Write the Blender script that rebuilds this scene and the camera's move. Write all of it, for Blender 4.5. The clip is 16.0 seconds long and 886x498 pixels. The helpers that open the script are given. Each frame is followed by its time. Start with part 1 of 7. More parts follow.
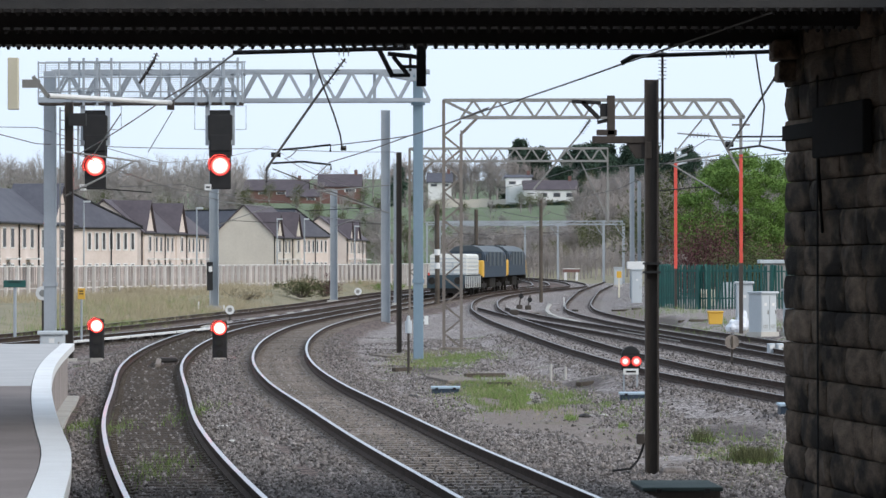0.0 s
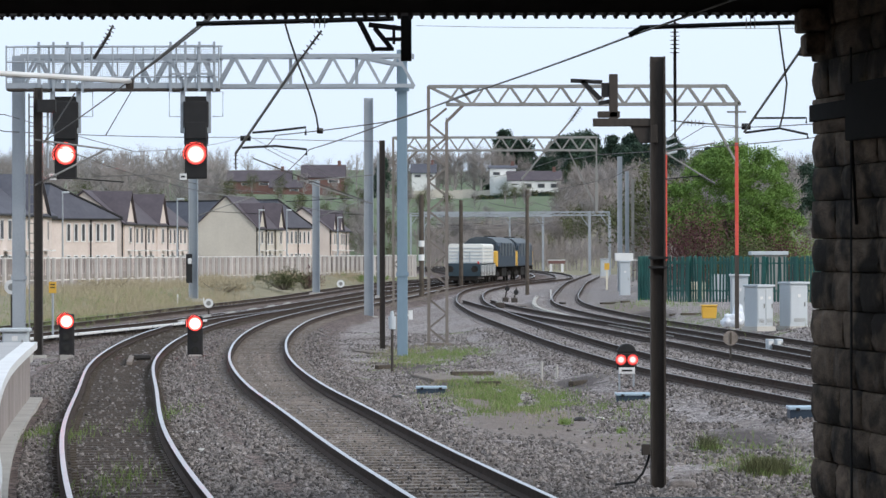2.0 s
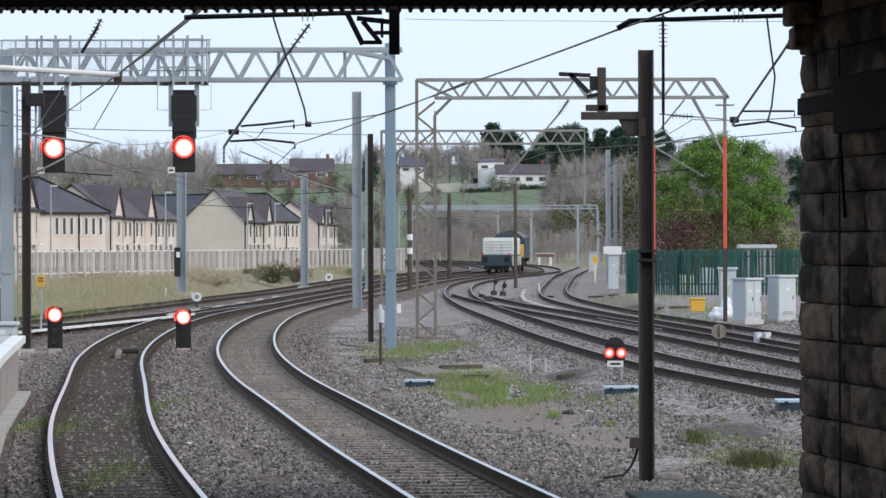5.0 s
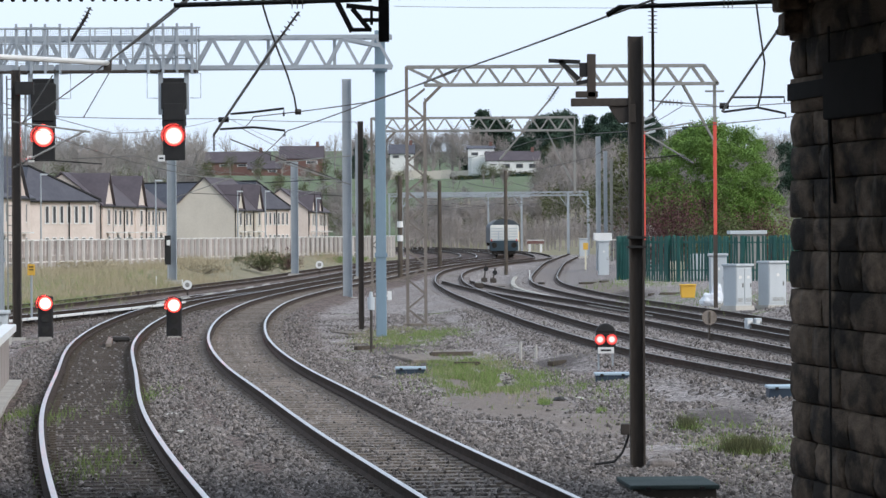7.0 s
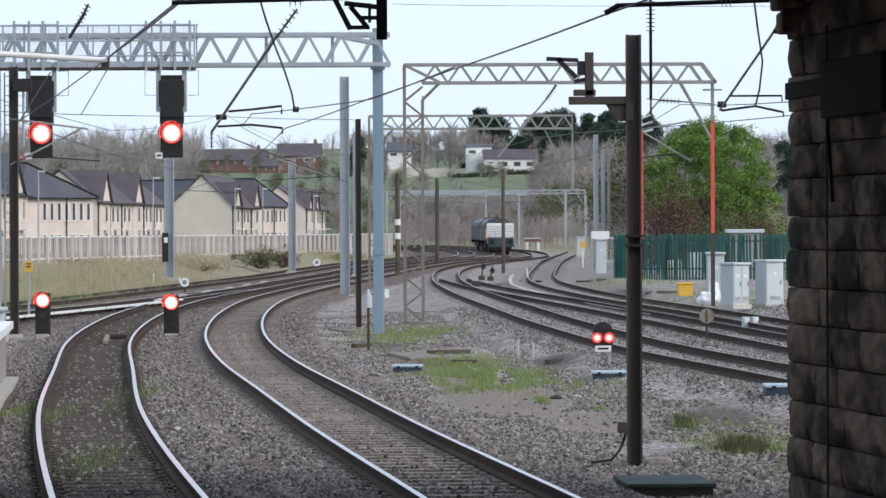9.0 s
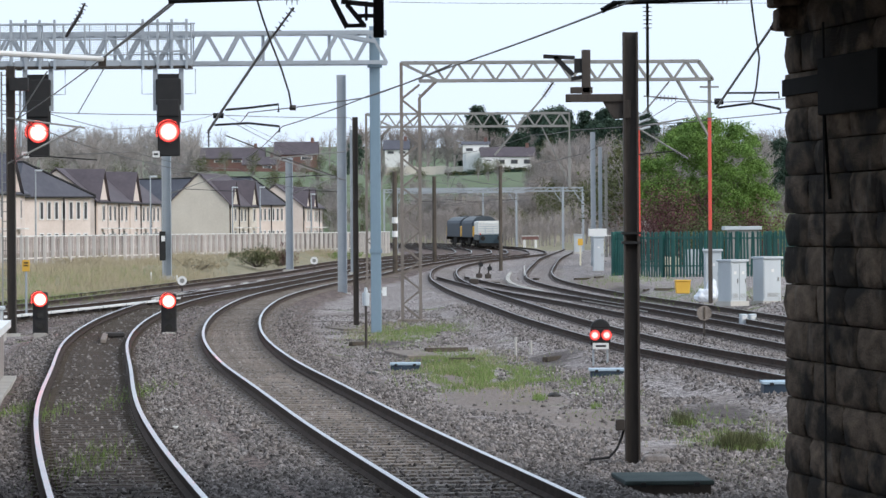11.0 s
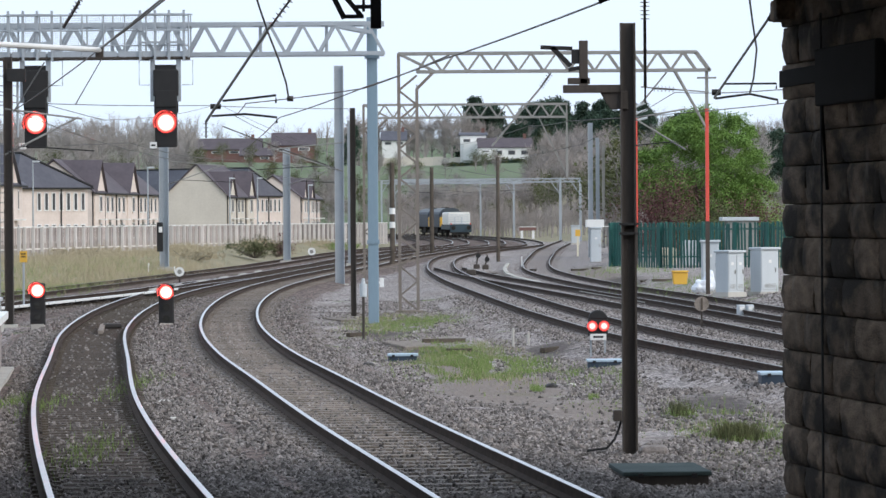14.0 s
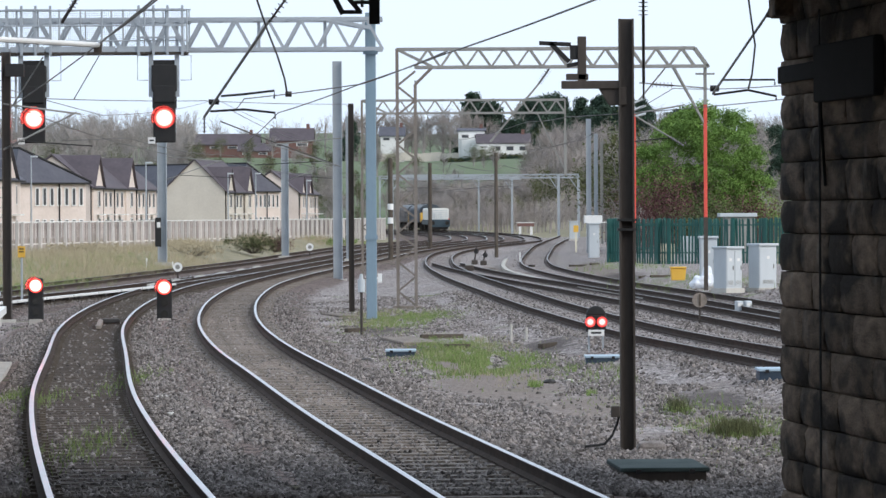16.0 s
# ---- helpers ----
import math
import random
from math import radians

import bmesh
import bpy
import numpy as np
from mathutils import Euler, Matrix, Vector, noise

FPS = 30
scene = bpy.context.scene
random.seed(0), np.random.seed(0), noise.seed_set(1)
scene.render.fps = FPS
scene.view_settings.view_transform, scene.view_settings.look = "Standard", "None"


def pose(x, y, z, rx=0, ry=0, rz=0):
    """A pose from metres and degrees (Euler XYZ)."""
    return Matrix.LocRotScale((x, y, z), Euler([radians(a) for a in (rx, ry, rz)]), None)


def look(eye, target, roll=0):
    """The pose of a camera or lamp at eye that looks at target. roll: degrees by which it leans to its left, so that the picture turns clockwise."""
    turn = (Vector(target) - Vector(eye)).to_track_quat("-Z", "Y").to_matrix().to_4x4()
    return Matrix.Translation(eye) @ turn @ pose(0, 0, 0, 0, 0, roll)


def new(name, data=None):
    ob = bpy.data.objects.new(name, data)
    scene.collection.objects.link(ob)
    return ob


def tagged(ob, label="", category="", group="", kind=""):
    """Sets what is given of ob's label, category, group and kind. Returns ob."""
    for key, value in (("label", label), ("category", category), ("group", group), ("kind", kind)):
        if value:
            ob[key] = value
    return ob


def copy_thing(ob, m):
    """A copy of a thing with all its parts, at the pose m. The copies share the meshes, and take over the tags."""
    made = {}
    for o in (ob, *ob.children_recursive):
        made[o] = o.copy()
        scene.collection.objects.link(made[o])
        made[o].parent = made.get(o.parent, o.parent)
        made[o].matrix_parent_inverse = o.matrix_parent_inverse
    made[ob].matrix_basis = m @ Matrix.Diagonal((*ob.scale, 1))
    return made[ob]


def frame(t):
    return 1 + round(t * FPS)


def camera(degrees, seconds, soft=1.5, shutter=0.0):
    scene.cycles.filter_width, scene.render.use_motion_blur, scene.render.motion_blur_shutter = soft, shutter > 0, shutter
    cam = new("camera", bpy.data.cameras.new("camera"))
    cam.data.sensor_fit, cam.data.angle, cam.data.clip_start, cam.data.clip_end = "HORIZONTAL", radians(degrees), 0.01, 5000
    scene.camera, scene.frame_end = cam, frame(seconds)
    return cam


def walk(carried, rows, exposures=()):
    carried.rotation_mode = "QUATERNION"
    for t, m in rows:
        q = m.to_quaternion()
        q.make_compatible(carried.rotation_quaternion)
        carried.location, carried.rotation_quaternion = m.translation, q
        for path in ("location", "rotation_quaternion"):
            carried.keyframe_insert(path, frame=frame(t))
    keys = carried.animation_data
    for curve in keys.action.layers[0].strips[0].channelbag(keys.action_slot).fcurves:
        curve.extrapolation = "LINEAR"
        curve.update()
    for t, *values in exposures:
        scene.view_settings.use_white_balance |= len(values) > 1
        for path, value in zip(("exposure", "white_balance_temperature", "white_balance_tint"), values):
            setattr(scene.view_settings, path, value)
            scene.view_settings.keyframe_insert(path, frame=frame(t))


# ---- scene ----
CAM_HEIGHT = 2.65


def stance(y, pitch, yaw, roll, x=0.0, drop=0.0):
    """The camera on the platform edge: degrees up, to the left, and of lean."""
    return pose(x, y, CAM_HEIGHT - drop, 90 + pitch, 0, yaw) @ pose(0, 0, 0, 0, 0, roll)


cam = camera(12.78, 16.0, soft=1.5)
walk(cam, [
    (0.0, stance(-4.68, 0.1601, 0.3001, -0.0755, 0.063, 0.039)),
    (0.5, stance(-2.07, 0.1051, 0.2038, -0.1097, 0.024, 0.017)),
    (1.0, stance(0.00, 0.0327, 0.0959, -0.1359)),
    (1.5, stance(0.00, 0.0172, 0.0901, -0.1063)),
    (2.0, stance(0.00, 0.0292, 0.0641, -0.1034)),
    (2.5, stance(0.00, 0.0313, 0.0462, -0.1205)),
    (3.0, stance(0.00, 0.0327, 0.0253, 0.0004)),
    (3.5, stance(0.00, 0.0327, -0.0000, 0.0003)),
    (4.0, stance(0.00, 0.0015, -0.0371, 0.0677)),
    (6.5, stance(0.00, -0.1976, -0.2294, -0.5225)),
    (7.0, stance(0.00, -0.2539, -0.2437, -0.3454)),
    (7.5, stance(0.00, -0.2603, -0.2433, -0.1317)),
    (8.0, stance(0.00, -0.2665, -0.2532, -0.0702)),
    (8.5, stance(0.00, -0.2717, -0.2664, -0.1409)),
    (9.0, stance(0.00, -0.2841, -0.2809, -0.2094)),
    (11.5, stance(0.00, -0.3392, -0.3370, -0.4338)),
    (12.0, stance(0.00, -0.3738, -0.3532, -0.4901)),
    (12.5, stance(0.00, -0.3988, -0.3236, -0.4368)),
    (13.0, stance(0.00, -0.4108, -0.3234, -0.4344)),
    (13.5, stance(0.00, -0.4233, -0.3321, -0.4028)),
    (14.0, stance(0.00, -0.4469, -0.3554, -0.3883)),
    (14.5, stance(0.00, -0.4608, -0.3822, -0.4048)),
    (15.0, stance(0.00, -0.4953, -0.3984, -0.4373)),
    (15.5, stance(0.00, -0.4986, -0.3962, -0.3833)),
    (16.0, stance(0.00, -0.5099, -0.3819, -0.3007)),
], exposures=[(0.0, 0.08), (1.2, 0.06), (4.0, 0.06), (7.0, 0.09), (16.0, 0.19)])

# ---- daylight under an even cloud cover ----
world = bpy.data.worlds.new("overcast_sky")
scene.world = world
world.use_nodes = True
wn = world.node_tree.nodes
wl = world.node_tree.links
sky = wn.new("ShaderNodeTexSky")
sky.sky_type = "NISHITA"
sky.sun_disc = False
sky.sun_elevation = radians(30)
sky.sun_rotation = radians(125)
sky.dust_density = 4.0
cloud = wn.new("ShaderNodeMix")
cloud.data_type = "RGBA"
cloud.inputs[0].default_value = 0.86
cloud.inputs[7].default_value = (6.12, 7.18, 8.6, 1)
wl.new(sky.outputs[0], cloud.inputs[6])
wl.new(cloud.outputs[2], wn["Background"].inputs[0])
wn["Background"].inputs[1].default_value = 0.141
sun_data = bpy.data.lights.new("sun", "SUN")
sun_data.energy, sun_data.angle, sun_data.color = 1.6, radians(30), (1.0, 0.95, 0.88)
sun = new("sun", sun_data)
sun.matrix_world = look((70, -50, 50), (0, 0, 0))


# ---- materials ----
def mat(name, a, b, scale=4.0, rough=0.8, metal=0.0, bump=0.3, fine=60.0, spread=0.35, vary=0.0, streak=None, glow=None):
    """Two-scale mottling between colours a and b with fine relief. streak stretches the pattern along z."""
    m = bpy.data.materials.new(name)
    m.use_nodes = True
    n, l = m.node_tree.nodes, m.node_tree.links
    bsdf = n["Principled BSDF"]
    tex = n.new("ShaderNodeTexCoord")
    mapping = n.new("ShaderNodeMapping")
    l.new(tex.outputs["Object"], mapping.inputs[0])
    if streak:
        mapping.inputs["Scale"].default_value = (1, 1, streak)
    big = n.new("ShaderNodeTexNoise")
    big.inputs["Scale"].default_value = scale
    big.inputs["Detail"].default_value = 6
    small = n.new("ShaderNodeTexNoise")
    small.inputs["Scale"].default_value = fine
    small.inputs["Detail"].default_value = 4
    for t in (big, small):
        l.new(mapping.outputs[0], t.inputs["Vector"])
    add = n.new("ShaderNodeMath")
    add.operation = "MULTIPLY_ADD"
    l.new(small.outputs[0], add.inputs[0])
    add.inputs[1].default_value = 0.6
    l.new(big.outputs[0], add.inputs[2])
    ramp = n.new("ShaderNodeMapRange")
    ramp.inputs[1].default_value, ramp.inputs[2].default_value = 0.8 - spread, 0.8 + spread
    l.new(add.outputs[0], ramp.inputs[0])
    mix = n.new("ShaderNodeMix")
    mix.data_type = "RGBA"
    mix.inputs[6].default_value, mix.inputs[7].default_value = (*a, 1), (*b, 1)
    l.new(ramp.outputs[0], mix.inputs[0])
    out = mix.outputs[2]
    if vary:
        info = n.new("ShaderNodeObjectInfo")
        geo = n.new("ShaderNodeNewGeometry")
        s = n.new("ShaderNodeMath")
        s.operation = "ADD"
        l.new(info.outputs["Random"], s.inputs[0])
        l.new(geo.outputs["Random Per Island"], s.inputs[1])
        v = n.new("ShaderNodeMapRange")
        v.inputs[1].default_value, v.inputs[2].default_value = 0, 2
        v.inputs[3].default_value, v.inputs[4].default_value = 1 - vary, 1 + vary
        l.new(s.outputs[0], v.inputs[0])
        hsv = n.new("ShaderNodeHueSaturation")
        l.new(v.outputs[0], hsv.inputs["Value"])
        l.new(out, hsv.inputs["Color"])
        out = hsv.outputs[0]
    l.new(out, bsdf.inputs["Base Color"])
    bsdf.inputs["Roughness"].default_value = rough
    if rough >= 0.84:
        bsdf.inputs["Specular IOR Level"].default_value = 0.12
    bsdf.inputs["Metallic"].default_value = metal
    if bump:
        bm_node = n.new("ShaderNodeBump")
        bm_node.inputs["Strength"].default_value = bump
        bm_node.inputs["Distance"].default_value = 0.02
        l.new(add.outputs[0], bm_node.inputs["Height"])
        l.new(bm_node.outputs[0], bsdf.inputs["Normal"])
    if glow:
        bsdf.inputs["Emission Color"].default_value = (*glow[0], 1)
        bsdf.inputs["Emission Strength"].default_value = glow[1]
    return m


def ground_mat(name, stones, dirt, grass, stone_scale, grass_amount):
    """Loose stones with dirt and patches of grass between them."""
    m = bpy.data.materials.new(name)
    m.use_nodes = True
    n, l = m.node_tree.nodes, m.node_tree.links
    bsdf = n["Principled BSDF"]
    tex = n.new("ShaderNodeTexCoord")
    cells = n.new("ShaderNodeTexVoronoi")
    cells.inputs["Scale"].default_value = stone_scale
    l.new(tex.outputs["Object"], cells.inputs["Vector"])
    bw = n.new("ShaderNodeSeparateColor")
    l.new(cells.outputs["Color"], bw.inputs[0])
    tone = n.new("ShaderNodeMix")
    tone.data_type = "RGBA"
    tone.inputs[6].default_value = (*[c * 0.28 for c in stones], 1)
    tone.inputs[7].default_value = (*[min(1, c * 1.75) for c in stones], 1)
    l.new(bw.outputs[0], tone.inputs[0])

    def patch(scale, low, high, seed):
        no = n.new("ShaderNodeTexNoise")
        no.noise_dimensions = "4D"
        no.inputs["W"].default_value = seed
        no.inputs["Scale"].default_value = scale
        no.inputs["Detail"].default_value = 8
        l.new(tex.outputs["Object"], no.inputs["Vector"])
        r = n.new("ShaderNodeMapRange")
        r.inputs[1].default_value, r.inputs[2].default_value = low, high
        l.new(no.outputs[0], r.inputs[0])
        return r.outputs[0]

    d = n.new("ShaderNodeMix")
    d.data_type = "RGBA"
    l.new(patch(0.45, 0.45, 0.85, 3.1), d.inputs[0])
    l.new(tone.outputs[2], d.inputs[6])
    d.inputs[7].default_value = (*dirt, 1)
    g = n.new("ShaderNodeMix")
    g.data_type = "RGBA"
    l.new(patch(0.6, 0.75 - grass_amount, 0.83 - grass_amount, 7.7), g.inputs[0])
    l.new(d.outputs[2], g.inputs[6])
    g.inputs[7].default_value = (*grass, 1)
    soil = n.new("ShaderNodeAttribute")
    soil.attribute_name = "soil"
    split = n.new("ShaderNodeSeparateColor")
    l.new(soil.outputs["Color"], split.inputs[0])
    out = g.outputs[2]
    for k, (c, seed) in enumerate((((0.215, 0.178, 0.155), 11.3), ((0.085, 0.072, 0.068), 17.9))):
        ragged = n.new("ShaderNodeMath")
        ragged.operation = "MULTIPLY_ADD"
        l.new(patch(1.3, 0.2, 0.8, seed), ragged.inputs[0])
        ragged.inputs[1].default_value = 0.7
        l.new(split.outputs[k], ragged.inputs[2])
        edge = n.new("ShaderNodeMapRange")
        edge.inputs[1].default_value, edge.inputs[2].default_value, edge.inputs[4].default_value = 0.62, 1.05, 0.85
        l.new(ragged.outputs[0], edge.inputs[0])
        earth = n.new("ShaderNodeMix")
        earth.data_type = "RGBA"
        l.new(edge.outputs[0], earth.inputs[0])
        l.new(out, earth.inputs[6])
        earth.inputs[7].default_value = (*c, 1)
        out = earth.outputs[2]
    ragged = n.new("ShaderNodeMath")
    ragged.operation = "MULTIPLY_ADD"
    l.new(patch(1.8, 0.25, 0.75, 23.1), ragged.inputs[0])
    ragged.inputs[1].default_value = 0.5
    l.new(split.outputs[2], ragged.inputs[2])
    edge = n.new("ShaderNodeMapRange")
    edge.inputs[1].default_value, edge.inputs[2].default_value = 0.5, 1.0
    l.new(ragged.outputs[0], edge.inputs[0])
    rust = n.new("ShaderNodeMix")
    rust.data_type = "RGBA"
    rust.blend_type = "MULTIPLY"
    l.new(edge.outputs[0], rust.inputs[0])
    l.new(out, rust.inputs[6])
    rust.inputs[7].default_value = (0.54, 0.475, 0.45, 1)
    out = rust.outputs[2]
    l.new(out, bsdf.inputs["Base Color"])
    bsdf.inputs["Roughness"].default_value = 0.95
    bsdf.inputs["Specular IOR Level"].default_value = 0.08
    b = n.new("ShaderNodeBump")
    b.inputs["Strength"].default_value = 0.9
    b.inputs["Distance"].default_value = 0.05
    l.new(cells.outputs["Distance"], b.inputs["Height"])
    l.new(b.outputs[0], bsdf.inputs["Normal"])
    return m


M_CESS = ground_mat("cess_gravel", (0.282, 0.252, 0.242), (0.2, 0.165, 0.148), (0.13, 0.17, 0.06), 13, 0.13)
M_FIELD = mat("pasture_grass", (0.115, 0.15, 0.085), (0.165, 0.195, 0.125), 0.03, 0.95, bump=0.2, fine=0.4)
M_BANK = mat("rough_grass", (0.15, 0.15, 0.085), (0.33, 0.28, 0.205), 0.5, 0.95, bump=0.6, fine=7)


def sooty_stone():
    """Brown sandstone under soot, with patches worn bare and pale lime runs down the faces."""
    m = mat("blackened_sandstone", (0.05, 0.038, 0.028), (0.27, 0.195, 0.14), 4, 0.9, bump=1.0, fine=30, vary=0.6, streak=0.8)
    n, l = m.node_tree.nodes, m.node_tree.links
    bsdf = n["Principled BSDF"]
    src = bsdf.inputs["Base Color"].links[0].from_socket
    geo = n.new("ShaderNodeNewGeometry")

    def layer(scale, tall, low, high, seed, colour, strength, below):
        mp = n.new("ShaderNodeMapping")
        mp.inputs["Scale"].default_value = (1, 0.3, tall)
        mp.inputs["Location"].default_value = (seed, seed * 2, 0)
        l.new(geo.outputs["Position"], mp.inputs[0])
        no = n.new("ShaderNodeTexNoise")
        no.inputs["Scale"].default_value = scale
        no.inputs["Detail"].default_value = 5
        l.new(mp.outputs[0], no.inputs["Vector"])
        r = n.new("ShaderNodeMapRange")
        r.inputs[1].default_value, r.inputs[2].default_value, r.inputs[4].default_value = low, high, strength
        l.new(no.outputs[0], r.inputs[0])
        mx = n.new("ShaderNodeMix")
        mx.data_type = "RGBA"
        l.new(r.outputs[0], mx.inputs[0])
        l.new(below, mx.inputs[6])
        mx.inputs[7].default_value = (*colour, 1)
        return mx.outputs[2]

    out = layer(3.6, 0.6, 0.46, 0.6, 3.0, (0.014, 0.012, 0.010), 0.92, src)
    out = layer(9.0, 0.14, 0.6, 0.75, 8.0, (0.26, 0.23, 0.2), 0.45, out)
    l.new(out, bsdf.inputs["Base Color"])
    return m


M_MORTAR = mat("sooty_mortar", (0.03, 0.024, 0.018), (0.07, 0.055, 0.04), 5, 0.95)
M_STONE = sooty_stone()
M_IRON = mat("sooty_iron", (0.012, 0.011, 0.011), (0.035, 0.03, 0.027), 3, 0.7, bump=0.4)
M_RAILHEAD = mat("polished_rail_steel", (0.47, 0.46, 0.46), (0.66, 0.65, 0.65), 2, 0.3, 1.0, 0.05, 30)
M_RAILSIDE = mat("rusty_rail_side", (0.03, 0.022, 0.019), (0.075, 0.053, 0.042), 4, 0.85)
M_DARKRAIL = mat("dull_rail_head", (0.12, 0.105, 0.1), (0.28, 0.25, 0.24), 1, 0.42, 0.85, 0.1)
M_SLEEPER = mat("weathered_concrete", (0.085, 0.07, 0.058), (0.32, 0.275, 0.24), 5, 0.9, vary=0.35)
M_TIMBER = mat("creosoted_timber", (0.05, 0.04, 0.033), (0.13, 0.11, 0.09), 2, 0.9, vary=0.3)
M_DUSTED = mat("ballast_dusted_timber", (0.13, 0.108, 0.098), (0.25, 0.215, 0.2), 2, 0.92, vary=0.3)
M_GALV = mat("galvanised_steel", (0.3, 0.33, 0.36), (0.42, 0.45, 0.48), 1.2, 0.55, 0.35, 0.12, 25)
M_BLUEGREY = mat("blue_grey_paint", (0.15, 0.225, 0.285), (0.22, 0.3, 0.36), 0.8, 0.5, 0.1, 0.1, 20, streak=0.2)
M_OLDSTEEL = mat("weathered_grey_steel", (0.2, 0.2, 0.19), (0.33, 0.32, 0.3), 1.5, 0.75, 0.2, 0.2, 25, streak=0.3)
M_RUSTLEG = mat("rust_browned_lattice", (0.13, 0.108, 0.092), (0.25, 0.22, 0.195), 1.5, 0.8, 0.1, 0.2, 25, streak=0.3)
M_BROWNSTEEL = mat("brown_weathered_steel", (0.032, 0.026, 0.022), (0.075, 0.06, 0.05), 1.5, 0.7, 0.2, 0.2, 25, streak=0.2)
M_BLACK = mat("black_enamel", (0.006, 0.006, 0.007), (0.016, 0.015, 0.015), 3, 0.75, bump=0.1)
M_SOOT = mat("soot_black_iron", (0.005, 0.0045, 0.004), (0.012, 0.011, 0.01), 3, 0.92, bump=0.2)
M_WIRE = mat("oxidised_copper_wire", (0.06, 0.055, 0.05), (0.11, 0.10, 0.09), 3, 0.6, 0.4, 0)
M_INSUL = mat("brown_glazed_porcelain", (0.03, 0.022, 0.02), (0.06, 0.045, 0.04), 4, 0.3, bump=0)
M_WHITE = mat("white_paint", (0.62, 0.61, 0.59), (0.8, 0.8, 0.79), 1.5, 0.55, bump=0.1)
M_CREAM = mat("cream_paint", (0.6, 0.55, 0.42), (0.72, 0.67, 0.52), 1.5, 0.6, bump=0.1)
M_CABINET = mat("pale_grey_cabinet_paint", (0.4, 0.44, 0.47), (0.54, 0.57, 0.59), 1.3, 0.55, bump=0.08, streak=0.25)
M_CONCRETE = mat("pale_concrete", (0.36, 0.34, 0.31), (0.52, 0.5, 0.46), 1.5, 0.9, vary=0.2)
M_TARMAC = mat("worn_tarmac", (0.17, 0.14, 0.13), (0.27, 0.235, 0.22), 0.8, 0.9, bump=0.4)
M_PAVING = mat("pale_paving", (0.38, 0.37, 0.37), (0.5, 0.49, 0.48), 1, 0.85, bump=0.2, vary=0.1)
M_YELLOWPAVE = mat("buff_tactile_paving", (0.5, 0.4, 0.24), (0.6, 0.49, 0.31), 1, 0.85, bump=0.3)
M_WALL = mat("stained_platform_render", (0.2, 0.165, 0.15), (0.4, 0.36, 0.34), 1.5, 0.9, bump=0.3, streak=0.3)
M_BRICK = mat("platform_brick", (0.17, 0.10, 0.075), (0.27, 0.17, 0.13), 4, 0.9, vary=0.2)
M_RENDER = mat("buff_house_stone", (0.56, 0.475, 0.425), (0.74, 0.65, 0.6), 0.5, 0.9, bump=0.3, fine=5)
M_PALEWALL = mat("pale_rendered_gable", (0.5, 0.455, 0.4), (0.62, 0.57, 0.5), 0.4, 0.9, bump=0.2, fine=4)
M_SLATE = mat("slate_roof", (0.055, 0.055, 0.072), (0.10, 0.10, 0.12), 0.6, 0.75, bump=0.3, fine=3)
M_TILE = mat("brown_roof_tile", (0.062, 0.05, 0.06), (0.105, 0.085, 0.095), 0.6, 0.8, bump=0.3, fine=3)
M_GLASS = mat("dark_window_glass", (0.03, 0.032, 0.038), (0.06, 0.062, 0.07), 2, 0.35, bump=0)
M_DARKBRICK = mat("dark_red_brick", (0.15, 0.085, 0.075), (0.22, 0.13, 0.115), 1, 0.9, fine=6)
M_GREENFENCE = mat("dark_green_fence_paint", (0.008, 0.062, 0.054), (0.014, 0.098, 0.084), 1.5, 0.5, bump=0.1, vary=0.2)
M_RED = mat("red_paint", (0.6, 0.06, 0.04), (0.72, 0.10, 0.07), 2, 0.5, bump=0.1)
M_YELLOW = mat("yellow_plastic", (0.62, 0.34, 0.04), (0.72, 0.43, 0.06), 2, 0.5, bump=0.1)
M_BLUE = mat("pale_blue_lid", (0.3, 0.4, 0.48), (0.42, 0.52, 0.6), 2, 0.5, bump=0.1)
M_TEALLID = mat("grey_green_lid", (0.03, 0.042, 0.042), (0.065, 0.085, 0.083), 2, 0.86, bump=0.15)
M_LOCO = mat("dark_blue_loco_paint", (0.012, 0.028, 0.05), (0.028, 0.045, 0.07), 1, 0.6, bump=0.05)
M_LOCOROOF = mat("grey_loco_roof", (0.035, 0.045, 0.055), (0.07, 0.085, 0.095), 1, 0.5, bump=0.1)
M_WAGON = mat("dark_teal_wagon_paint", (0.02, 0.04, 0.055), (0.04, 0.068, 0.085), 1, 0.55, bump=0.1)
M_BOGIE = mat("black_underframe", (0.015, 0.014, 0.014), (0.045, 0.04, 0.035), 2, 0.85)
M_COVER = mat("cream_white_flask_cover", (0.7, 0.69, 0.64), (0.82, 0.81, 0.77), 0.8, 0.5, bump=0.05)


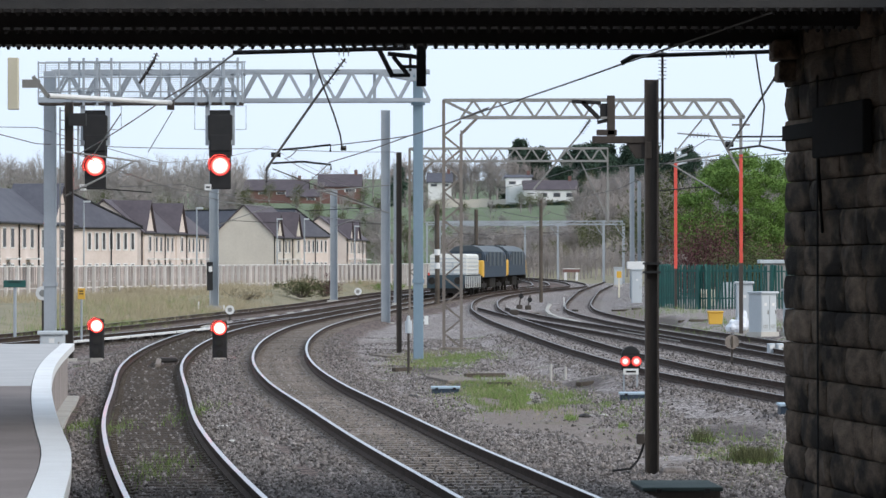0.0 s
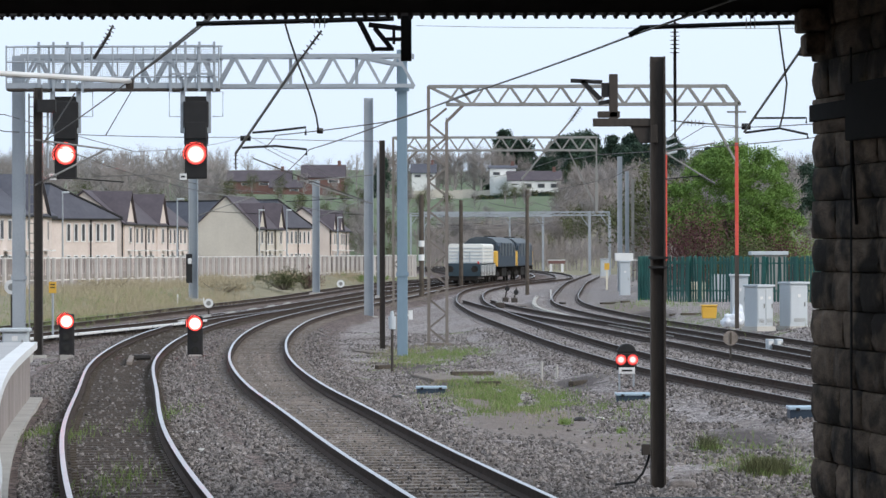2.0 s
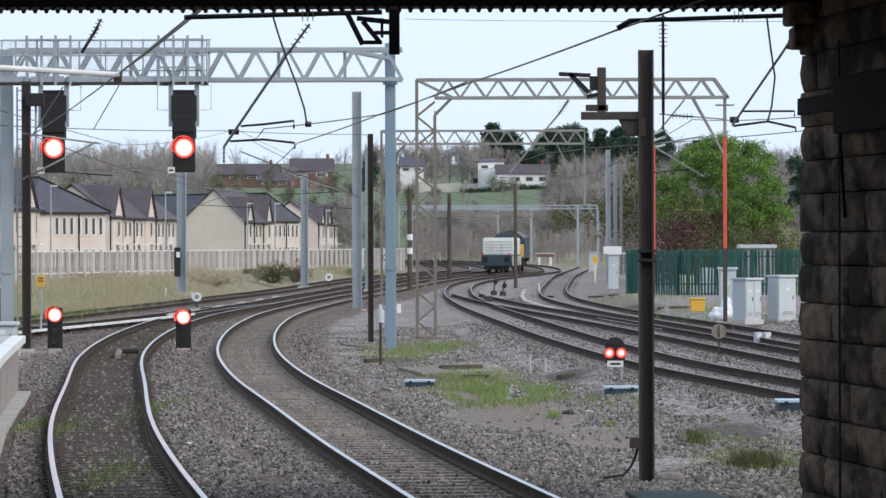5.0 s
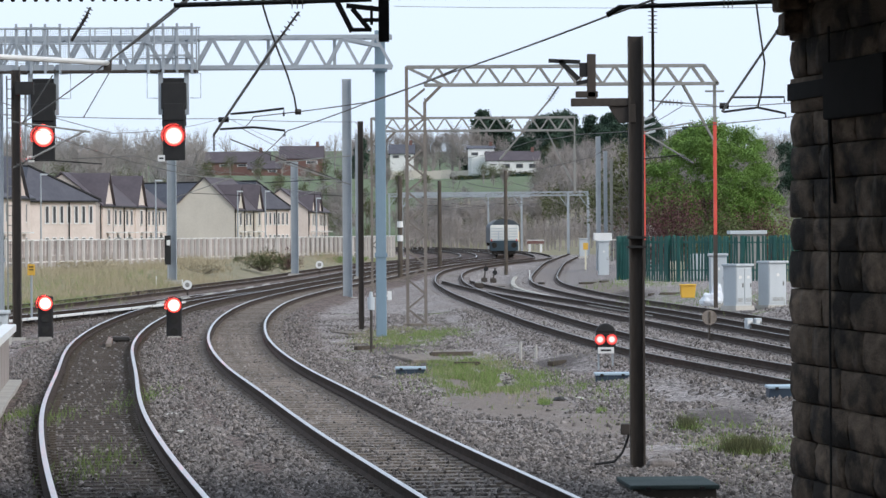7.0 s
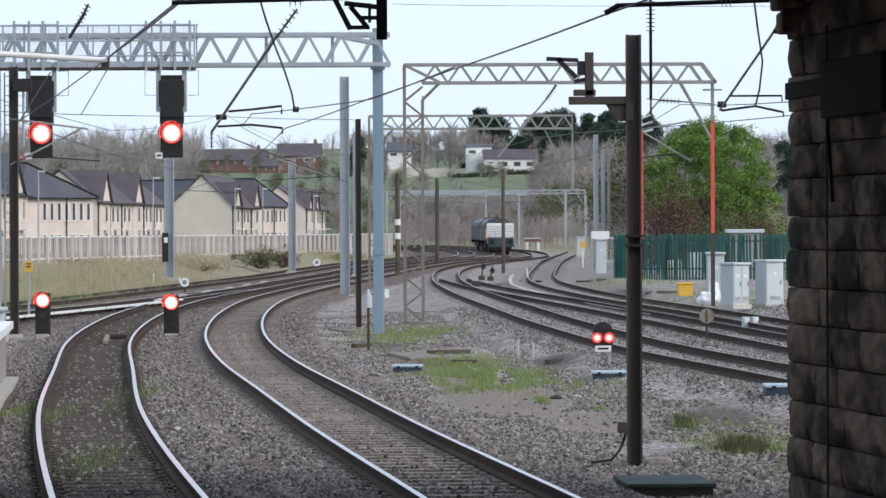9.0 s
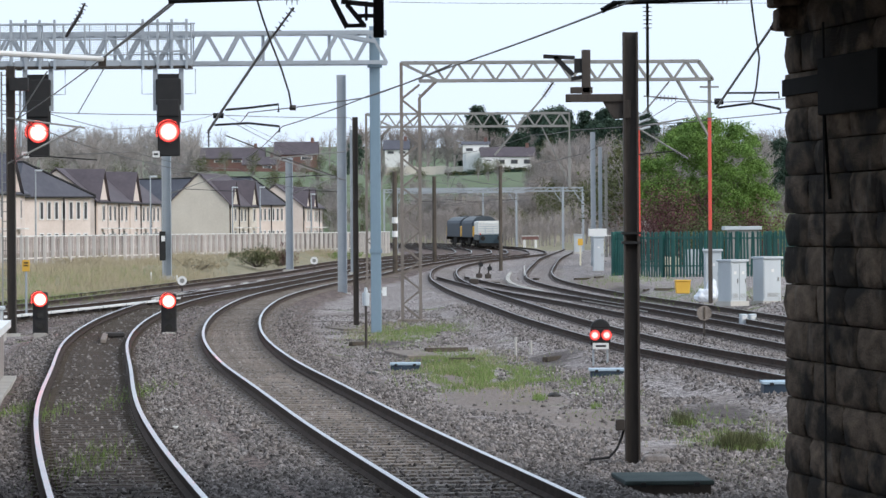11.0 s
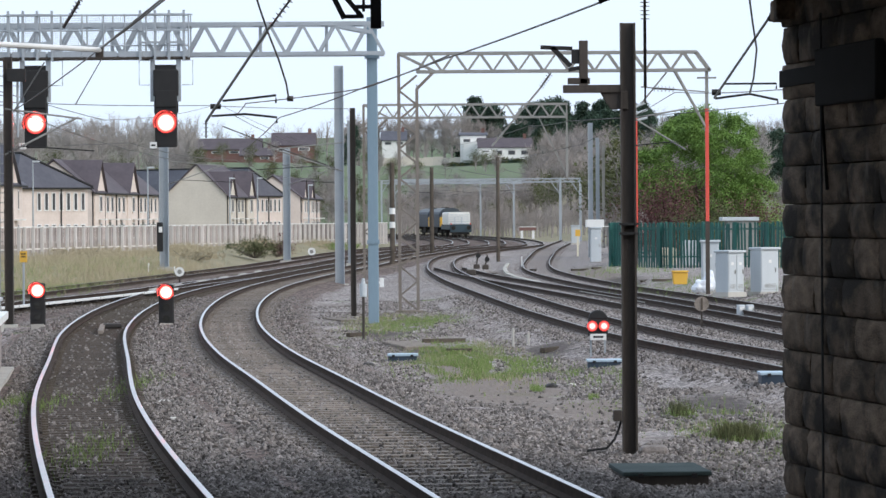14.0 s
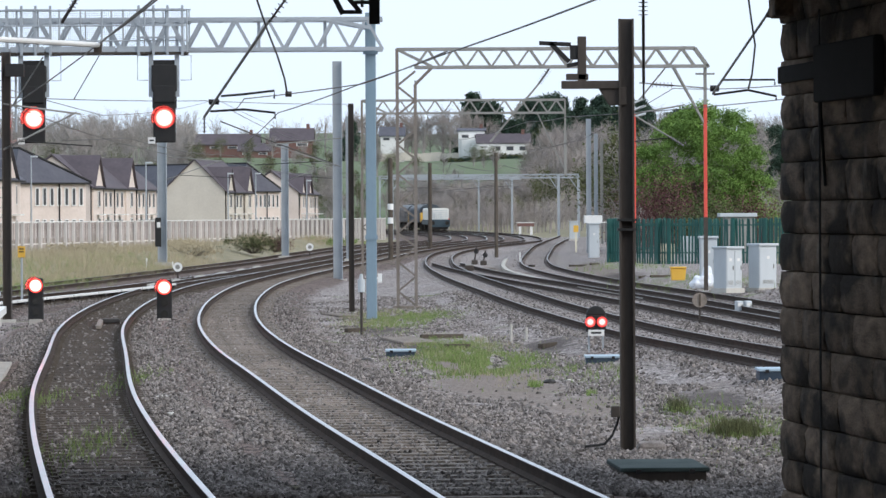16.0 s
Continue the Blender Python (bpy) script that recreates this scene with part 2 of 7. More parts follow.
def lens_mat(name, colour, strength, radius):
    """A lamp's lens, white-hot to deep red: its halo's falloff put into the emission."""
    m = mat(name, (0.5, 0.04, 0.03), (0.6, 0.05, 0.04), 2, 0.3, bump=0, glow=(colour, strength))
    n, l = m.node_tree.nodes, m.node_tree.links
    tex = n.new("ShaderNodeTexCoord")
    dist = n.new("ShaderNodeVectorMath")
    dist.operation = "LENGTH"
    l.new(tex.outputs["Object"], dist.inputs[0])
    fall = n.new("ShaderNodeMapRange")
    fall.interpolation_type = "SMOOTHSTEP"
    fall.inputs[1].default_value, fall.inputs[2].default_value = radius * 0.22, radius * 1.02
    fall.inputs[3].default_value, fall.inputs[4].default_value = 1.0, 0.0
    l.new(dist.outputs["Value"], fall.inputs[0])
    power = n.new("ShaderNodeMath")
    power.operation = "POWER"
    l.new(fall.outputs[0], power.inputs[0])
    power.inputs[1].default_value = 2.4
    scale = n.new("ShaderNodeMath")
    scale.operation = "MULTIPLY_ADD"
    l.new(power.outputs[0], scale.inputs[0])
    scale.inputs[1].default_value = strength
    scale.inputs[2].default_value = 0.3
    l.new(scale.outputs[0], n["Principled BSDF"].inputs["Emission Strength"])
    return m


M_LENS = lens_mat("lit_red_lens", (1.0, 0.085, 0.07), 90, 0.32)
M_LENS_LOW = lens_mat("lit_red_low_lens", (1.0, 0.085, 0.07), 110, 0.22)
M_LENS_DIM = lens_mat("lit_red_position_lens", (1.0, 0.08, 0.075), 20, 0.12)
M_DARKLENS = mat("unlit_lens", (0.02, 0.02, 0.02), (0.04, 0.04, 0.035), 2, 0.15, bump=0)
M_BARK = mat("grey_brown_bark", (0.09, 0.075, 0.06), (0.17, 0.145, 0.12), 3, 0.9)
M_TWIG = mat("bare_twigs", (0.22, 0.195, 0.185), (0.38, 0.345, 0.33), 0.3, 0.95, bump=0, vary=0.25)
M_LEAF = mat("fresh_green_leaves", (0.085, 0.165, 0.03), (0.16, 0.26, 0.05), 0.5, 0.8, bump=0, vary=0.3)
M_CONIFER = mat("dark_conifer_needles", (0.035, 0.06, 0.045), (0.065, 0.10, 0.07), 0.3, 0.85, bump=0, vary=0.3)
M_OLIVE = mat("olive_shrub_leaves", (0.06, 0.075, 0.035), (0.13, 0.135, 0.065), 0.5, 0.85, bump=0, vary=0.3)
M_PURPLE = mat("purple_brown_shrub", (0.1, 0.048, 0.05), (0.17, 0.088, 0.084), 0.5, 0.9, bump=0, vary=0.15)
M_GRASS = mat("grass_blades", (0.13, 0.2, 0.055), (0.24, 0.31, 0.115), 0.8, 0.85, bump=0, vary=0.35)
M_STRAW = mat("dry_straw_blades", (0.29, 0.245, 0.16), (0.42, 0.365, 0.26), 0.8, 0.9, bump=0, vary=0.3)
M_STONES = mat("loose_ballast_stones", (0.085, 0.072, 0.066), (0.42, 0.38, 0.36), 5, 0.95, bump=0.5, vary=0.9)
M_PLASTIC = mat("white_plastic_sheeting", (0.62, 0.66, 0.72), (0.78, 0.8, 0.84), 3, 0.4, bump=0.3)


# ---- mesh helpers ----
class Build:
    """Collects boxes, tubes and prisms into one mesh."""

    def __init__(self):
        self.v, self.f = [], []

    def add(self, verts, faces):
        k = len(self.v)
        self.v += [tuple(p) for p in verts]
        self.f += [tuple(k + i for i in f) for f in faces]
        return self

    def box(self, c, s, turn=None):
        r = turn or Matrix.Identity(3)
        vs = [Vector(c) + r @ Vector((x * s[0] / 2, y * s[1] / 2, z * s[2] / 2)) for x in (-1, 1) for y in (-1, 1) for z in (-1, 1)]
        return self.add(vs, [(0, 1, 3, 2), (4, 6, 7, 5), (0, 4, 5, 1), (2, 3, 7, 6), (0, 2, 6, 4), (1, 5, 7, 3)])

    def tube(self, a, b, r, n=6, r2=None):
        a, b = Vector(a), Vector(b)
        d = b - a
        q = d.to_track_quat("Z", "Y").to_matrix()
        r2 = r if r2 is None else r2
        ring = [Vector((math.cos(2 * math.pi * i / n), math.sin(2 * math.pi * i / n), 0)) for i in range(n)]
        vs = [a + q @ (p * r) for p in ring] + [b + q @ (p * r2) for p in ring]
        fs = [(i, (i + 1) % n, n + (i + 1) % n, n + i) for i in range(n)]
        return self.add(vs, fs + [tuple(range(n))[::-1], tuple(range(n, 2 * n))])

    def bar(self, a, b, w, h):
        """A rectangular bar from a to b, w across and h deep."""
        a, b = Vector(a), Vector(b)
        d = (b - a).normalized()
        side = d.cross(Vector((0, 0, 1)))
        side = side.normalized() if side.length > 1e-4 else Vector((1, 0, 0))
        up = side.cross(d)
        vs = [p + side * (w / 2 * i) + up * (h / 2 * j) for p in (a, b) for i, j in ((-1, -1), (1, -1), (1, 1), (-1, 1))]
        return self.add(vs, [(3, 2, 1, 0), (4, 5, 6, 7), (0, 1, 5, 4), (1, 2, 6, 5), (2, 3, 7, 6), (3, 0, 4, 7)])

    def wire(self, pts, r, n=5):
        pts = [Vector(p) for p in pts]
        k, m = len(self.v), len(pts)
        for i, p in enumerate(pts):
            q = (pts[min(i + 1, m - 1)] - pts[max(i - 1, 0)]).to_track_quat("Z", "Y").to_matrix()
            self.v += [tuple(p + q @ Vector((r * math.cos(6.2832 * j / n), r * math.sin(6.2832 * j / n), 0))) for j in range(n)]
        self.f += [(k + i * n + j, k + i * n + (j + 1) % n, k + (i + 1) * n + (j + 1) % n, k + (i + 1) * n + j) for i in range(m - 1) for j in range(n)]
        self.f += [tuple(k + j for j in range(n))[::-1], tuple(k + (m - 1) * n + j for j in range(n))]
        return self

    def prism(self, outline, a, b, frame_a, frame_b=None):
        """Sweep a 2D outline between two 4x4 frames."""
        n = len(outline)
        fb = frame_b or frame_a
        vs = [frame_a @ Vector((x, a, z)) for x, z in outline] + [fb @ Vector((x, b, z)) for x, z in outline]
        fs = [(i, (i + 1) % n, n + (i + 1) % n, n + i) for i in range(n)]
        return self.add(vs, fs + [tuple(range(n))[::-1], tuple(range(n, 2 * n))])

    def h_section(self, w, d, z0, z1, web=0.02, flange=0.024):
        """An upright H-section, w across the flanges' backs and d along them."""
        o = [(-w / 2, -d / 2), (-w / 2 + flange, -d / 2), (-w / 2 + flange, -web / 2), (w / 2 - flange, -web / 2), (w / 2 - flange, -d / 2), (w / 2, -d / 2)]
        o += [(x, -y) for x, y in reversed(o)]
        n = len(o)
        fs = [(i, (i + 1) % n, n + (i + 1) % n, n + i) for i in range(n)] + [tuple(range(n))[::-1], tuple(range(n, 2 * n))]
        return self.add([(x, y, z) for z in (z0, z1) for x, y in o], fs)

    def mesh(self, name, material):
        me = bpy.data.meshes.new(name)
        me.from_pydata(self.v, [], self.f)
        me.materials.append(material)
        bm = bmesh.new()
        bm.from_mesh(me)
        bmesh.ops.recalc_face_normals(bm, faces=bm.faces)
        bm.to_mesh(me)
        bm.free()
        return me


def B():
    return Build()


def part(name, build, material, parent=None, label="", bevel=0.0, smooth=False):
    ob = new(name, build.mesh(name, material))
    if parent:
        ob.parent = parent
    if label:
        ob["label"] = label
    if bevel:
        mod = ob.modifiers.new("edge", "BEVEL")
        mod.width, mod.segments, mod.limit_method = bevel, 2, "ANGLE"
    if smooth:
        ob.data.polygons.foreach_set("use_smooth", [True] * len(ob.data.polygons))
    return ob


def thing(name, at, label, category, group="", kind="", turn=0.0):
    e = new(name)
    e.empty_display_size = 0.2
    e.matrix_world = pose(*at, 0, 0, turn)
    return tagged(e, label, category, group, kind)


def shared(name, me, parent, m):
    ob = new(name, me)
    ob.parent = parent
    ob.matrix_basis = m
    return ob


# ---- the lie of the land ----
def bend(points, step=1.0):
    """A smooth line through plan points (x, y), in even steps of y."""
    ys = np.array([p[1] for p in points], float)
    xs = np.array([p[0] for p in points], float)
    slope = np.gradient(xs, ys)
    out = []
    for y in np.arange(ys[0], ys[-1] + 1e-6, step):
        i = min(max(np.searchsorted(ys, y) - 1, 0), len(ys) - 2)
        h = ys[i + 1] - ys[i]
        t = (y - ys[i]) / h
        x = ((2 * t**3 - 3 * t**2 + 1) * xs[i] + (t**3 - 2 * t**2 + t) * h * slope[i]
             + (-2 * t**3 + 3 * t**2) * xs[i + 1] + (t**3 - t**2) * h * slope[i + 1])
        out.append((float(x), float(y)))
    return out


def smooth(a, b, x):
    t = min(max((x - a) / (b - a), 0), 1)
    return t * t * (3 - 2 * t)


def rail_z(y):
    return 0.35 * smooth(225, 300, y) + 0.15 * smooth(330, 480, y)


PLAN = {
    "platform": [(3.5, -25), (1.4, 8), (-1.3, 26), (-3.3, 42.5), (-4.8, 57), (-6.35, 76), (-7.8, 95), (-8.75, 114), (-9.25, 135), (-9.25, 150),
                 (-8.9, 163), (-8.1, 180), (-6.9, 210), (-4.8, 250), (-0.6, 297), (3.4, 345), (4.0, 373), (2.9, 430), (0.8, 458), (-0.7, 480), (-6, 540), (-15, 620)],
    "through": [(8.5, -25), (4.6, 8), (2.2, 26), (0.4, 42.4), (-0.65, 52.2), (-2.0, 66), (-3.25, 79), (-4.65, 98), (-5.35, 112.4), (-5.95, 134), (-6.05, 155),
                (-5.45, 178), (-3.9, 212), (-1.75, 250), (2.7, 297), (6.7, 345), (7.35, 373), (6.3, 430), (4.2, 458), (2.7, 480), (-2.5, 540), (-11.5, 620)],
    "yard": [(9.6, 40), (7.2, 69), (5.3, 88.4), (4.1, 109), (3.0, 137.4), (1.75, 176.7), (1.25, 218), (2.2, 261), (5.9, 297), (10.1, 345), (10.8, 373), (9.7, 430), (7.6, 458), (6.1, 480), (1, 540), (-8, 620)],
    "loop": [(11.5, 45), (8.9, 88), (6.9, 122), (5.2, 148.4), (3.1, 180), (1.6, 214)],
    "siding": [(13.3, 40), (10.3, 105), (9.1, 128), (7.6, 152), (6.7, 174), (6.25, 200), (6.7, 225), (8.4, 268), (11.2, 325), (15.3, 400)],
    "crossover": [(-16.5, 100), (-12.8, 128), (-10.6, 148), (-9.3, 167), (-8.1, 182)],
    "far_line": [(-19.5, 90), (-14.7, 148), (-11.2, 202), (-8.2, 250), (-4.0, 297), (0.0, 345), (0.6, 373), (-0.5, 430), (-2.6, 458), (-4.1, 480), (-9.4, 540), (-18.4, 620)],
}
LINES = {k: bend(v) for k, v in PLAN.items()}


def line_x(name, y):
    pts = LINES[name]
    i = min(max(int(y - pts[0][1]), 0), len(pts) - 2)
    (x0, y0), (x1, y1) = pts[i], pts[i + 1]
    return x0 + (x1 - x0) * (y - y0) / (y1 - y0)


def ground_z(x, y):
    """Ballast beds a little below the rails, cess lower, banks rising to either side, the hill beyond."""
    near, yard = 9.0, 9.0
    for key, pts in LINES.items():
        if pts[0][1] <= y <= pts[-1][1]:
            i = min(int(y - pts[0][1]), len(pts) - 1)
            near = min(near, abs(x - pts[i][0]))
            if key in ("yard", "loop", "siding"):
                yard = min(yard, abs(x - pts[i][0]))
    z = rail_z(y) - 0.2 - 0.18 * smooth(1.5, 2.4, near) + 0.02 * (1 - smooth(2.0, 3.5, yard))
    z += 0.42 * smooth(1.5, 3.0, x - line_x("siding", min(max(y, 41), 399))) * smooth(100, 120, y)
    z += 0.75 * smooth(2.5, 7.0, line_x("far_line", min(max(y, 91), 600)) - x) * smooth(120, 200, y)
    z += 16 * smooth(540, 1050, y + 1.0 * abs(x)) + 16 * smooth(1000, 1500, y)
    z += noise.noise((x * 0.35, y * 0.22, 0)) * 0.09 * smooth(1.3, 2.4, near)
    return z


def soil_at(x, y):
    """How far trodden earth and dark cinders cover the gravel at a place."""
    dirt = cinder = 0.0
    for cx, cy, rx, ry in ((1.5, 70, 1.5, 8), (2.6, 62, 1.3, 5), (0.7, 78, 0.7, 6), (8.6, 190, 1.2, 30), (4.0, 205, 1.0, 25)):
        dirt = max(dirt, 1.25 - math.hypot((x - cx) / rx, (y - cy) / ry))
    for cx, cy, rx, ry in ((0.1, 90, 0.8, 6), (3.0, 89, 0.9, 5), (4.7, 63, 0.9, 5), (-1.0, 104, 0.7, 5), (8.8, 170, 1.0, 14), (-9.5, 140, 1.5, 25)):
        cinder = max(cinder, 1.2 - math.hypot((x - cx) / rx, (y - cy) / ry))
    if y < 150:
        cinder = max(cinder, 0.75 * (1 - smooth(0.6, 1.1, abs(x - line_x("platform", y)))))
        cinder = max(cinder, 0.55 * (1 - smooth(1.0, 1.5, abs(x - line_x("through", y)))))
    near = min([abs(x - line_x(k, y)) for k in ("platform", "through", "crossover", "far_line") if LINES[k][0][1] <= y <= LINES[k][-1][1]] + [50])
    rusty = 1.0 if y < 36 else 1 - smooth(1.8, 2.8, near)
    return max(0.0, min(1.0, dirt)), max(0.0, min(1.0, cinder)), rusty


def ground_sheet():
    xs = sorted(set([-900, -500, -250, -140, -90, -60, -45] + [-36 + 0.6 * i for i in range(int(66 / 0.6))] + [32, 40, 52, 70, 100, 160, 300, 500, 900]))
    ys = sorted(set([-300, -120, -60] + [-30 + 5 * i for i in range(14)] + [40 + 1.0 * i for i in range(260)] + [300 + 5 * i for i in range(60)]
                    + [600 + 25 * i for i in range(40)] + [1620, 1800, 2200, 3000, 4500]))
    n = len(xs)
    vs = [(x, y, ground_z(x, y)) for y in ys for x in xs]
    fs = [(j * n + i, j * n + i + 1, (j + 1) * n + i + 1, (j + 1) * n + i) for j in range(len(ys) - 1) for i in range(n - 1)]
    me = bpy.data.meshes.new("ground")
    me.from_pydata(vs, [], fs)
    layer = me.attributes.new("soil", "FLOAT_COLOR", "POINT")
    layer.data.foreach_set("color", [q for x, y, _ in vs for q in (*(soil_at(x, y) if -60 < y < 540 and abs(x) < 45 else (0.0, 0.0, 0.0)), 1.0)])
    for m in (M_CESS, M_BANK, M_FIELD):
        me.materials.append(m)
    for p in me.polygons:
        x, y, _ = p.center
        near = min([abs(x - line_x(k, y)) for k in PLAN if LINES[k][0][1] <= y <= LINES[k][-1][1]] + [50])
        if y > 800 or (y > 600 and x < 0) or x < -60 or x > 60:
            p.material_index = 2
        elif y < 40:
            p.material_index = 0
        elif (y > 480 and x > -40) or (y > 115 and x < line_x("far_line", max(y, 91)) - 2.6) or x > 18 or (y > 330 and near > 3):
            p.material_index = 1
        else:
            p.material_index = 0
        p.use_smooth = True
    return tagged(new("ground", me), "grey ballast, gravel and grass between the railway tracks", "ground", kind="structure")


ground = ground_sheet()


# ---- railway tracks ----
RAIL = [(-0.07, -0.16), (0.07, -0.16), (0.07, -0.145), (0.012, -0.115), (0.012, -0.045), (0.036, -0.032), (0.036, -0.004), (-0.036, -0.004), (-0.036, -0.032), (-0.012, -0.045), (-0.012, -0.115), (-0.07, -0.145)]
HEAD = [(-0.033, -0.006), (0.033, -0.006), (0.033, -0.002), (0.022, 0.0), (-0.022, 0.0), (-0.033, -0.002)]


def sweep(path, outline, shift):
    """An outline carried along plan points, moved sideways by shift."""
    b = B()
    n = len(outline)
    for i, (x, y) in enumerate(path):
        (xa, ya), (xb, yb) = path[max(i - 1, 0)], path[min(i + 1, len(path) - 1)]
        d = Vector((xb - xa, yb - ya)).normalized()
        for u, w in outline:
            b.v.append((x + d.y * (u + shift), y - d.x * (u + shift), rail_z(y) + w))
    for i in range(len(path) - 1):
        for j in range(n):
            b.f.append((i * n + j, i * n + (j + 1) % n, (i + 1) * n + (j + 1) % n, (i + 1) * n + j))
    b.f += [tuple(range(n))[::-1], tuple(range((len(path) - 1) * n, len(path) * n))]
    return b


def sleeper_mesh(material, length, width):
    b = B()
    prof = [(-width / 2, -0.2), (width / 2, -0.2), (width / 2 - 0.02, 0.0), (-width / 2 + 0.02, 0.0)]
    b.prism(prof, -length / 2, length / 2, Matrix.Rotation(radians(90), 4, "Z"))
    for s in (-0.7175, 0.7175):
        for o in (-0.12, 0.12):
            b.box((s + o, 0, 0.012), (0.09, 0.11, 0.03))
    return b.mesh("sleeper", material)


def track(name, key, label, head, sleeper, singles=None, start=None, stop=None, sunk=0.0):
    t = thing(name, (0, 0, 0), label, "railway track", "railway tracks", "structure")
    path = [p for p in LINES[key] if (start is None or p[1] >= start) and (stop is None or p[1] <= stop)]
    for s in (-0.7535, 0.7535):
        rail = part("rail", sweep(path, RAIL, s), M_RAILSIDE, t)
        part("rail_head", sweep(path, HEAD, s), head, rail, "worn running surface")
    rest = B()
    y = path[0][1]
    while y < path[-1][1] - 1:
        x0, x1 = line_x(key, y - 0.5), line_x(key, y + 0.5)
        m = Matrix.Translation(((x0 + x1) / 2, y, rail_z(y) - 0.165 - sunk)) @ Matrix.Rotation(-math.atan2(x1 - x0, 1), 4, "Z")
        if singles and singles[0] <= y <= singles[1]:
            shared("sleeper", sleeper, t, m)
        elif y < 330:
            rest.add([m @ v.co for v in sleeper.vertices], [tuple(p.vertices) for p in sleeper.polygons])
        y += 0.65
    if rest.v:
        rest_ob = part("sleepers", rest, sleeper.materials[0], t)
        rest_ob["kind"] = "stuff"
    return t


SLEEPER_C = sleeper_mesh(M_SLEEPER, 2.5, 0.27)
SLEEPER_W = sleeper_mesh(M_TIMBER, 2.6, 0.25)
SLEEPER_D = sleeper_mesh(M_DUSTED, 2.5, 0.24)
track("track_platform", "platform", "curved platform track with bright rails on dark timber sleepers", M_RAILHEAD, SLEEPER_W, (38, 110), start=20, sunk=0.026)
track("track_through", "through", "curved running line with polished rails on concrete sleepers", M_RAILHEAD, SLEEPER_C, (38, 110), start=20, sunk=0.012)
track("track_yard", "yard", "rusty brown track with dull rails among pale ballast", M_DARKRAIL, SLEEPER_D, sunk=0.014)
track("track_loop", "loop", "dull rusty turnout track joining its neighbour", M_DARKRAIL, SLEEPER_D, sunk=0.014)
track("track_siding", "siding", "rusty siding track beside the grey cabinets", M_DARKRAIL, SLEEPER_D, sunk=0.014)
track("track_crossover", "crossover", "crossover rails with worn bright heads", M_RAILHEAD, SLEEPER_W)
track("track_far", "far_line", "red-brown rusty far track along the grass bank", M_DARKRAIL, SLEEPER_D, sunk=0.014)

# ---- the bridge under which the camera looks out ----
PIER_DIR = Vector((0.130, -0.9915, 0))
PIER_NORMAL = Vector((-0.9915, -0.130, 0))
PIER_CORNER = Vector((3.78, 40.0, 0))


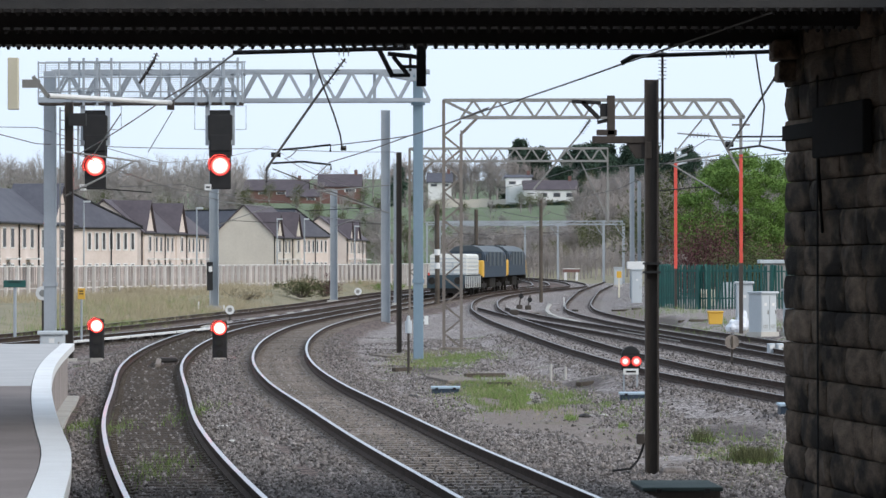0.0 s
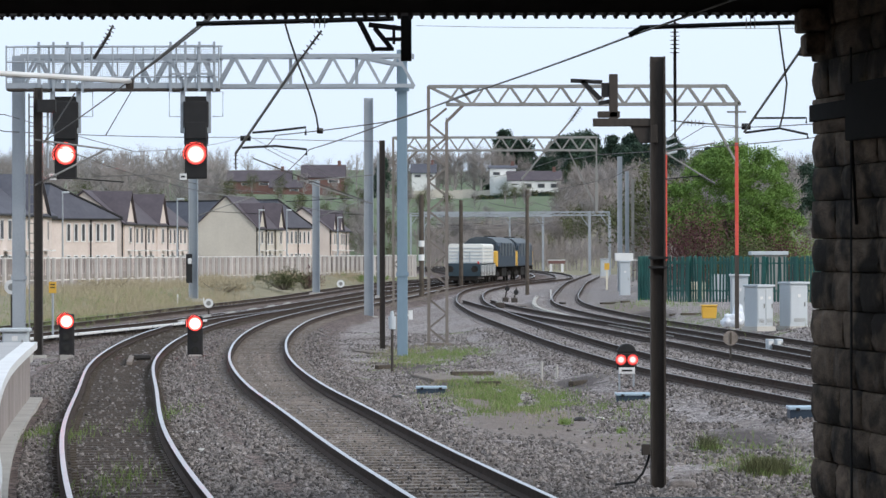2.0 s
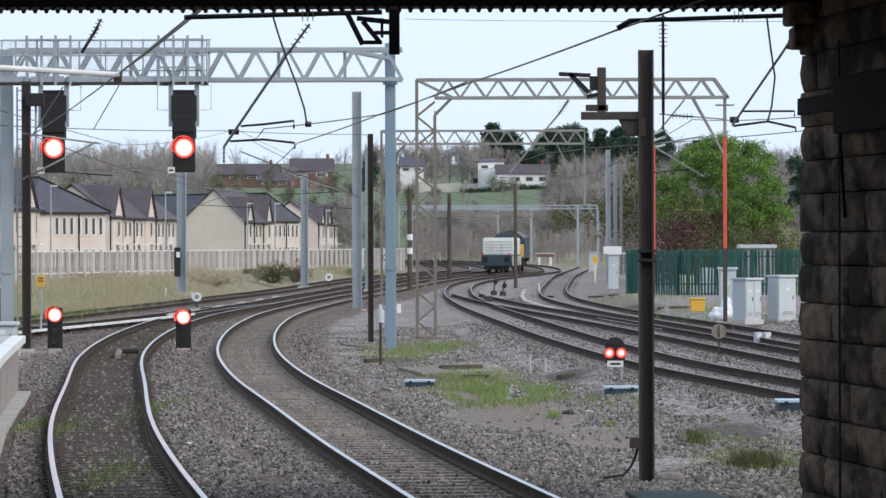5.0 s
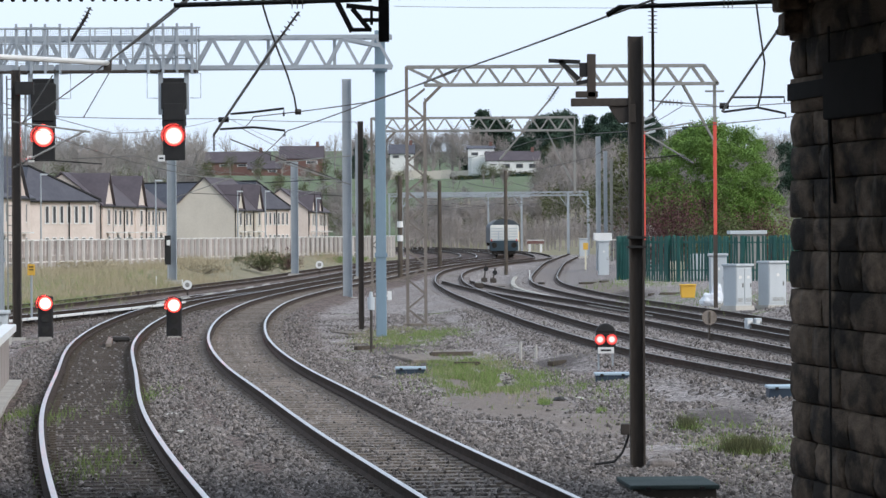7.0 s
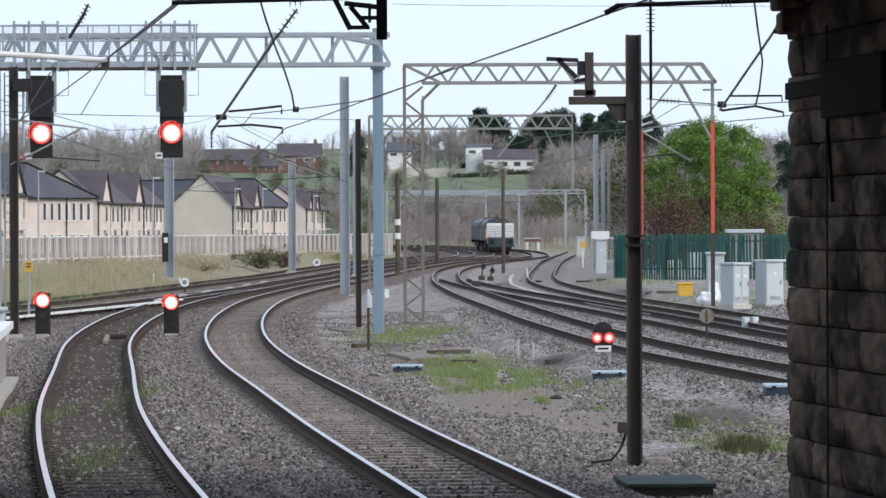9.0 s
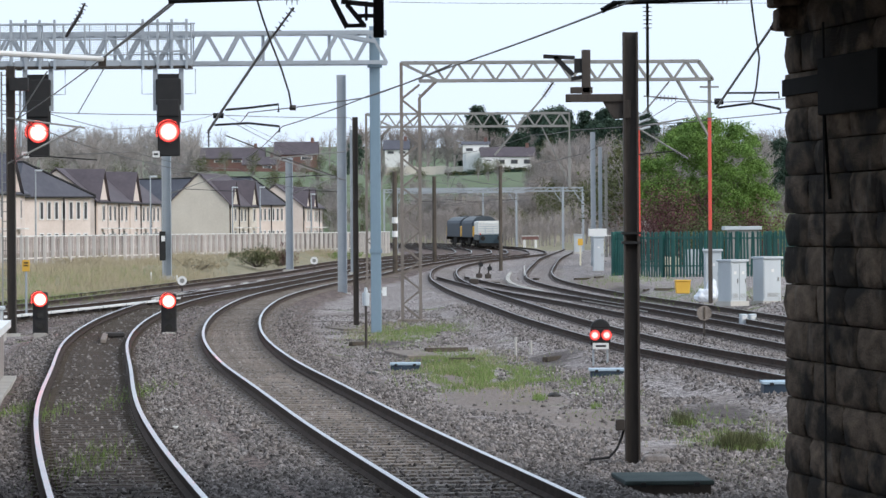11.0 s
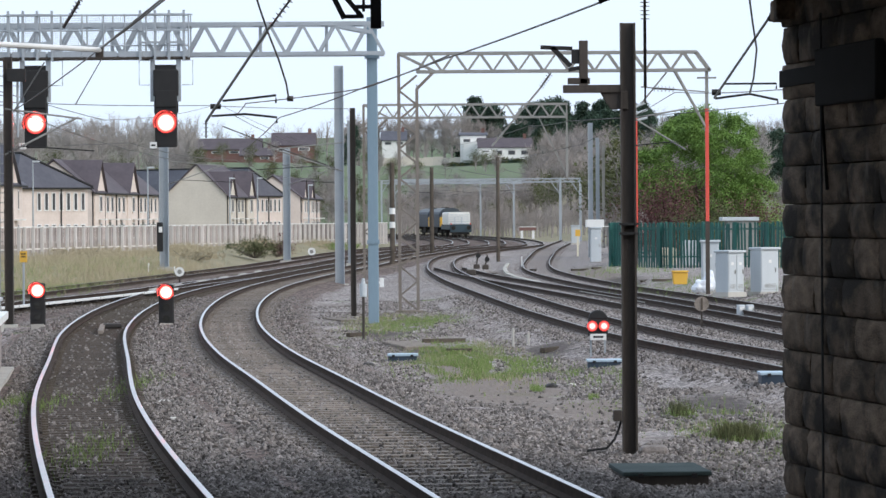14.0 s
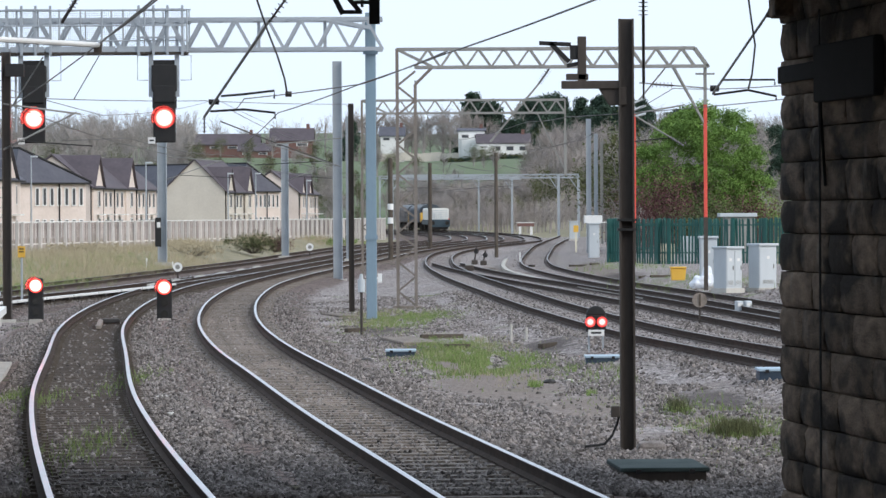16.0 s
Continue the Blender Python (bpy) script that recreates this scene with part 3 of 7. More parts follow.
def bridge():
    turn = Matrix((PIER_DIR, PIER_NORMAL, (0, 0, 1))).transposed()
    pier = thing("wall_abutment", (0, 0, 0), "soot-blackened rock-faced sandstone bridge abutment", "wall", kind="structure")
    core = PIER_CORNER + PIER_DIR * 30.93 - PIER_NORMAL * 1.98
    part("core", B().box((core.x, core.y, 2.4), (62, 3.9, 6.6), turn), M_MORTAR, pier)
    rng = random.Random(4)
    shapes = []
    for k in range(14):
        bm = bmesh.new()
        bmesh.ops.create_cube(bm, size=1)
        bmesh.ops.subdivide_edges(bm, edges=bm.edges[:], cuts=3, use_grid_fill=True)
        for v in bm.verts:
            ex, ez = abs(v.co.x) > 0.49, abs(v.co.z) > 0.49
            if v.co.y > 0.4:
                v.co.y += rng.uniform(0.02, 0.13) if not (ex or ez) else rng.uniform(-0.12, 0.03) - (0.12 if ex and ez else 0)
            if v.co.y > 0.1:
                v.co.x *= rng.uniform(0.965, 1.0) if ex else rng.uniform(0.85, 1.15)
                v.co.z *= rng.uniform(0.95, 1.0) if ez else rng.uniform(0.85, 1.15)
        for f in bm.faces:
            f.smooth = True
        me = bpy.data.meshes.new("stone")
        bm.to_mesh(me)
        bm.free()
        me.materials.append(M_STONE)
        shapes.append(me)
    z = -0.85
    row = 0
    while z < 5.0:
        h = rng.uniform(0.32, 0.39)
        s = -0.12 + rng.uniform(-0.06, 0.06)
        first = True
        while s < 12:
            w = rng.uniform(0.9, 1.9) if not first or row % 2 else rng.uniform(0.7, 1.1)
            first = False
            c = PIER_CORNER + PIER_DIR * (s + w / 2)
            m = Matrix.Translation((c.x, c.y, z + h / 2)) @ turn.to_4x4() @ Matrix.Diagonal((w - 0.006, 0.16, h - 0.005, 1))
            shared("stone", rng.choice(shapes), pier, m)
            s += w
        z += h
        row += 1
    part("conduit", B().tube((3.78 + 0.130 * 2.0 - 0.16, 40 - 0.99 * 2.0, -0.6), (3.78 + 0.130 * 2.0 - 0.16, 40 - 0.99 * 2.0, 4.6), 0.012), M_BLACK, pier, "black conduit")
    for k in range(2):
        part("marker_plate", B().box((3.83, 39.30, -0.01), (0.03, 0.02, 0.11)) if k == 0 else B().box((3.83, 39.30, -0.15), (0.03, 0.02, 0.11)), M_WHITE, pier, "small white plate")
    def on_face(s, z, out):
        q = PIER_CORNER + PIER_DIR * s + PIER_NORMAL * out
        return (q.x, q.y, z)

    part("strap", B().box(on_face(0.88, 4.03, 0.1), (1.75, 0.05, 0.17), turn), M_SOOT, pier, "black steel strap bolted round the stones", bevel=0.008)
    part("junction_box", B().box(on_face(3.0, 3.98, 0.13), (2.4, 0.1, 0.55), turn), M_SOOT, pier, "black junction box", bevel=0.02)
    part("cable", B().wire([on_face(1.8, 3.95, 0.12), on_face(1.85, 3.5, 0.11), on_face(2.0, 2.9, 0.11)], 0.016), M_SOOT, pier, "black cable")
    corbel = B()
    for k, (w, zz) in enumerate(((0.5, 4.72), (0.8, 4.95))):
        corbel.box((3.78 - 0.05 + k * 0.02, 39.75 - k * 0.1, zz), (w * 0.6, 0.7, 0.22))
    part("corbel", corbel, M_STONE, pier, "projecting bearing stones", bevel=0.03)
    deck = thing("bridge_deck", (0, 0, 0), "dark riveted iron girder bridge deck overhead", "bridge", kind="structure")
    part("deck_plate", B().box((-4, 36.7, 6.0), (40, 6.8, 0.5)), M_IRON, deck)
    # Unseen plate added behind the camera; it keeps skylight off the abutment.
    part("unseen_cover_plate", B().box((-4, -15.0, 6.0), (40, 22.0, 0.4)), M_IRON, deck, "unseen dark plate added overhead to keep skylight off the abutment")
    # The last two girders belong to the added, unseen plate.
    for k, y in enumerate((40.0, 36.8, 33.8, -6.0, -14.0)):
        g = part("cross_girder", B().box((-4, y - 0.25, 5.5), (26, 0.5, 0.94)), M_IRON, deck)
        if k < 3:
            r = B()
            for i in range(96):
                for dy in (0.02, -0.46):
                    r.tube((-6 + i * 0.115, y + dy - 0.02, 5.035), (-6 + i * 0.115, y + dy - 0.02, 4.995), 0.03, 6, 0.015)
            part("rivets", r, M_IRON, g)["kind"] = "stuff"
    # Unseen wall, added to keep light from entering on the platform side.
    left = thing("wall_far_abutment", (-11.5, 7, 2.4), "unseen dark wall added on the platform side to shut out light", "wall", kind="structure")
    part("core", B().box((0, 0, 0), (2.0, 66, 6.8)), M_MORTAR, left)
    # Unseen wall added at the rear, blocking light from behind the camera.
    back = thing("wall_back", (-4, -26, 2.4), "unseen dark wall added behind the camera to shut out light", "wall", kind="structure")
    part("core", B().box((0, 0, 0), (40, 0.6, 6.8)), M_MORTAR, back)


bridge()


# ---- platform ----
def platform():
    p = thing("pavement_platform", (0, 0, 0), "curved station platform with white edge and pale paving", "platform", kind="structure")
    pts = [(line_x("platform", y) - 0.0075 * max(0.0, 32 - max(y, 12)) ** 1.75 * smooth(5, 19, y), y) for y in np.arange(-22, 77, 1.0)]

    def strip(a, b, z0, z1, y0, y1, skew=0.0):
        s = [q for q in pts if y0 <= q[1] <= y1]
        out = B()
        for i, (x, y) in enumerate(s):
            for u, z in ((a, z0), (b, z0), (b, z1), (a, z1)):
                out.v.append((x + u, y + 0.08 * u, z))
        for i in range(len(s) - 1):
            for j in range(4):
                out.f.append((i * 4 + j, i * 4 + (j + 1) % 4, i * 4 + 4 + (j + 1) % 4, i * 4 + 4 + j))
        out.f += [(3, 2, 1, 0), tuple(len(out.v) - 4 + j for j in range(4))]
        return out

    part("wall", strip(-1.95, -1.66, -0.5, 0.8, -22, 76), M_WALL, p, "pale grey rendered platform wall")
    part("footing", strip(-1.66, -1.42, -0.5, -0.14, -22, 76), M_CONCRETE, p, "pale concrete footing")
    part("fill", strip(-8.5, -1.96, -0.5, 0.85, -22, 76), M_BRICK, p)
    part("tarmac", strip(-8.5, -1.79, 0.85, 0.914, -22, 49), M_TARMAC, p, "worn brown tarmac surface")
    part("paving", strip(-8.5, -1.79, 0.85, 0.916, 49, 76), M_PAVING, p, "pale grey paving")
    part("tactile_strip", strip(-3.6, -3.0, 0.916, 0.921, 49, 76), M_YELLOWPAVE, p, "buff tactile strip")
    y = -22.0
    while y < 75.5:
        q = strip(-1.78, -1.52, 0.79, 0.922, y, y + 1.0)
        part("coping", q, M_WHITE, p, "white-painted coping stone")
        y += 1.0
    part("ramp_wall", B().box((-10.0, 76.6, 0.1), (3.6, 0.5, 1.2)), M_BRICK, p)


platform()


# ---- signal gantry ----
def lattice(b, a, c, depth, n, r, up=(0, 0, 1), r_web=None):
    """Warren truss between chord start a and end c (lower chord); the upper chord lies depth along up."""
    a, c, u = Vector(a), Vector(c), Vector(up) * depth
    rw = r_web or r * 0.7
    b.bar(a, c, r * 2, r * 2)
    b.bar(a + u, c + u, r * 2, r * 2)
    for i in range(n):
        p, q, m = a.lerp(c, i / n), a.lerp(c, (i + 1) / n), a.lerp(c, (i + 0.5) / n)
        b.bar(p, m + u, rw * 2, rw * 2)
        b.bar(m + u, q, rw * 2, rw * 2)
    return b


def signal_head(parent, x, y, z_top, z_lamp, z_bottom, w):
    back = B().box((x, y, (z_top + z_bottom) / 2), (w, 0.09, z_top - z_bottom))
    head = part("signal_head", back, M_BLACK, parent, "black signal head with red aspect lit", bevel=0.04)
    if w > 0.5:
        part("backboard", B().box((x, y + 0.08, (z_top + z_lamp) / 2 + 0.2), (w * 1.08, 0.03, (z_top - z_lamp) * 0.9)), M_BLACK, head)
    lens = part("red_lens", B().tube((0, 0, 0), (0, -0.03, 0), min(0.3, w * 0.5 - 0.01), 28), M_LENS if w > 0.5 else M_LENS_LOW, head, "glowing red lens")
    lens.location = (x, y - 0.05, z_lamp)
    hood = B()
    n, r = 12, min(0.31, w * 0.5)
    for i in range(n + 1):
        t = math.pi * (i / n * 1.3 - 0.15)
        for rr, yy in ((r, -0.05), (r * 1.12, -0.42), (r * 1.12 + 0.012, -0.42), (r + 0.012, -0.05)):
            hood.v.append((x + rr * math.cos(t), y + yy, z_lamp + rr * math.sin(t)))
    for i in range(n):
        hood.f += [(i * 4 + k, i * 4 + (k + 1) % 4, i * 4 + 4 + (k + 1) % 4, i * 4 + 4 + k) for k in range(4)]
    hood.f += [(0, 3, 2, 1), tuple(n * 4 + k for k in range(4))]
    part("hood", hood, M_BLACK, head)
    return head


def signal_gantry():
    g = thing("signal_gantry", (0, 0, 0), "grey steel lattice signal gantry spanning the running lines", "signal gantry")
    y = 114.0
    xl, xr = -12.35, -1.3
    part("column", B().box((xr, y, 4.0), (0.3, 0.3, 8.9)), M_BLUEGREY, g, "blue-grey painted column", bevel=0.02)
    part("collar", B().box((xr, y, 1.98), (0.36, 0.36, 0.12)), M_BLUEGREY, g)
    part("side_plate", B().box((xr + 0.24, y - 0.1, 0.81), (0.12, 0.05, 0.26)).box((xr + 0.16, y - 0.08, 0.81), (0.06, 0.04, 0.06)), M_WHITE, g, "small white plate")
    part("head_plate", B().box((xr, y, 7.3), (0.42, 0.42, 0.08)), M_BLUEGREY, g)
    part("column", B().box((xl, y, 3.9), (0.36, 0.3, 8.8)), M_GALV, g, "grey column", bevel=0.02)
    part("collar", B().box((xl, y, 1.9), (0.42, 0.36, 0.12)), M_GALV, g)
    for yy in (y - 0.45, y + 0.45):
        t = B()
        lattice(t, (xl + 0.1, yy, 7.4), (xr + 0.35, yy, 7.4), 0.86, 12, 0.055, r_web=0.04)
        t.bar((xr - 1.3, yy, 8.26), (xr, yy, 8.0), 0.1, 0.1)
        part("truss", t, M_GALV, g)
    for i in range(11):
        x = xl + 1 + i * 0.96
        for z in (7.4, 8.26):
            part("cross_brace", B().bar((x, y - 0.39, z), (x, y + 0.39, z), 0.06, 0.06), M_GALV, g)
    for x in (xl + 3.6, xl + 5.5, xr - 3.2, xr - 1.3):
        part("stiffener", B().box((x, y - 0.3, 7.83), (0.09, 0.08, 0.74)), M_GALV, g)
    # walkway with rails and mesh on the near side
    w0, w1 = -12.55, -6.5
    part("walkway", B().box(((w0 + w1) / 2, y - 1.0, 7.28), (w1 - w0, 0.8, 0.09)), M_BROWNSTEEL, g, "dark walkway floor", bevel=0.01)
    rails = B()
    for z in (8.48, 8.05, 7.62):
        rails.tube((w0, y - 1.38, z), (w1, y - 1.38, z), 0.025, 6)
    x = w0
    while x < w1 + 0.01:
        rails.tube((x, y - 1.38, 7.28), (x, y - 1.38, 8.52), 0.025, 6)
        x += 0.605
    part("handrail", rails, M_GALV, g)
    infill = B()
    x = w0 + 0.1
    while x < w1:
        infill.tube((x, y - 1.37, 7.34), (x, y - 1.37, 8.46), 0.0035, 3)
        x += 0.06
    for k in range(18):
        infill.tube((w0, y - 1.37, 7.38 + k * 0.06), (w1, y - 1.37, 7.38 + k * 0.06), 0.0035, 3)
    part("mesh_infill", infill, M_GALV, g, "fine galvanised mesh between the rails")
    back_rail = B()
    for z in (8.5, 8.9):
        back_rail.tube((w0, y + 0.6, z - 0.3), (w1, y + 0.6, z - 0.3), 0.022, 6)
    for i in range(9):
        back_rail.tube((w0 + i * 0.75, y + 0.6, 7.4), (w0 + i * 0.75, y + 0.6, 8.6), 0.022, 6)
    part("back_handrail", back_rail, M_GALV, g)
    for i in range(6):
        part("kick_plate", B().box((w0 + 0.5 + i * 1.01, y - 1.4, 7.38), (0.96, 0.015, 0.16)), M_GALV, g)
    for xc in (-11.0, -7.25):
        for dx in (-0.62, -0.2, 0.2, 0.62):
            part("cage_upright", B().bar((xc + dx, y - 1.45, 7.2), (xc + dx, y - 1.45, 8.62), 0.07, 0.05), M_GALV, g)
        for z in (8.5, 8.05, 7.7):
            part("cage_rail", B().bar((xc - 0.66, y - 1.5, z), (xc + 0.66, y - 1.5, z), 0.04, 0.05), M_GALV, g)
    for xc in (-10.87, -7.16):
        hang = B()
        for dx in (-0.38, 0.36):
            hang.box((xc + dx, y - 1.2, 6.7), (0.13, 0.12, 1.35))
        part("hanger", hang, M_GALV, g)
        for dx in (-0.62, 0.62):
            part("side_frame", B().wire([(xc + dx * 0.75, y - 1.2, 7.2), (xc + dx * 1.23, y - 1.2, 7.2), (xc + dx * 1.23, y - 1.2, 6.5), (xc + dx * 0.75, y - 1.2, 6.5)], 0.014), M_GALV, g)
        h = signal_head(g, xc, y - 1.3, 6.95, 5.42, 4.72, 0.64)
        part("upper_box", B().box((xc, y - 1.28, 6.55), (0.72, 0.2, 0.75)).box((xc, y - 1.36, 6.1), (0.62, 0.06, 0.5)), M_BLACK, h, bevel=0.03)
        part("identity_plate", B().box((xc - 0.36, y - 1.4, 4.78), (0.2, 0.02, 0.18)), M_WHITE, h, "small white plate with a dark bar")
        part("plate_bar", B().box((xc - 0.36, y - 1.415, 4.78), (0.12, 0.008, 0.05)), M_BLACK, h)
    ladder = B()
    for dx in (0.32, 0.62):
        ladder.box((xl + dx, y - 0.2, 3.4), (0.04, 0.05, 7.6))
    for i in range(26):
        ladder.box((xl + 0.47, y - 0.2, 0.1 + i * 0.28), (0.3, 0.025, 0.025))
    part("ladder", ladder, M_OLDSTEEL, g)


signal_gantry()


def low_signal(x, y, base, lamp):
    s = thing("low_signal", (0, 0, 0), "low black colour-light signal showing red beside the rails", "railway signal", "low signals")
    signal_head(s, x, y, lamp + 0.2, lamp, base + 0.12, 0.42)
    part("base", B().box((x, y + 0.05, base), (0.34, 0.34, 0.3)), M_CONCRETE, s)
    for dz in (0.42, 0.72):
        part("dark_lens", B().tube((x, y - 0.05, lamp - dz), (x, y - 0.08, lamp - dz), 0.1, 14), M_DARKLENS, s)
    return s


low_signal(-10.35, 107.5, -0.3, 0.76)
low_signal(-6.86, 107.5, -0.3, 0.69)


def position_signal():
    s = thing("position_light_signal", (0, 0, 0), "small ground position-light signal with two red lamps lit", "railway signal")
    c = (3.80, 84.00, 0.31)
    part("body", B().box(c, (0.42, 0.25, 0.36)).prism([(0.21 * math.cos(math.pi * k / 10), 0.2 * math.sin(math.pi * k / 10)) for k in range(11)], -0.125, 0.125, pose(c[0], c[1], c[2] + 0.17)), M_BLACK, s, bevel=0.03)
    for dx in (-0.125, 0.125):
        lamp = part("red_lamp", B().tube((0, 0, 0), (0, -0.03, 0), 0.115, 18), M_LENS_DIM, s, "glowing red lamp")
        lamp.location = (c[0] + dx, c[1] - 0.13, c[2] + 0.03)
        part("leg", B().box((c[0] + dx * 1.2, c[1] + 0.05, c[2] - 0.46), (0.04, 0.04, 0.55)), M_GALV, s)
    part("number_plate", B().box((c[0], c[1] - 0.15, c[2] - 0.2), (0.34, 0.02, 0.13)), M_WHITE, s, "pale plate with a dark bar")
    part("plate_bar", B().box((c[0], c[1] - 0.163, c[2] - 0.2), (0.22, 0.008, 0.04)), M_BLACK, s)


position_signal()


# ---- lattice portals over the tracks ----
def portal(x0, x1, y, z0, depth, n, single_right, label, base=-0.3, base_right=-0.3, leg_w=0.58, gray=None, knee=True):
    g = gray or M_OLDSTEEL
    p = thing("overhead_line_portal", (0, 0, 0), label, "catenary portal", "overhead line portals")
    top = z0 + depth
    for dy in (-0.28, 0.28):
        t = B()
        lattice(t, (x0 + leg_w, y + dy, z0), (x1, y + dy, z0), depth, n, 0.045, r_web=0.032)
        t.bar((x0, y + dy, top), (x0 + leg_w, y + dy, top), 0.09, 0.09)
        t.bar((x0, y + dy, top), (x0 + leg_w + 0.6, y + dy, z0), 0.07, 0.07)
        part("beam", t, g, p)
    for dy in (-0.28, 0.28):
        t = B()
        leg_top = z0 - 0.55 if knee else z0
        t.bar((x0, y + dy, base), (x0, y + dy, top), 0.1, 0.1)
        t.bar((x0 + leg_w, y + dy, base), (x0 + leg_w, y + dy, leg_top), 0.1, 0.1)
        t.bar((x0 + leg_w, y + dy, leg_top), (x0 + leg_w + 0.55, y + dy, z0), 0.08, 0.08)
        k = 8
        for i in range(k):
            za, zb, zc = [base + (top - 0.7 - base) * q for q in (i / k, (i + 0.5) / k, (i + 1) / k)]
            t.bar((x0 + leg_w, y + dy, za), (x0, y + dy, zb), 0.055, 0.055).bar((x0, y + dy, zb), (x0 + leg_w, y + dy, zc), 0.055, 0.055)
        part("leg", t, M_RUSTLEG, p, "rust-browned lattice leg")
    for i in range(9):
        z = base + (top - base) * i / 8
        for x in (x0, x0 + leg_w):
            if x == x0 or z < z0:
                part("tie", B().bar((x, y - 0.23, z), (x, y + 0.23, z), 0.05, 0.05), g, p)
    for i in range(n + 1):
        x = x0 + leg_w + (x1 - x0 - leg_w) * i / n
        for z in (top, z0):
            part("tie", B().bar((x, y - 0.23, z), (x, y + 0.23, z), 0.05, 0.05), g, p)
    part("footing", B().box((x0 + leg_w / 2, y, base - 0.12), (0.9, 0.8, 0.25)), M_SLEEPER, p, bevel=0.03)
    if single_right:
        end = B()
        for dy in (-0.28, 0.28):
            end.bar((x1, y + dy, top), (x1 + 0.42, y + dy, z0), 0.09, 0.09)
            end.bar((x1, y + dy, z0), (x1 + 0.42, y + dy, z0), 0.09, 0.09)
            end.bar((x1 - 0.7, y + dy, z0), (x1 + 0.4, y, z0 - 2.0), 0.06, 0.06)
        end.bar((x1 + 0.42, y - 0.28, z0), (x1 + 0.42, y + 0.28, z0), 0.09, 0.09)
        part("end_frame", end, g, p)
        xp = x1 + 0.34
        part("post", B().box((xp, y, (6.1 + z0) / 2), (0.1, 0.12, z0 - 6.1)), M_OLDSTEEL, p)
        part("post_painted", B().box((xp, y, 4.3), (0.11, 0.12, 3.65)), M_RED, p, "red-painted length of post", bevel=0.01)
        part("post_foot", B().box((xp, y, (2.5 + base_right) / 2), (0.13, 0.14, 2.5 - base_right)), M_BROWNSTEEL, p)
        part("post_cap", B().box((xp, y, z0 - 0.25), (0.6, 0.2, 0.05)), M_OLDSTEEL, p)
    else:
        end = B()
        end.bar((x1, y, top), (x1, y, z0 - 1.6), 0.07, 0.07).bar((x1 - 1.3, y, z0), (x1 - 0.05, y, z0 - 2.6), 0.06, 0.06)
        part("end_frame", end, g, p)
        part("post", B().box((x1, y, z0 - 1.9), (0.12, 0.14, 2.0)), g, p)
    return p


portal(-0.6, 8.95, 127.0, 7.35, 0.58, 11, True, "weathered grey lattice portal with one red-painted leg", base_right=0.15)
portal(-2.5, 6.9, 183.0, 7.3, 0.6, 11, False, "grey lattice portal further along the line")


def plain_portal(x0, x1, y, z, legs, r, label):
    p = thing("plain_portal", (0, 0, 0), label, "catenary portal", "distant portals")
    b = B()
    lattice(b, (x0, y, z - 0.3), (x1, y, z - 0.3), 0.32, 14, 0.06, r_web=0.03)
    part("beam", b, M_GALV, p)
    for x in legs:
        leg = B().box((x, y, z / 2), (r, r, z + 0.2))
        leg.bar((x, y, z - 1.6), (x + (0.9 if x < (x0 + x1) / 2 else -0.9), y, z - 0.3), 0.08, 0.08)
        part("leg", leg, M_GALV, p)
    for k in range(4):
        x = x0 + (x1 - x0) * (k + 0.5) / 4
        part("drop_arm", B().tube((x, y, z - 0.3), (x, y, z - 1.3), 0.06).tube((x, y, z - 1.2), (x + 1.2, y, z - 0.9), 0.04).tube((x, y, z - 0.9), (x + 1.4, y, z - 0.6), 0.03), M_OLDSTEEL, p)
    return p


plain_portal(-2.5, 16.3, 395, 6.5, (-2.4, 14.2, 16.2), 0.24, "distant galvanised portal over all tracks")
plain_portal(-3, 12.0, 455, 6.9, (-2.8, 11.0), 0.22, "distant galvanised portal beyond the curve")
plain_portal(-5, 9.0, 520, 7.6, (-4.8, 8.2), 0.22, "pale galvanised portal before the wood")


# ---- single masts and posts ----
def h_mast(name, x, y, z0, z1, w, material, label, group="overhead line masts"):
    m = thing(name, (x, y, z0), label, "mast", group)
    h = z1 - z0
    part("shaft", B().h_section(w, w, 0, h), material, m)
    part("base_plate", B().box((0, 0, -0.05), (w * 1.8, w * 1.8, 0.2)), M_CONCRETE, m)
    return m


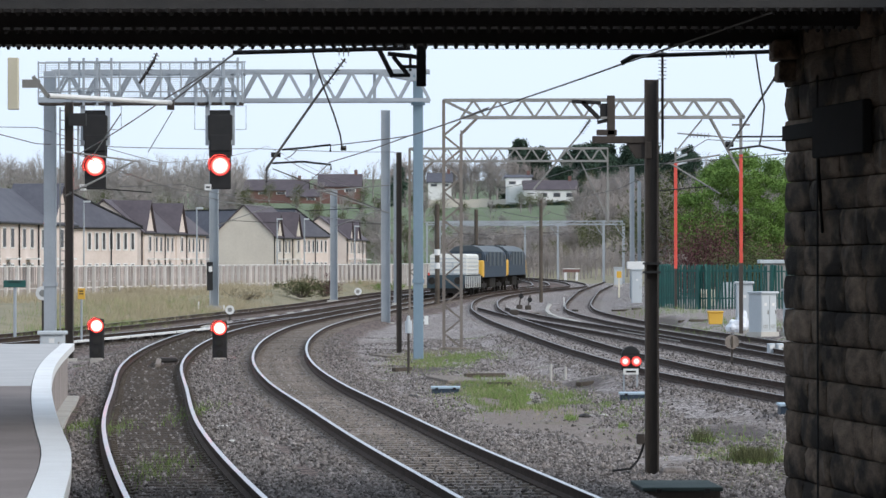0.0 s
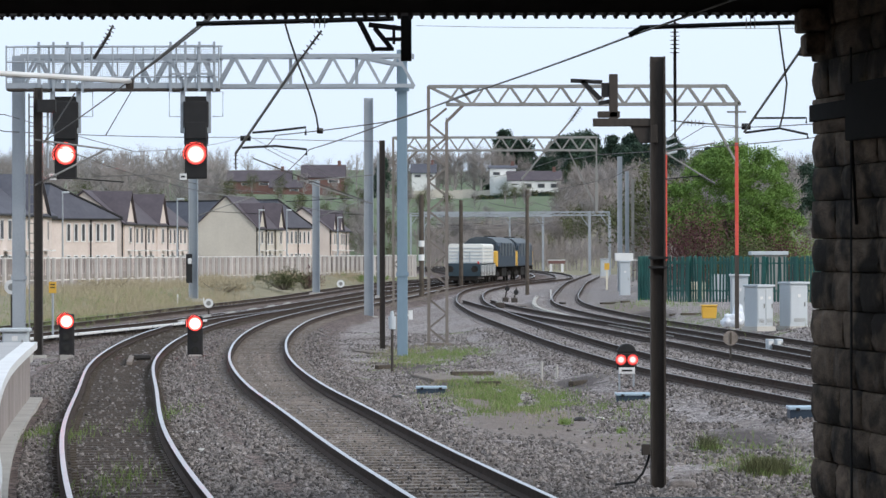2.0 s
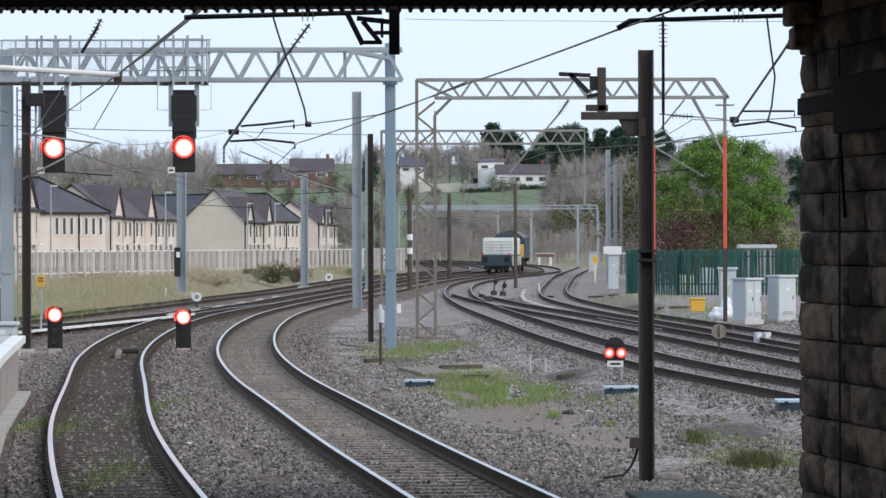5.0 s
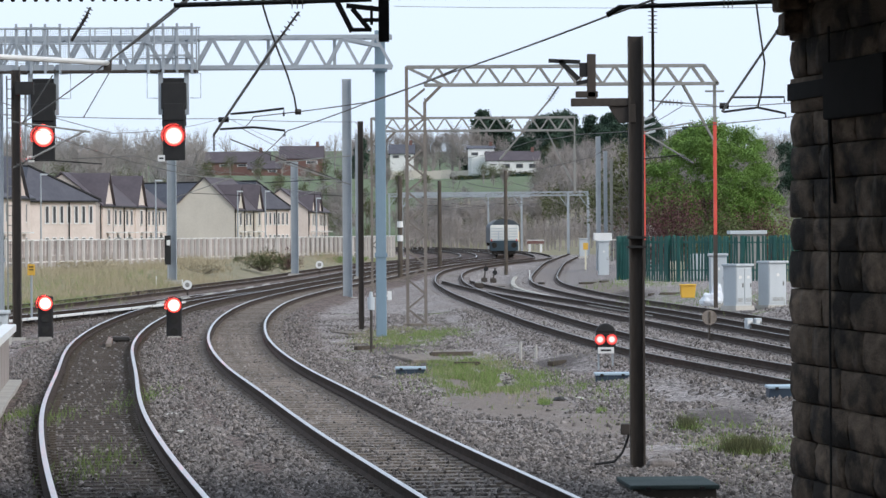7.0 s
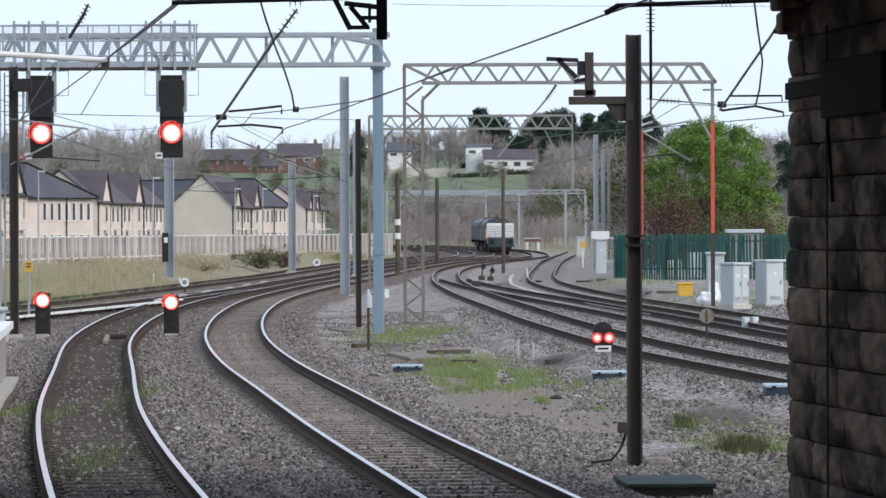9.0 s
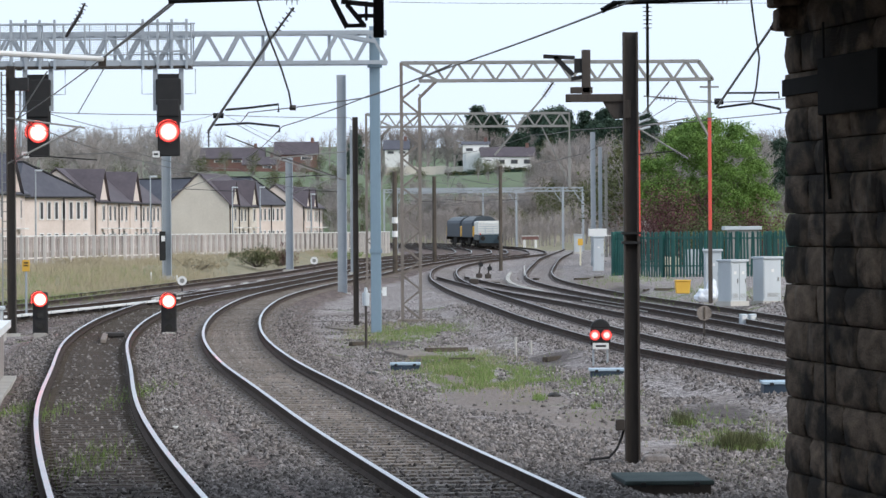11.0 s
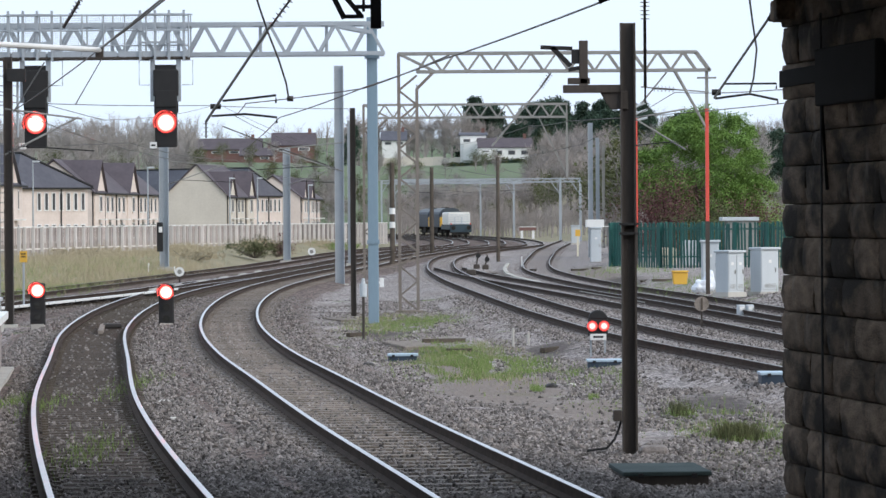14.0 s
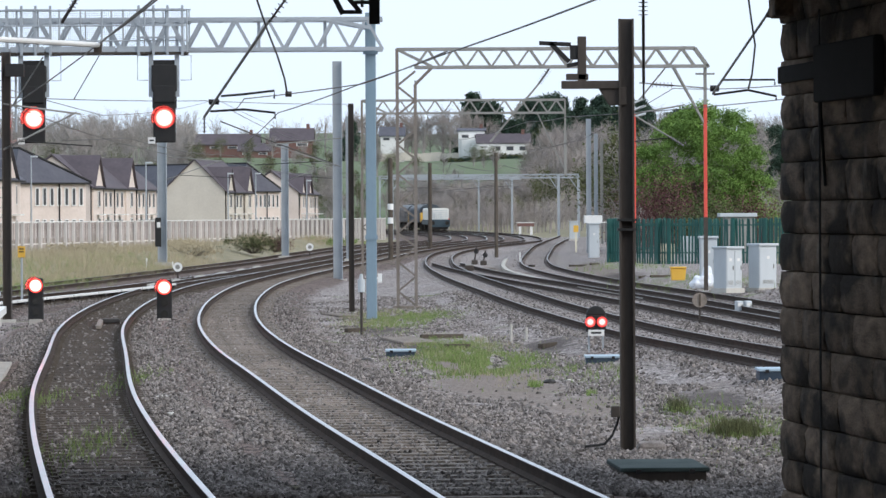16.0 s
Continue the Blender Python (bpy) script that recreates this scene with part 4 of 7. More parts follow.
def near_mast():
    m = thing("bracket_mast", (2.66, 50, -0.42), "dark brown steel mast with bracket arm beside the running line", "mast")
    part("shaft", B().h_section(0.19, 0.2, 0, 5.52), M_BROWNSTEEL, m, "brown weathered H-section")
    part("band", B().box((0, 0, 2.98), (0.24, 0.24, 0.03)).box((0, 0, 2.86), (0.24, 0.24, 0.03)), M_BLACK, m, "steel strap")
    arm = B().box((-0.45, -0.02, 4.69), (0.74, 0.12, 0.1)).prism([(-0.36, 4.66), (0.0, 4.66), (0.0, 4.43), (-0.22, 4.43)], -0.05, 0.05, Matrix.Identity(4))
    part("arm", arm, M_BROWNSTEEL, m, bevel=0.008)
    part("upright", B().box((-0.56, -0.02, 5.0), (0.11, 0.1, 0.6)).box((-0.62, -0.02, 4.79), (0.28, 0.1, 0.08)), M_BROWNSTEEL, m, bevel=0.008)
    reg = B().box((-0.66, -0.02, 5.1), (0.1, 0.06, 0.18)).bar((-0.72, -0.02, 4.98), (-0.96, -0.02, 5.22), 0.05, 0.06).bar((-1.1, -0.02, 5.22), (-0.7, -0.02, 5.2), 0.05, 0.05).bar((-0.75, -0.02, 4.93), (-0.6, -0.02, 4.96), 0.05, 0.05)
    part("registration_bracket", reg, M_BLACK, m)
    part("switch_box", B().box((-0.16, -0.05, 0.56), (0.11, 0.14, 0.14)), M_BROWNSTEEL, m, bevel=0.01)
    part("cable", B().wire([(-0.11, 0, 0.5), (-0.14, -0.02, 0.4), (-0.2, -0.04, 0.26), (-0.3, -0.05, 0.15), (-0.55, -0.06, 0.12)], 0.017), M_BLACK, m, "loose black cable")
    part("foot_bag", B().box((0.32, 0.3, 0.06), (0.36, 0.3, 0.2)), M_STONES, m, bevel=0.06)


near_mast()
h_mast("catenary_mast", -3.57, 179.6, -0.35, 9.6, 0.42, M_GALV, "tall grey steel catenary mast")
h_mast("catenary_mast", -2.0, 121.5, -0.4, 6.05, 0.17, M_BROWNSTEEL, "slim dark brown steel mast")
h_mast("catenary_mast", -8.3, 250, 0.0, 7.1, 0.46, M_GALV, "pale galvanised mast on the bank")
h_mast("catenary_mast", -14.0, 218, 0.0, 8.6, 0.5, M_GALV, "grey mast with black number board")
part_mast = h_mast("catenary_mast", -11.48, 111, -0.3, 7.25, 0.24, M_BROWNSTEEL, "brown mast beside the gantry ladder")
h_mast("catenary_mast", 10.9, 250, 0.0, 8.6, 0.3, M_GALV, "grey steel mast behind white cabin")
h_mast("catenary_mast", 11.9, 262, 0.0, 7.9, 0.24, M_GALV, "slim grey steel mast")
h_mast("catenary_mast", 13.6, 290, 0.0, 7.9, 0.2, M_OLDSTEEL, "slim old steel mast")
h_mast("catenary_mast", -4.0, 232, 0.0, 8.4, 0.26, M_GALV, "grey mast behind the lattice legs")


def board(name, c, size, material, label, category, post=None, bars=0):
    t = thing(name, (0, 0, 0), label, category)
    part("panel", B().box(c, size), material, t, bevel=0.01)
    for k in range(bars):
        part("bar", B().box((c[0], c[1] - size[1] / 2 - 0.006, c[2] + size[2] * (0.25 - 0.25 * k)), (size[0] * 0.6, 0.008, size[2] * 0.1)), M_BLACK, t)
    if post is not None:
        part("post", B().tube((c[0], c[1] + size[1] / 2 + 0.04, post), (c[0], c[1] + size[1] / 2 + 0.04, c[2]), 0.035), M_GALV, t)
    return t


board("number_board", (-14.21, 217.60, 1.72), (0.34, 0.04, 1.6), M_BLACK, "tall black number board on a mast", "sign", post=0.2)
board("number_label", (-14.17, 217.50, 2.12), (0.2, 0.03, 0.3), M_WHITE, "small white label on black board", "sign")
board("lineside_box", (-11.21, 110.80, 6.73), (0.5, 0.35, 0.36), M_BLACK, "dark box bracketed to the brown mast", "equipment box", post=5.0)
board("warning_sign", (-12.48, 125.00, 1.52), (0.24, 0.03, 0.36), M_YELLOW, "yellow warning sign panel", "sign", post=-0.3, bars=2)


def round_marker(x, y, z, h, r, label):
    t = thing("round_marker", (x, y, z), label, "sign", "round markers")
    part("post", B().tube((0, 0.05, 0), (0, 0.05, h), 0.04, 8), M_BROWNSTEEL, t)
    part("disc", B().tube((0, 0, h), (0, -0.03, h), r, 20), M_WHITE, t)
    part("centre", B().tube((0, -0.03, h), (0, -0.04, h), r * 0.5, 16), M_OLDSTEEL, t, "dark centre")


round_marker(-6.67, 247.0, 0.0, 0.62, 0.24, "white round marker with dark centre on a short post")
round_marker(-13.0, 118.0, -0.35, 1.95, 0.22, "white round marker on a tall post by the gantry")
round_marker(-10.15, 168.0, -0.3, 0.75, 0.2, "white round marker on a short post at the crossover")


def wood_pole(x, y, z0, z1, r, label, bands=()):
    p = thing("wooden_pole", (x, y, z0), label, "pole", "wooden poles")
    part("shaft", B().tube((0, 0, 0), (0, 0, z1 - z0), r * 1.15, 10, r), M_TIMBER, p, smooth=False)
    for z in bands:
        part("band", B().tube((0, 0, z), (0, 0, z + 0.35), r * 1.3, 10), M_WHITE, p, "white band")
    return p


wood_pole(-1.5, 229, 0.0, 5.9, 0.13, "dark wooden pole with white band", (2.1, 2.9))
wood_pole(0.95, 276, 0.1, 6.2, 0.13, "dark wooden pole at the curve")
wood_pole(4.8, 238, 0.0, 6.3, 0.10, "slim dark pole between the tracks")


def red_post():
    p = thing("switch_post", (0, 0, 0), "red-painted post carrying an overhead line switch", "post")
    x, y = 11.0, 199.5
    part("foot", B().box((x, y, 0.95), (0.13, 0.13, 2.4)), M_BROWNSTEEL, p)
    part("shaft", B().box((x, y, 4.9), (0.16, 0.16, 5.5)), M_RED, p, "red-painted shaft", bevel=0.01)
    part("top", B().box((x, y, 8.0), (0.1, 0.1, 0.8)), M_OLDSTEEL, p)
    for k in range(3):
        part("insulator", B().tube((x, y, 7.5 + k * 0.35), (x + 0.6, y, 7.65 + k * 0.4), 0.06, 8), M_CABINET, p, "pale insulator")


red_post()


# ---- insulators, arms and wires of the overhead line ----
def insulator(a, b, r, n, parent, material=None):
    a, b = Vector(a), Vector(b)
    out = B()
    q = (b - a).to_track_quat("Z", "Y").to_matrix()
    profile = [(0.0, 0.28)]
    for i in range(n):
        profile += [((i + 0.38) / n, 0.28), ((i + 0.44) / n, 1.0), ((i + 0.54) / n, 0.95), ((i + 0.64) / n, 0.28)]
    profile.append((1.0, 0.28))
    sides = 10
    for t, w in profile:
        c = a.lerp(b, t)
        out.v += [tuple(c + q @ Vector((r * w * math.cos(6.2832 * k / sides), r * w * math.sin(6.2832 * k / sides), 0))) for k in range(sides)]
    m = len(profile)
    out.f += [(i * sides + k, i * sides + (k + 1) % sides, (i + 1) * sides + (k + 1) % sides, (i + 1) * sides + k) for i in range(m - 1) for k in range(sides)]
    out.f += [tuple(range(sides))[::-1], tuple(range((m - 1) * sides, m * sides))]
    return part("insulator", out, material or M_INSUL, parent, "ribbed brown insulator")


def beside(a, b):
    """The point on the sight line of b that lies as far off as a."""
    k = (a[1] + 0.05) / b[1]
    return (b[0] * k, a[1] + 0.05, CAM_HEIGHT + (b[2] - CAM_HEIGHT) * k)


def bridge_arms():
    a = thing("bridge_bracket_arm", (0, 0, 0), "black insulated arm and drop tube fixed to the bridge", "overhead line support", "bridge brackets")
    tube_x = (-0.42, 40.60, 4.88)
    part("drop_tube", B().box((tube_x[0], tube_x[1], 4.86), (0.11, 0.11, 0.52)), M_BLACK, a, bevel=0.008)
    part("arm", B().tube((-2.60, 41.00, 5.01), (-0.55, 41.00, 5.06), 0.026, 8), M_BLACK, a)
    plate = B()
    for q0, q1, w in (((-0.91, 40.90, 5.04), (-0.75, 40.90, 4.72), 0.055), ((-0.75, 40.90, 4.96), (-0.58, 40.90, 4.75), 0.05), ((-0.81, 40.90, 4.99), (-0.46, 40.90, 4.95), 0.05), ((-0.78, 40.90, 4.74), (-0.55, 40.90, 4.74), 0.04), ((-0.63, 40.90, 4.84), (-0.46, 40.90, 4.84), 0.04), ((-0.55, 40.90, 4.99), (-0.55, 40.90, 4.79), 0.03)):
        plate.bar(q0, q1, w, w)
    part("clamp", plate, M_BLACK, a, "cast bracket")
    insulator((-1.40, 41.00, 5.03), (-1.24, 41.00, 5.03), 0.07, 3, a)
    insulator((-1.32, 41.60, 4.97), beside((-1.32, 41.60, 4.97), (-1.57, 42.40, 4.71)), 0.042, 6, a)
    part("stay_tube", B().tube((-1.57, 42.40, 4.72), (-2.46, 46.00, 3.79), 0.016, 8), M_OLDSTEEL, a)
    insulator((-2.46, 46.00, 3.79), (-2.46, 46.00, 3.60), 0.03, 4, a)
    part("steady_arm", B().wire([(-2.23, 45.30, 4.01), (-1.97, 45.30, 4.03), (-1.62, 45.30, 4.07), (-1.62, 45.30, 3.98)], 0.014), M_BLACK, a)
    part("steady_arm", B().wire([(-2.38, 45.80, 3.85), (-1.99, 45.80, 3.87), (-1.63, 45.80, 3.83), (-1.63, 45.80, 3.76)], 0.014), M_BLACK, a)
    part("swivel", B().tube((-2.38, 45.50, 3.95), (-2.26, 45.50, 3.95), 0.035), M_BLACK, a)
    part("jumper", B().wire([(-1.69, 41.00, 5.05), (-1.65, 41.50, 4.87), (-1.58, 42.00, 4.63), (-1.50, 43.00, 4.37), (-1.44, 43.50, 4.14), (-1.43, 44.00, 3.99)], 0.011).tube((-1.45, 44.00, 3.99), (-1.38, 44.00, 3.99), 0.035), M_WIRE, a)
    b = thing("bridge_bracket_arm", (0, 0, 0), "black insulated arm reaching from the stone abutment", "overhead line support", "bridge brackets")
    part("arm", B().tube((1.87, 40.60, 4.86), (2.01, 40.60, 4.94), 0.03, 8).tube((1.98, 40.60, 4.94), (3.86, 40.60, 5.00), 0.024, 8), M_BLACK, b)
    part("anchor", B().box((3.85, 40.30, 4.81), (0.2, 0.12, 0.4)), M_BLACK, b, bevel=0.03)
    insulator((3.05, 40.60, 4.98), (3.18, 40.60, 4.98), 0.065, 3, b)
    insulator((2.35, 40.80, 5.01), (2.35, 40.80, 4.67), 0.05, 8, b)
    part("drop_rod", B().tube((2.35, 40.80, 4.69), (2.35, 40.80, 3.99), 0.016).tube((2.35, 40.80, 4.02), (2.35, 40.80, 3.82), 0.01), M_BROWNSTEEL, b)
    insulator((3.73, 41.00, 4.82), (3.68, 41.30, 4.69), 0.035, 4, b)
    part("stay_tube", B().tube((3.71, 41.00, 4.79), (3.38, 45.00, 4.00), 0.014, 8), M_OLDSTEEL, b)

    part("steady_arm", B().wire([(3.46, 44.50, 4.14), (4.04, 44.50, 4.14), (4.04, 44.50, 4.08)], 0.012), M_BLACK, b)
    part("steady_arm", B().wire([(3.39, 45.00, 3.99), (3.78, 45.00, 4.04), (4.10, 45.00, 3.97), (4.10, 45.00, 3.92)], 0.014), M_BLACK, b)
    part("swivel", B().tube((3.35, 45.00, 4.06), (3.45, 45.00, 4.06), 0.04), M_BLACK, b)
    part("jumper", B().wire([(3.41, 40.70, 5.00), (3.52, 41.50, 4.70), (3.65, 42.50, 4.44), (3.70, 43.50, 4.17), (3.74, 44.50, 4.03)], 0.011), M_WIRE, b)
    c = thing("cream_drop_bracket", (0, 0, 0), "drop post with light put into its cream colour, and pale registration tube beside the bridge", "overhead line support")
    # Cream here is the light falling on the drop post, put into colour.
    part("drop_post", B().box((-5.48, 44.00, 4.79), (0.13, 0.14, 0.64)), M_CREAM, c, bevel=0.01)
    part("clamp", B().bar((-5.37, 44.00, 4.79), (-5.15, 44.00, 4.79), 0.06, 0.1).bar((-5.24, 44.00, 4.88), (-5.05, 44.00, 4.63), 0.04, 0.05), M_OLDSTEEL, c)
    part("registration_tube", B().tube((-5.05, 44.00, 4.64), (-3.67, 46.00, 4.63), 0.032, 8), M_WHITE, c, "pale tube")
    part("tube_end", B().box((-3.69, 46.00, 4.60), (0.09, 0.08, 0.12)), M_BROWNSTEEL, c)
    part("stay", B().tube((-3.67, 46.00, 4.65), (-2.30, 42.00, 5.32), 0.013, 8).tube((-3.67, 46.00, 4.52), (-4.06, 47.00, 4.03), 0.007).tube((-4.33, 46.00, 4.49), (-4.90, 48.00, 3.97), 0.009), M_OLDSTEEL, c)
    part("end_insulator", B().tube((-3.67, 43.00, 5.02), (-3.88, 43.50, 4.78), 0.02), M_INSUL, c)
    insulator((-3.63, 43.00, 5.11), beside((-3.63, 43.00, 5.11), (-3.80, 43.50, 4.89)), 0.042, 6, c)


bridge_arms()


def cantilever(x, y, z, reach, label):
    """A tubular cantilever arm for one track, reaching sideways from its mast."""
    c = thing("cantilever_arm", (x, y, z), label, "overhead line support", "cantilever arms")
    part("top_tube", B().tube((0, 0, 1.2), (reach, 0, 0.9), 0.03), M_OLDSTEEL, c)
    part("stay_tube", B().tube((0, 0, -0.1), (reach * 0.95, 0, 0.95), 0.03), M_OLDSTEEL, c)
    part("steady_arm", B().tube((reach * 0.25, 0, 0.15), (reach * 1.15, 0, 0.0), 0.02), M_BLACK, c)
    insulator((reach * 0.05, 0, -0.05), (reach * 0.25, 0, 0.18), 0.08, 5, c)
    return c


cantilever(-11.6, 111, 4.6, 2.2, "dark tubular cantilever on the brown mast")
cantilever(-3.4, 179, 4.9, -3.4, "dark tubular cantilever reaching over the running lines")
cantilever(-13.8, 218, 4.7, 3.2, "dark tubular cantilever on the grey mast")
cantilever(-8.2, 250, 4.9, 3.0, "tubular cantilever on the concrete mast")
cantilever(8.6, 127, 4.9, -1.8, "short tubular cantilever below the portal")


def droppers():
    d = thing("portal_drop_stay", (0, 0, 0), "slanting insulated stay hanging from the portal beam", "overhead line support", "portal stays")
    insulator((4.28, 127.00, 7.28), (3.96, 127.00, 6.82), 0.1, 6, d)
    part("stay", B().tube((3.96, 127.00, 6.82), (2.38, 127.00, 4.95), 0.035), M_OLDSTEEL, d)
    e = thing("portal_drop_stay", (0, 0, 0), "horizontal and slanting insulators on the portal end", "overhead line support", "portal stays")
    insulator((7.55, 127.00, 6.77), (8.27, 127.00, 6.73), 0.1, 6, e)
    part("rod", B().tube((7.18, 127.00, 6.82), (9.36, 127.00, 6.64), 0.025).tube((8.00, 127.00, 7.28), (7.18, 127.00, 6.28), 0.03), M_OLDSTEEL, e)


droppers()


def wire(name, pts, r, label):
    """A slack line from support to support."""
    out = []
    for a, b in zip(pts, pts[1:]):
        a, b = Vector(a), Vector(b)
        sag = 0.0007 * (b - a).length ** 1.5 * 0.35
        for i in range(8):
            t = i / 8
            q = a.lerp(b, t)
            q.z -= 4 * sag * t * (1 - t)
            out.append(q)
    out.append(Vector(pts[-1]))
    return tagged(part(name, B().wire(out, r), M_WIRE), label, "wire", "overhead wires")


wire("contact_wire", [(3.28, 34.00, 5.10), (1.89, 41.00, 4.87), (0.41, 56.00, 4.91), (-0.90, 67.00, 4.87), (-3.00, 86.00, 4.86), (-5.6, 127, 4.9), (-5.2, 183, 4.95), (-1.7, 250, 5.0), (3, 300, 5.3), (6.9, 360, 5.4), (6.0, 430, 5.5), (-2.4, 540, 5.6)], 0.012, "dark contact wire over the running line")
wire("catenary_wire", [(0.44, 55.00, 4.91), (-0.97, 72.00, 5.02), (-3.82, 88.00, 5.23), (-5.9, 127, 6.0), (-5.4, 183, 6.1), (-1.9, 250, 6.2), (3, 300, 6.4), (6.9, 360, 6.5), (6.0, 430, 6.6), (-2.4, 540, 6.7)], 0.012, "dark catenary wire over the running line")
wire("contact_wire", [(-1.15, 36.00, 5.25), (-2.25, 41.00, 5.23), (-4.95, 62.00, 5.35), (-8.77, 86.00, 5.05), (-9.2, 127, 4.9), (-8.3, 180, 4.95), (-4.8, 250, 5.0), (-0.4, 300, 5.3), (3.6, 360, 5.4), (2.6, 430, 5.5)], 0.012, "dark contact wire over the platform line")
wire("contact_wire", [(6.65, 60.00, 4.62), (6.36, 70.00, 4.88), (6.38, 98.00, 5.73), (5.3, 127, 5.0), (1.6, 183, 5.0), (1.8, 250, 5.1), (6.1, 300, 5.3)], 0.010, "dark contact wire over the yard line")
wire("catenary_wire", [(6.65, 60.00, 4.54), (6.81, 75.00, 4.77), (3.72, 98.00, 5.03), (3.6, 127, 5.6), (1.5, 183, 6.0), (1.9, 250, 6.2)], 0.010, "dark catenary wire over the yard line")
wire("feeder_wire", [(-16, 90, 7.0), (-12.54, 112.00, 6.06), (-8.01, 150.00, 6.98), (-3.19, 180.00, 7.66), (-2, 250, 6.9)], 0.014, "thin feeder wire above the far line")
wire("feeder_wire", [(-20, 110, 6.6), (-12.54, 112.00, 6.54), (-10.29, 130.00, 5.94), (-10.97, 217.00, 9.01), (-6, 300, 7.5)], 0.012, "thin feeder wire by the gantry")
wire("contact_wire", [(-13.37, 150.00, 5.50), (-11.63, 160.00, 5.78), (-10.90, 180.00, 5.61), (-9.95, 215.00, 5.88), (-8.5, 250, 5.3), (-4, 300, 5.5)], 0.015, "dark contact wire over the crossover")
for k, dx in enumerate((-3.3, 0.0, 3.4)):
    far_pts = [(line_x("through", y) + dx, y) for y in (300, 345, 395, 425, 455, 490, 520)]
    wire("contact_wire", [(x, y, 5.25 + 0.001 * (y - 300)) for x, y in far_pts], 0.02, "thin contact wire on the far curve")
    wire("catenary_wire", [(x + 0.2, y, 6.3 + 0.001 * (y - 300)) for x, y in far_pts], 0.02, "thin catenary wire on the far curve")
for x, y, z, reach in ((2.0, 395, 5.3, 1.9), (6.6, 395, 5.3, 1.9), (10.4, 395, 5.3, -1.9), (-2.2, 395, 5.2, 2.4), (14.0, 395, 5.2, -2.2), (0.5, 455, 5.5, 2.0), (4.5, 455, 5.5, 2.0), (-1.0, 520, 6.0, 2.2)):
    cantilever(x, y, z, reach, "pale tubular cantilever hung from a distant portal")
wire("tail_wire", [(-8.85, 180.00, 6.89), (-6.40, 180.00, 5.92), (-3.45, 180.00, 4.84)], 0.03, "thick dark anchor tail")
wire("feeder_wire", [(-0.46, 60.00, 6.07), (2.16, 70.00, 6.60), (5.71, 60.00, 6.02)], 0.004, "very thin high wire")


# ---- lineside equipment ----
def cabinet(name, c, size, label, roof=True, doors=2, turn=0.0, vents=True):
    """A steel cabinet; c is the middle of its foot."""
    t = thing(name, c, label, "cabinet", "lineside cabinets", turn=turn)
    w, d, h = size
    part("body", B().box((0, 0, h / 2), (w, d, h)), M_CABINET, t, bevel=0.02)
    if roof:
        part("roof", B().box((0, -0.02, h + 0.03), (w + 0.1, d + 0.12, 0.08)), M_CABINET, t, bevel=0.02)
    for k in range(doors):
        x = -w / 2 + w * (k + 0.5) / doors
        door = part("door", B().box((x, -d / 2 - 0.012, h * 0.5), (w / doors - 0.05, 0.024, h * 0.88)), M_CABINET, t, bevel=0.008)
        part("handle", B().box((x + w / doors * 0.3, -d / 2 - 0.04, h * 0.52), (0.03, 0.03, 0.14)), M_OLDSTEEL, door)
        part("notice", B().box((x, -d / 2 - 0.027, h * 0.72), (0.12, 0.006, 0.1)), M_WHITE, door)
        if vents:
            for i in range(4):
                part("vent_slat", B().box((x, -d / 2 - 0.03, h * 0.12 + i * 0.035), (w / doors * 0.6, 0.014, 0.012)), M_OLDSTEEL, door)
    part("plinth", B().box((0, 0, -0.06), (w + 0.12, d + 0.12, 0.16)), M_CONCRETE, t)
    return t


cabinet("relay_cabinet", (10.5, 133.5, 0.07), (0.72, 0.64, 1.36), "pale grey steel relay cabinet with two doors", doors=2, turn=38)
cabinet("relay_cabinet", (10.1, 137.0, 0.1), (0.58, 0.5, 1.66), "tall narrow pale grey cabinet behind its neighbour", doors=1)
cabinet("relay_cabinet", (11.72, 134.0, 0.07), (0.76, 0.58, 1.45), "broad pale grey relay cabinet with overhanging lid", doors=1, turn=33)
for px, py in ((9.12, 112.0), (9.38, 112.1)):
    cabinet("terminal_box", (px, py, -0.22), (0.2, 0.22, 0.36), "small grey terminal box beside the siding", roof=False, doors=1, vents=False, turn=10)
white_cab = cabinet("white_cabin", (10.4, 232, -0.1), (0.62, 0.9, 2.1), "tall white lineside cabin with wide cap", doors=1, vents=False)
part("cap", B().box((-0.05, 0, 2.38), (1.05, 1.0, 0.45)), M_WHITE, white_cab, bevel=0.03)
part("shelf", B().box((0.75, 0, 2.2), (0.7, 0.4, 0.05)), M_WHITE, white_cab)
for k in range(5):
    part("rung", B().box((0.38, -0.48, 0.3 + k * 0.4), (0.2, 0.06, 0.05)), M_OLDSTEEL, white_cab)
cabinet("white_cabin", (13.7, 345, 0.4), (0.7, 0.7, 1.5), "small white cabin far along the line", doors=1, vents=False)


def grit_bin():
    t = thing("grit_bin", (9.45, 143.0, 0.2), "yellow plastic grit bin beside the fence", "bin")
    part("tub", B().prism([(-0.24, 0), (0.24, 0), (0.28, 0.42), (-0.28, 0.42)], -0.25, 0.25, Matrix.Identity(4)), M_YELLOW, t, bevel=0.02)
    part("lid", B().box((0, 0, 0.46), (0.6, 0.56, 0.07)), M_YELLOW, t, bevel=0.03)


grit_bin()


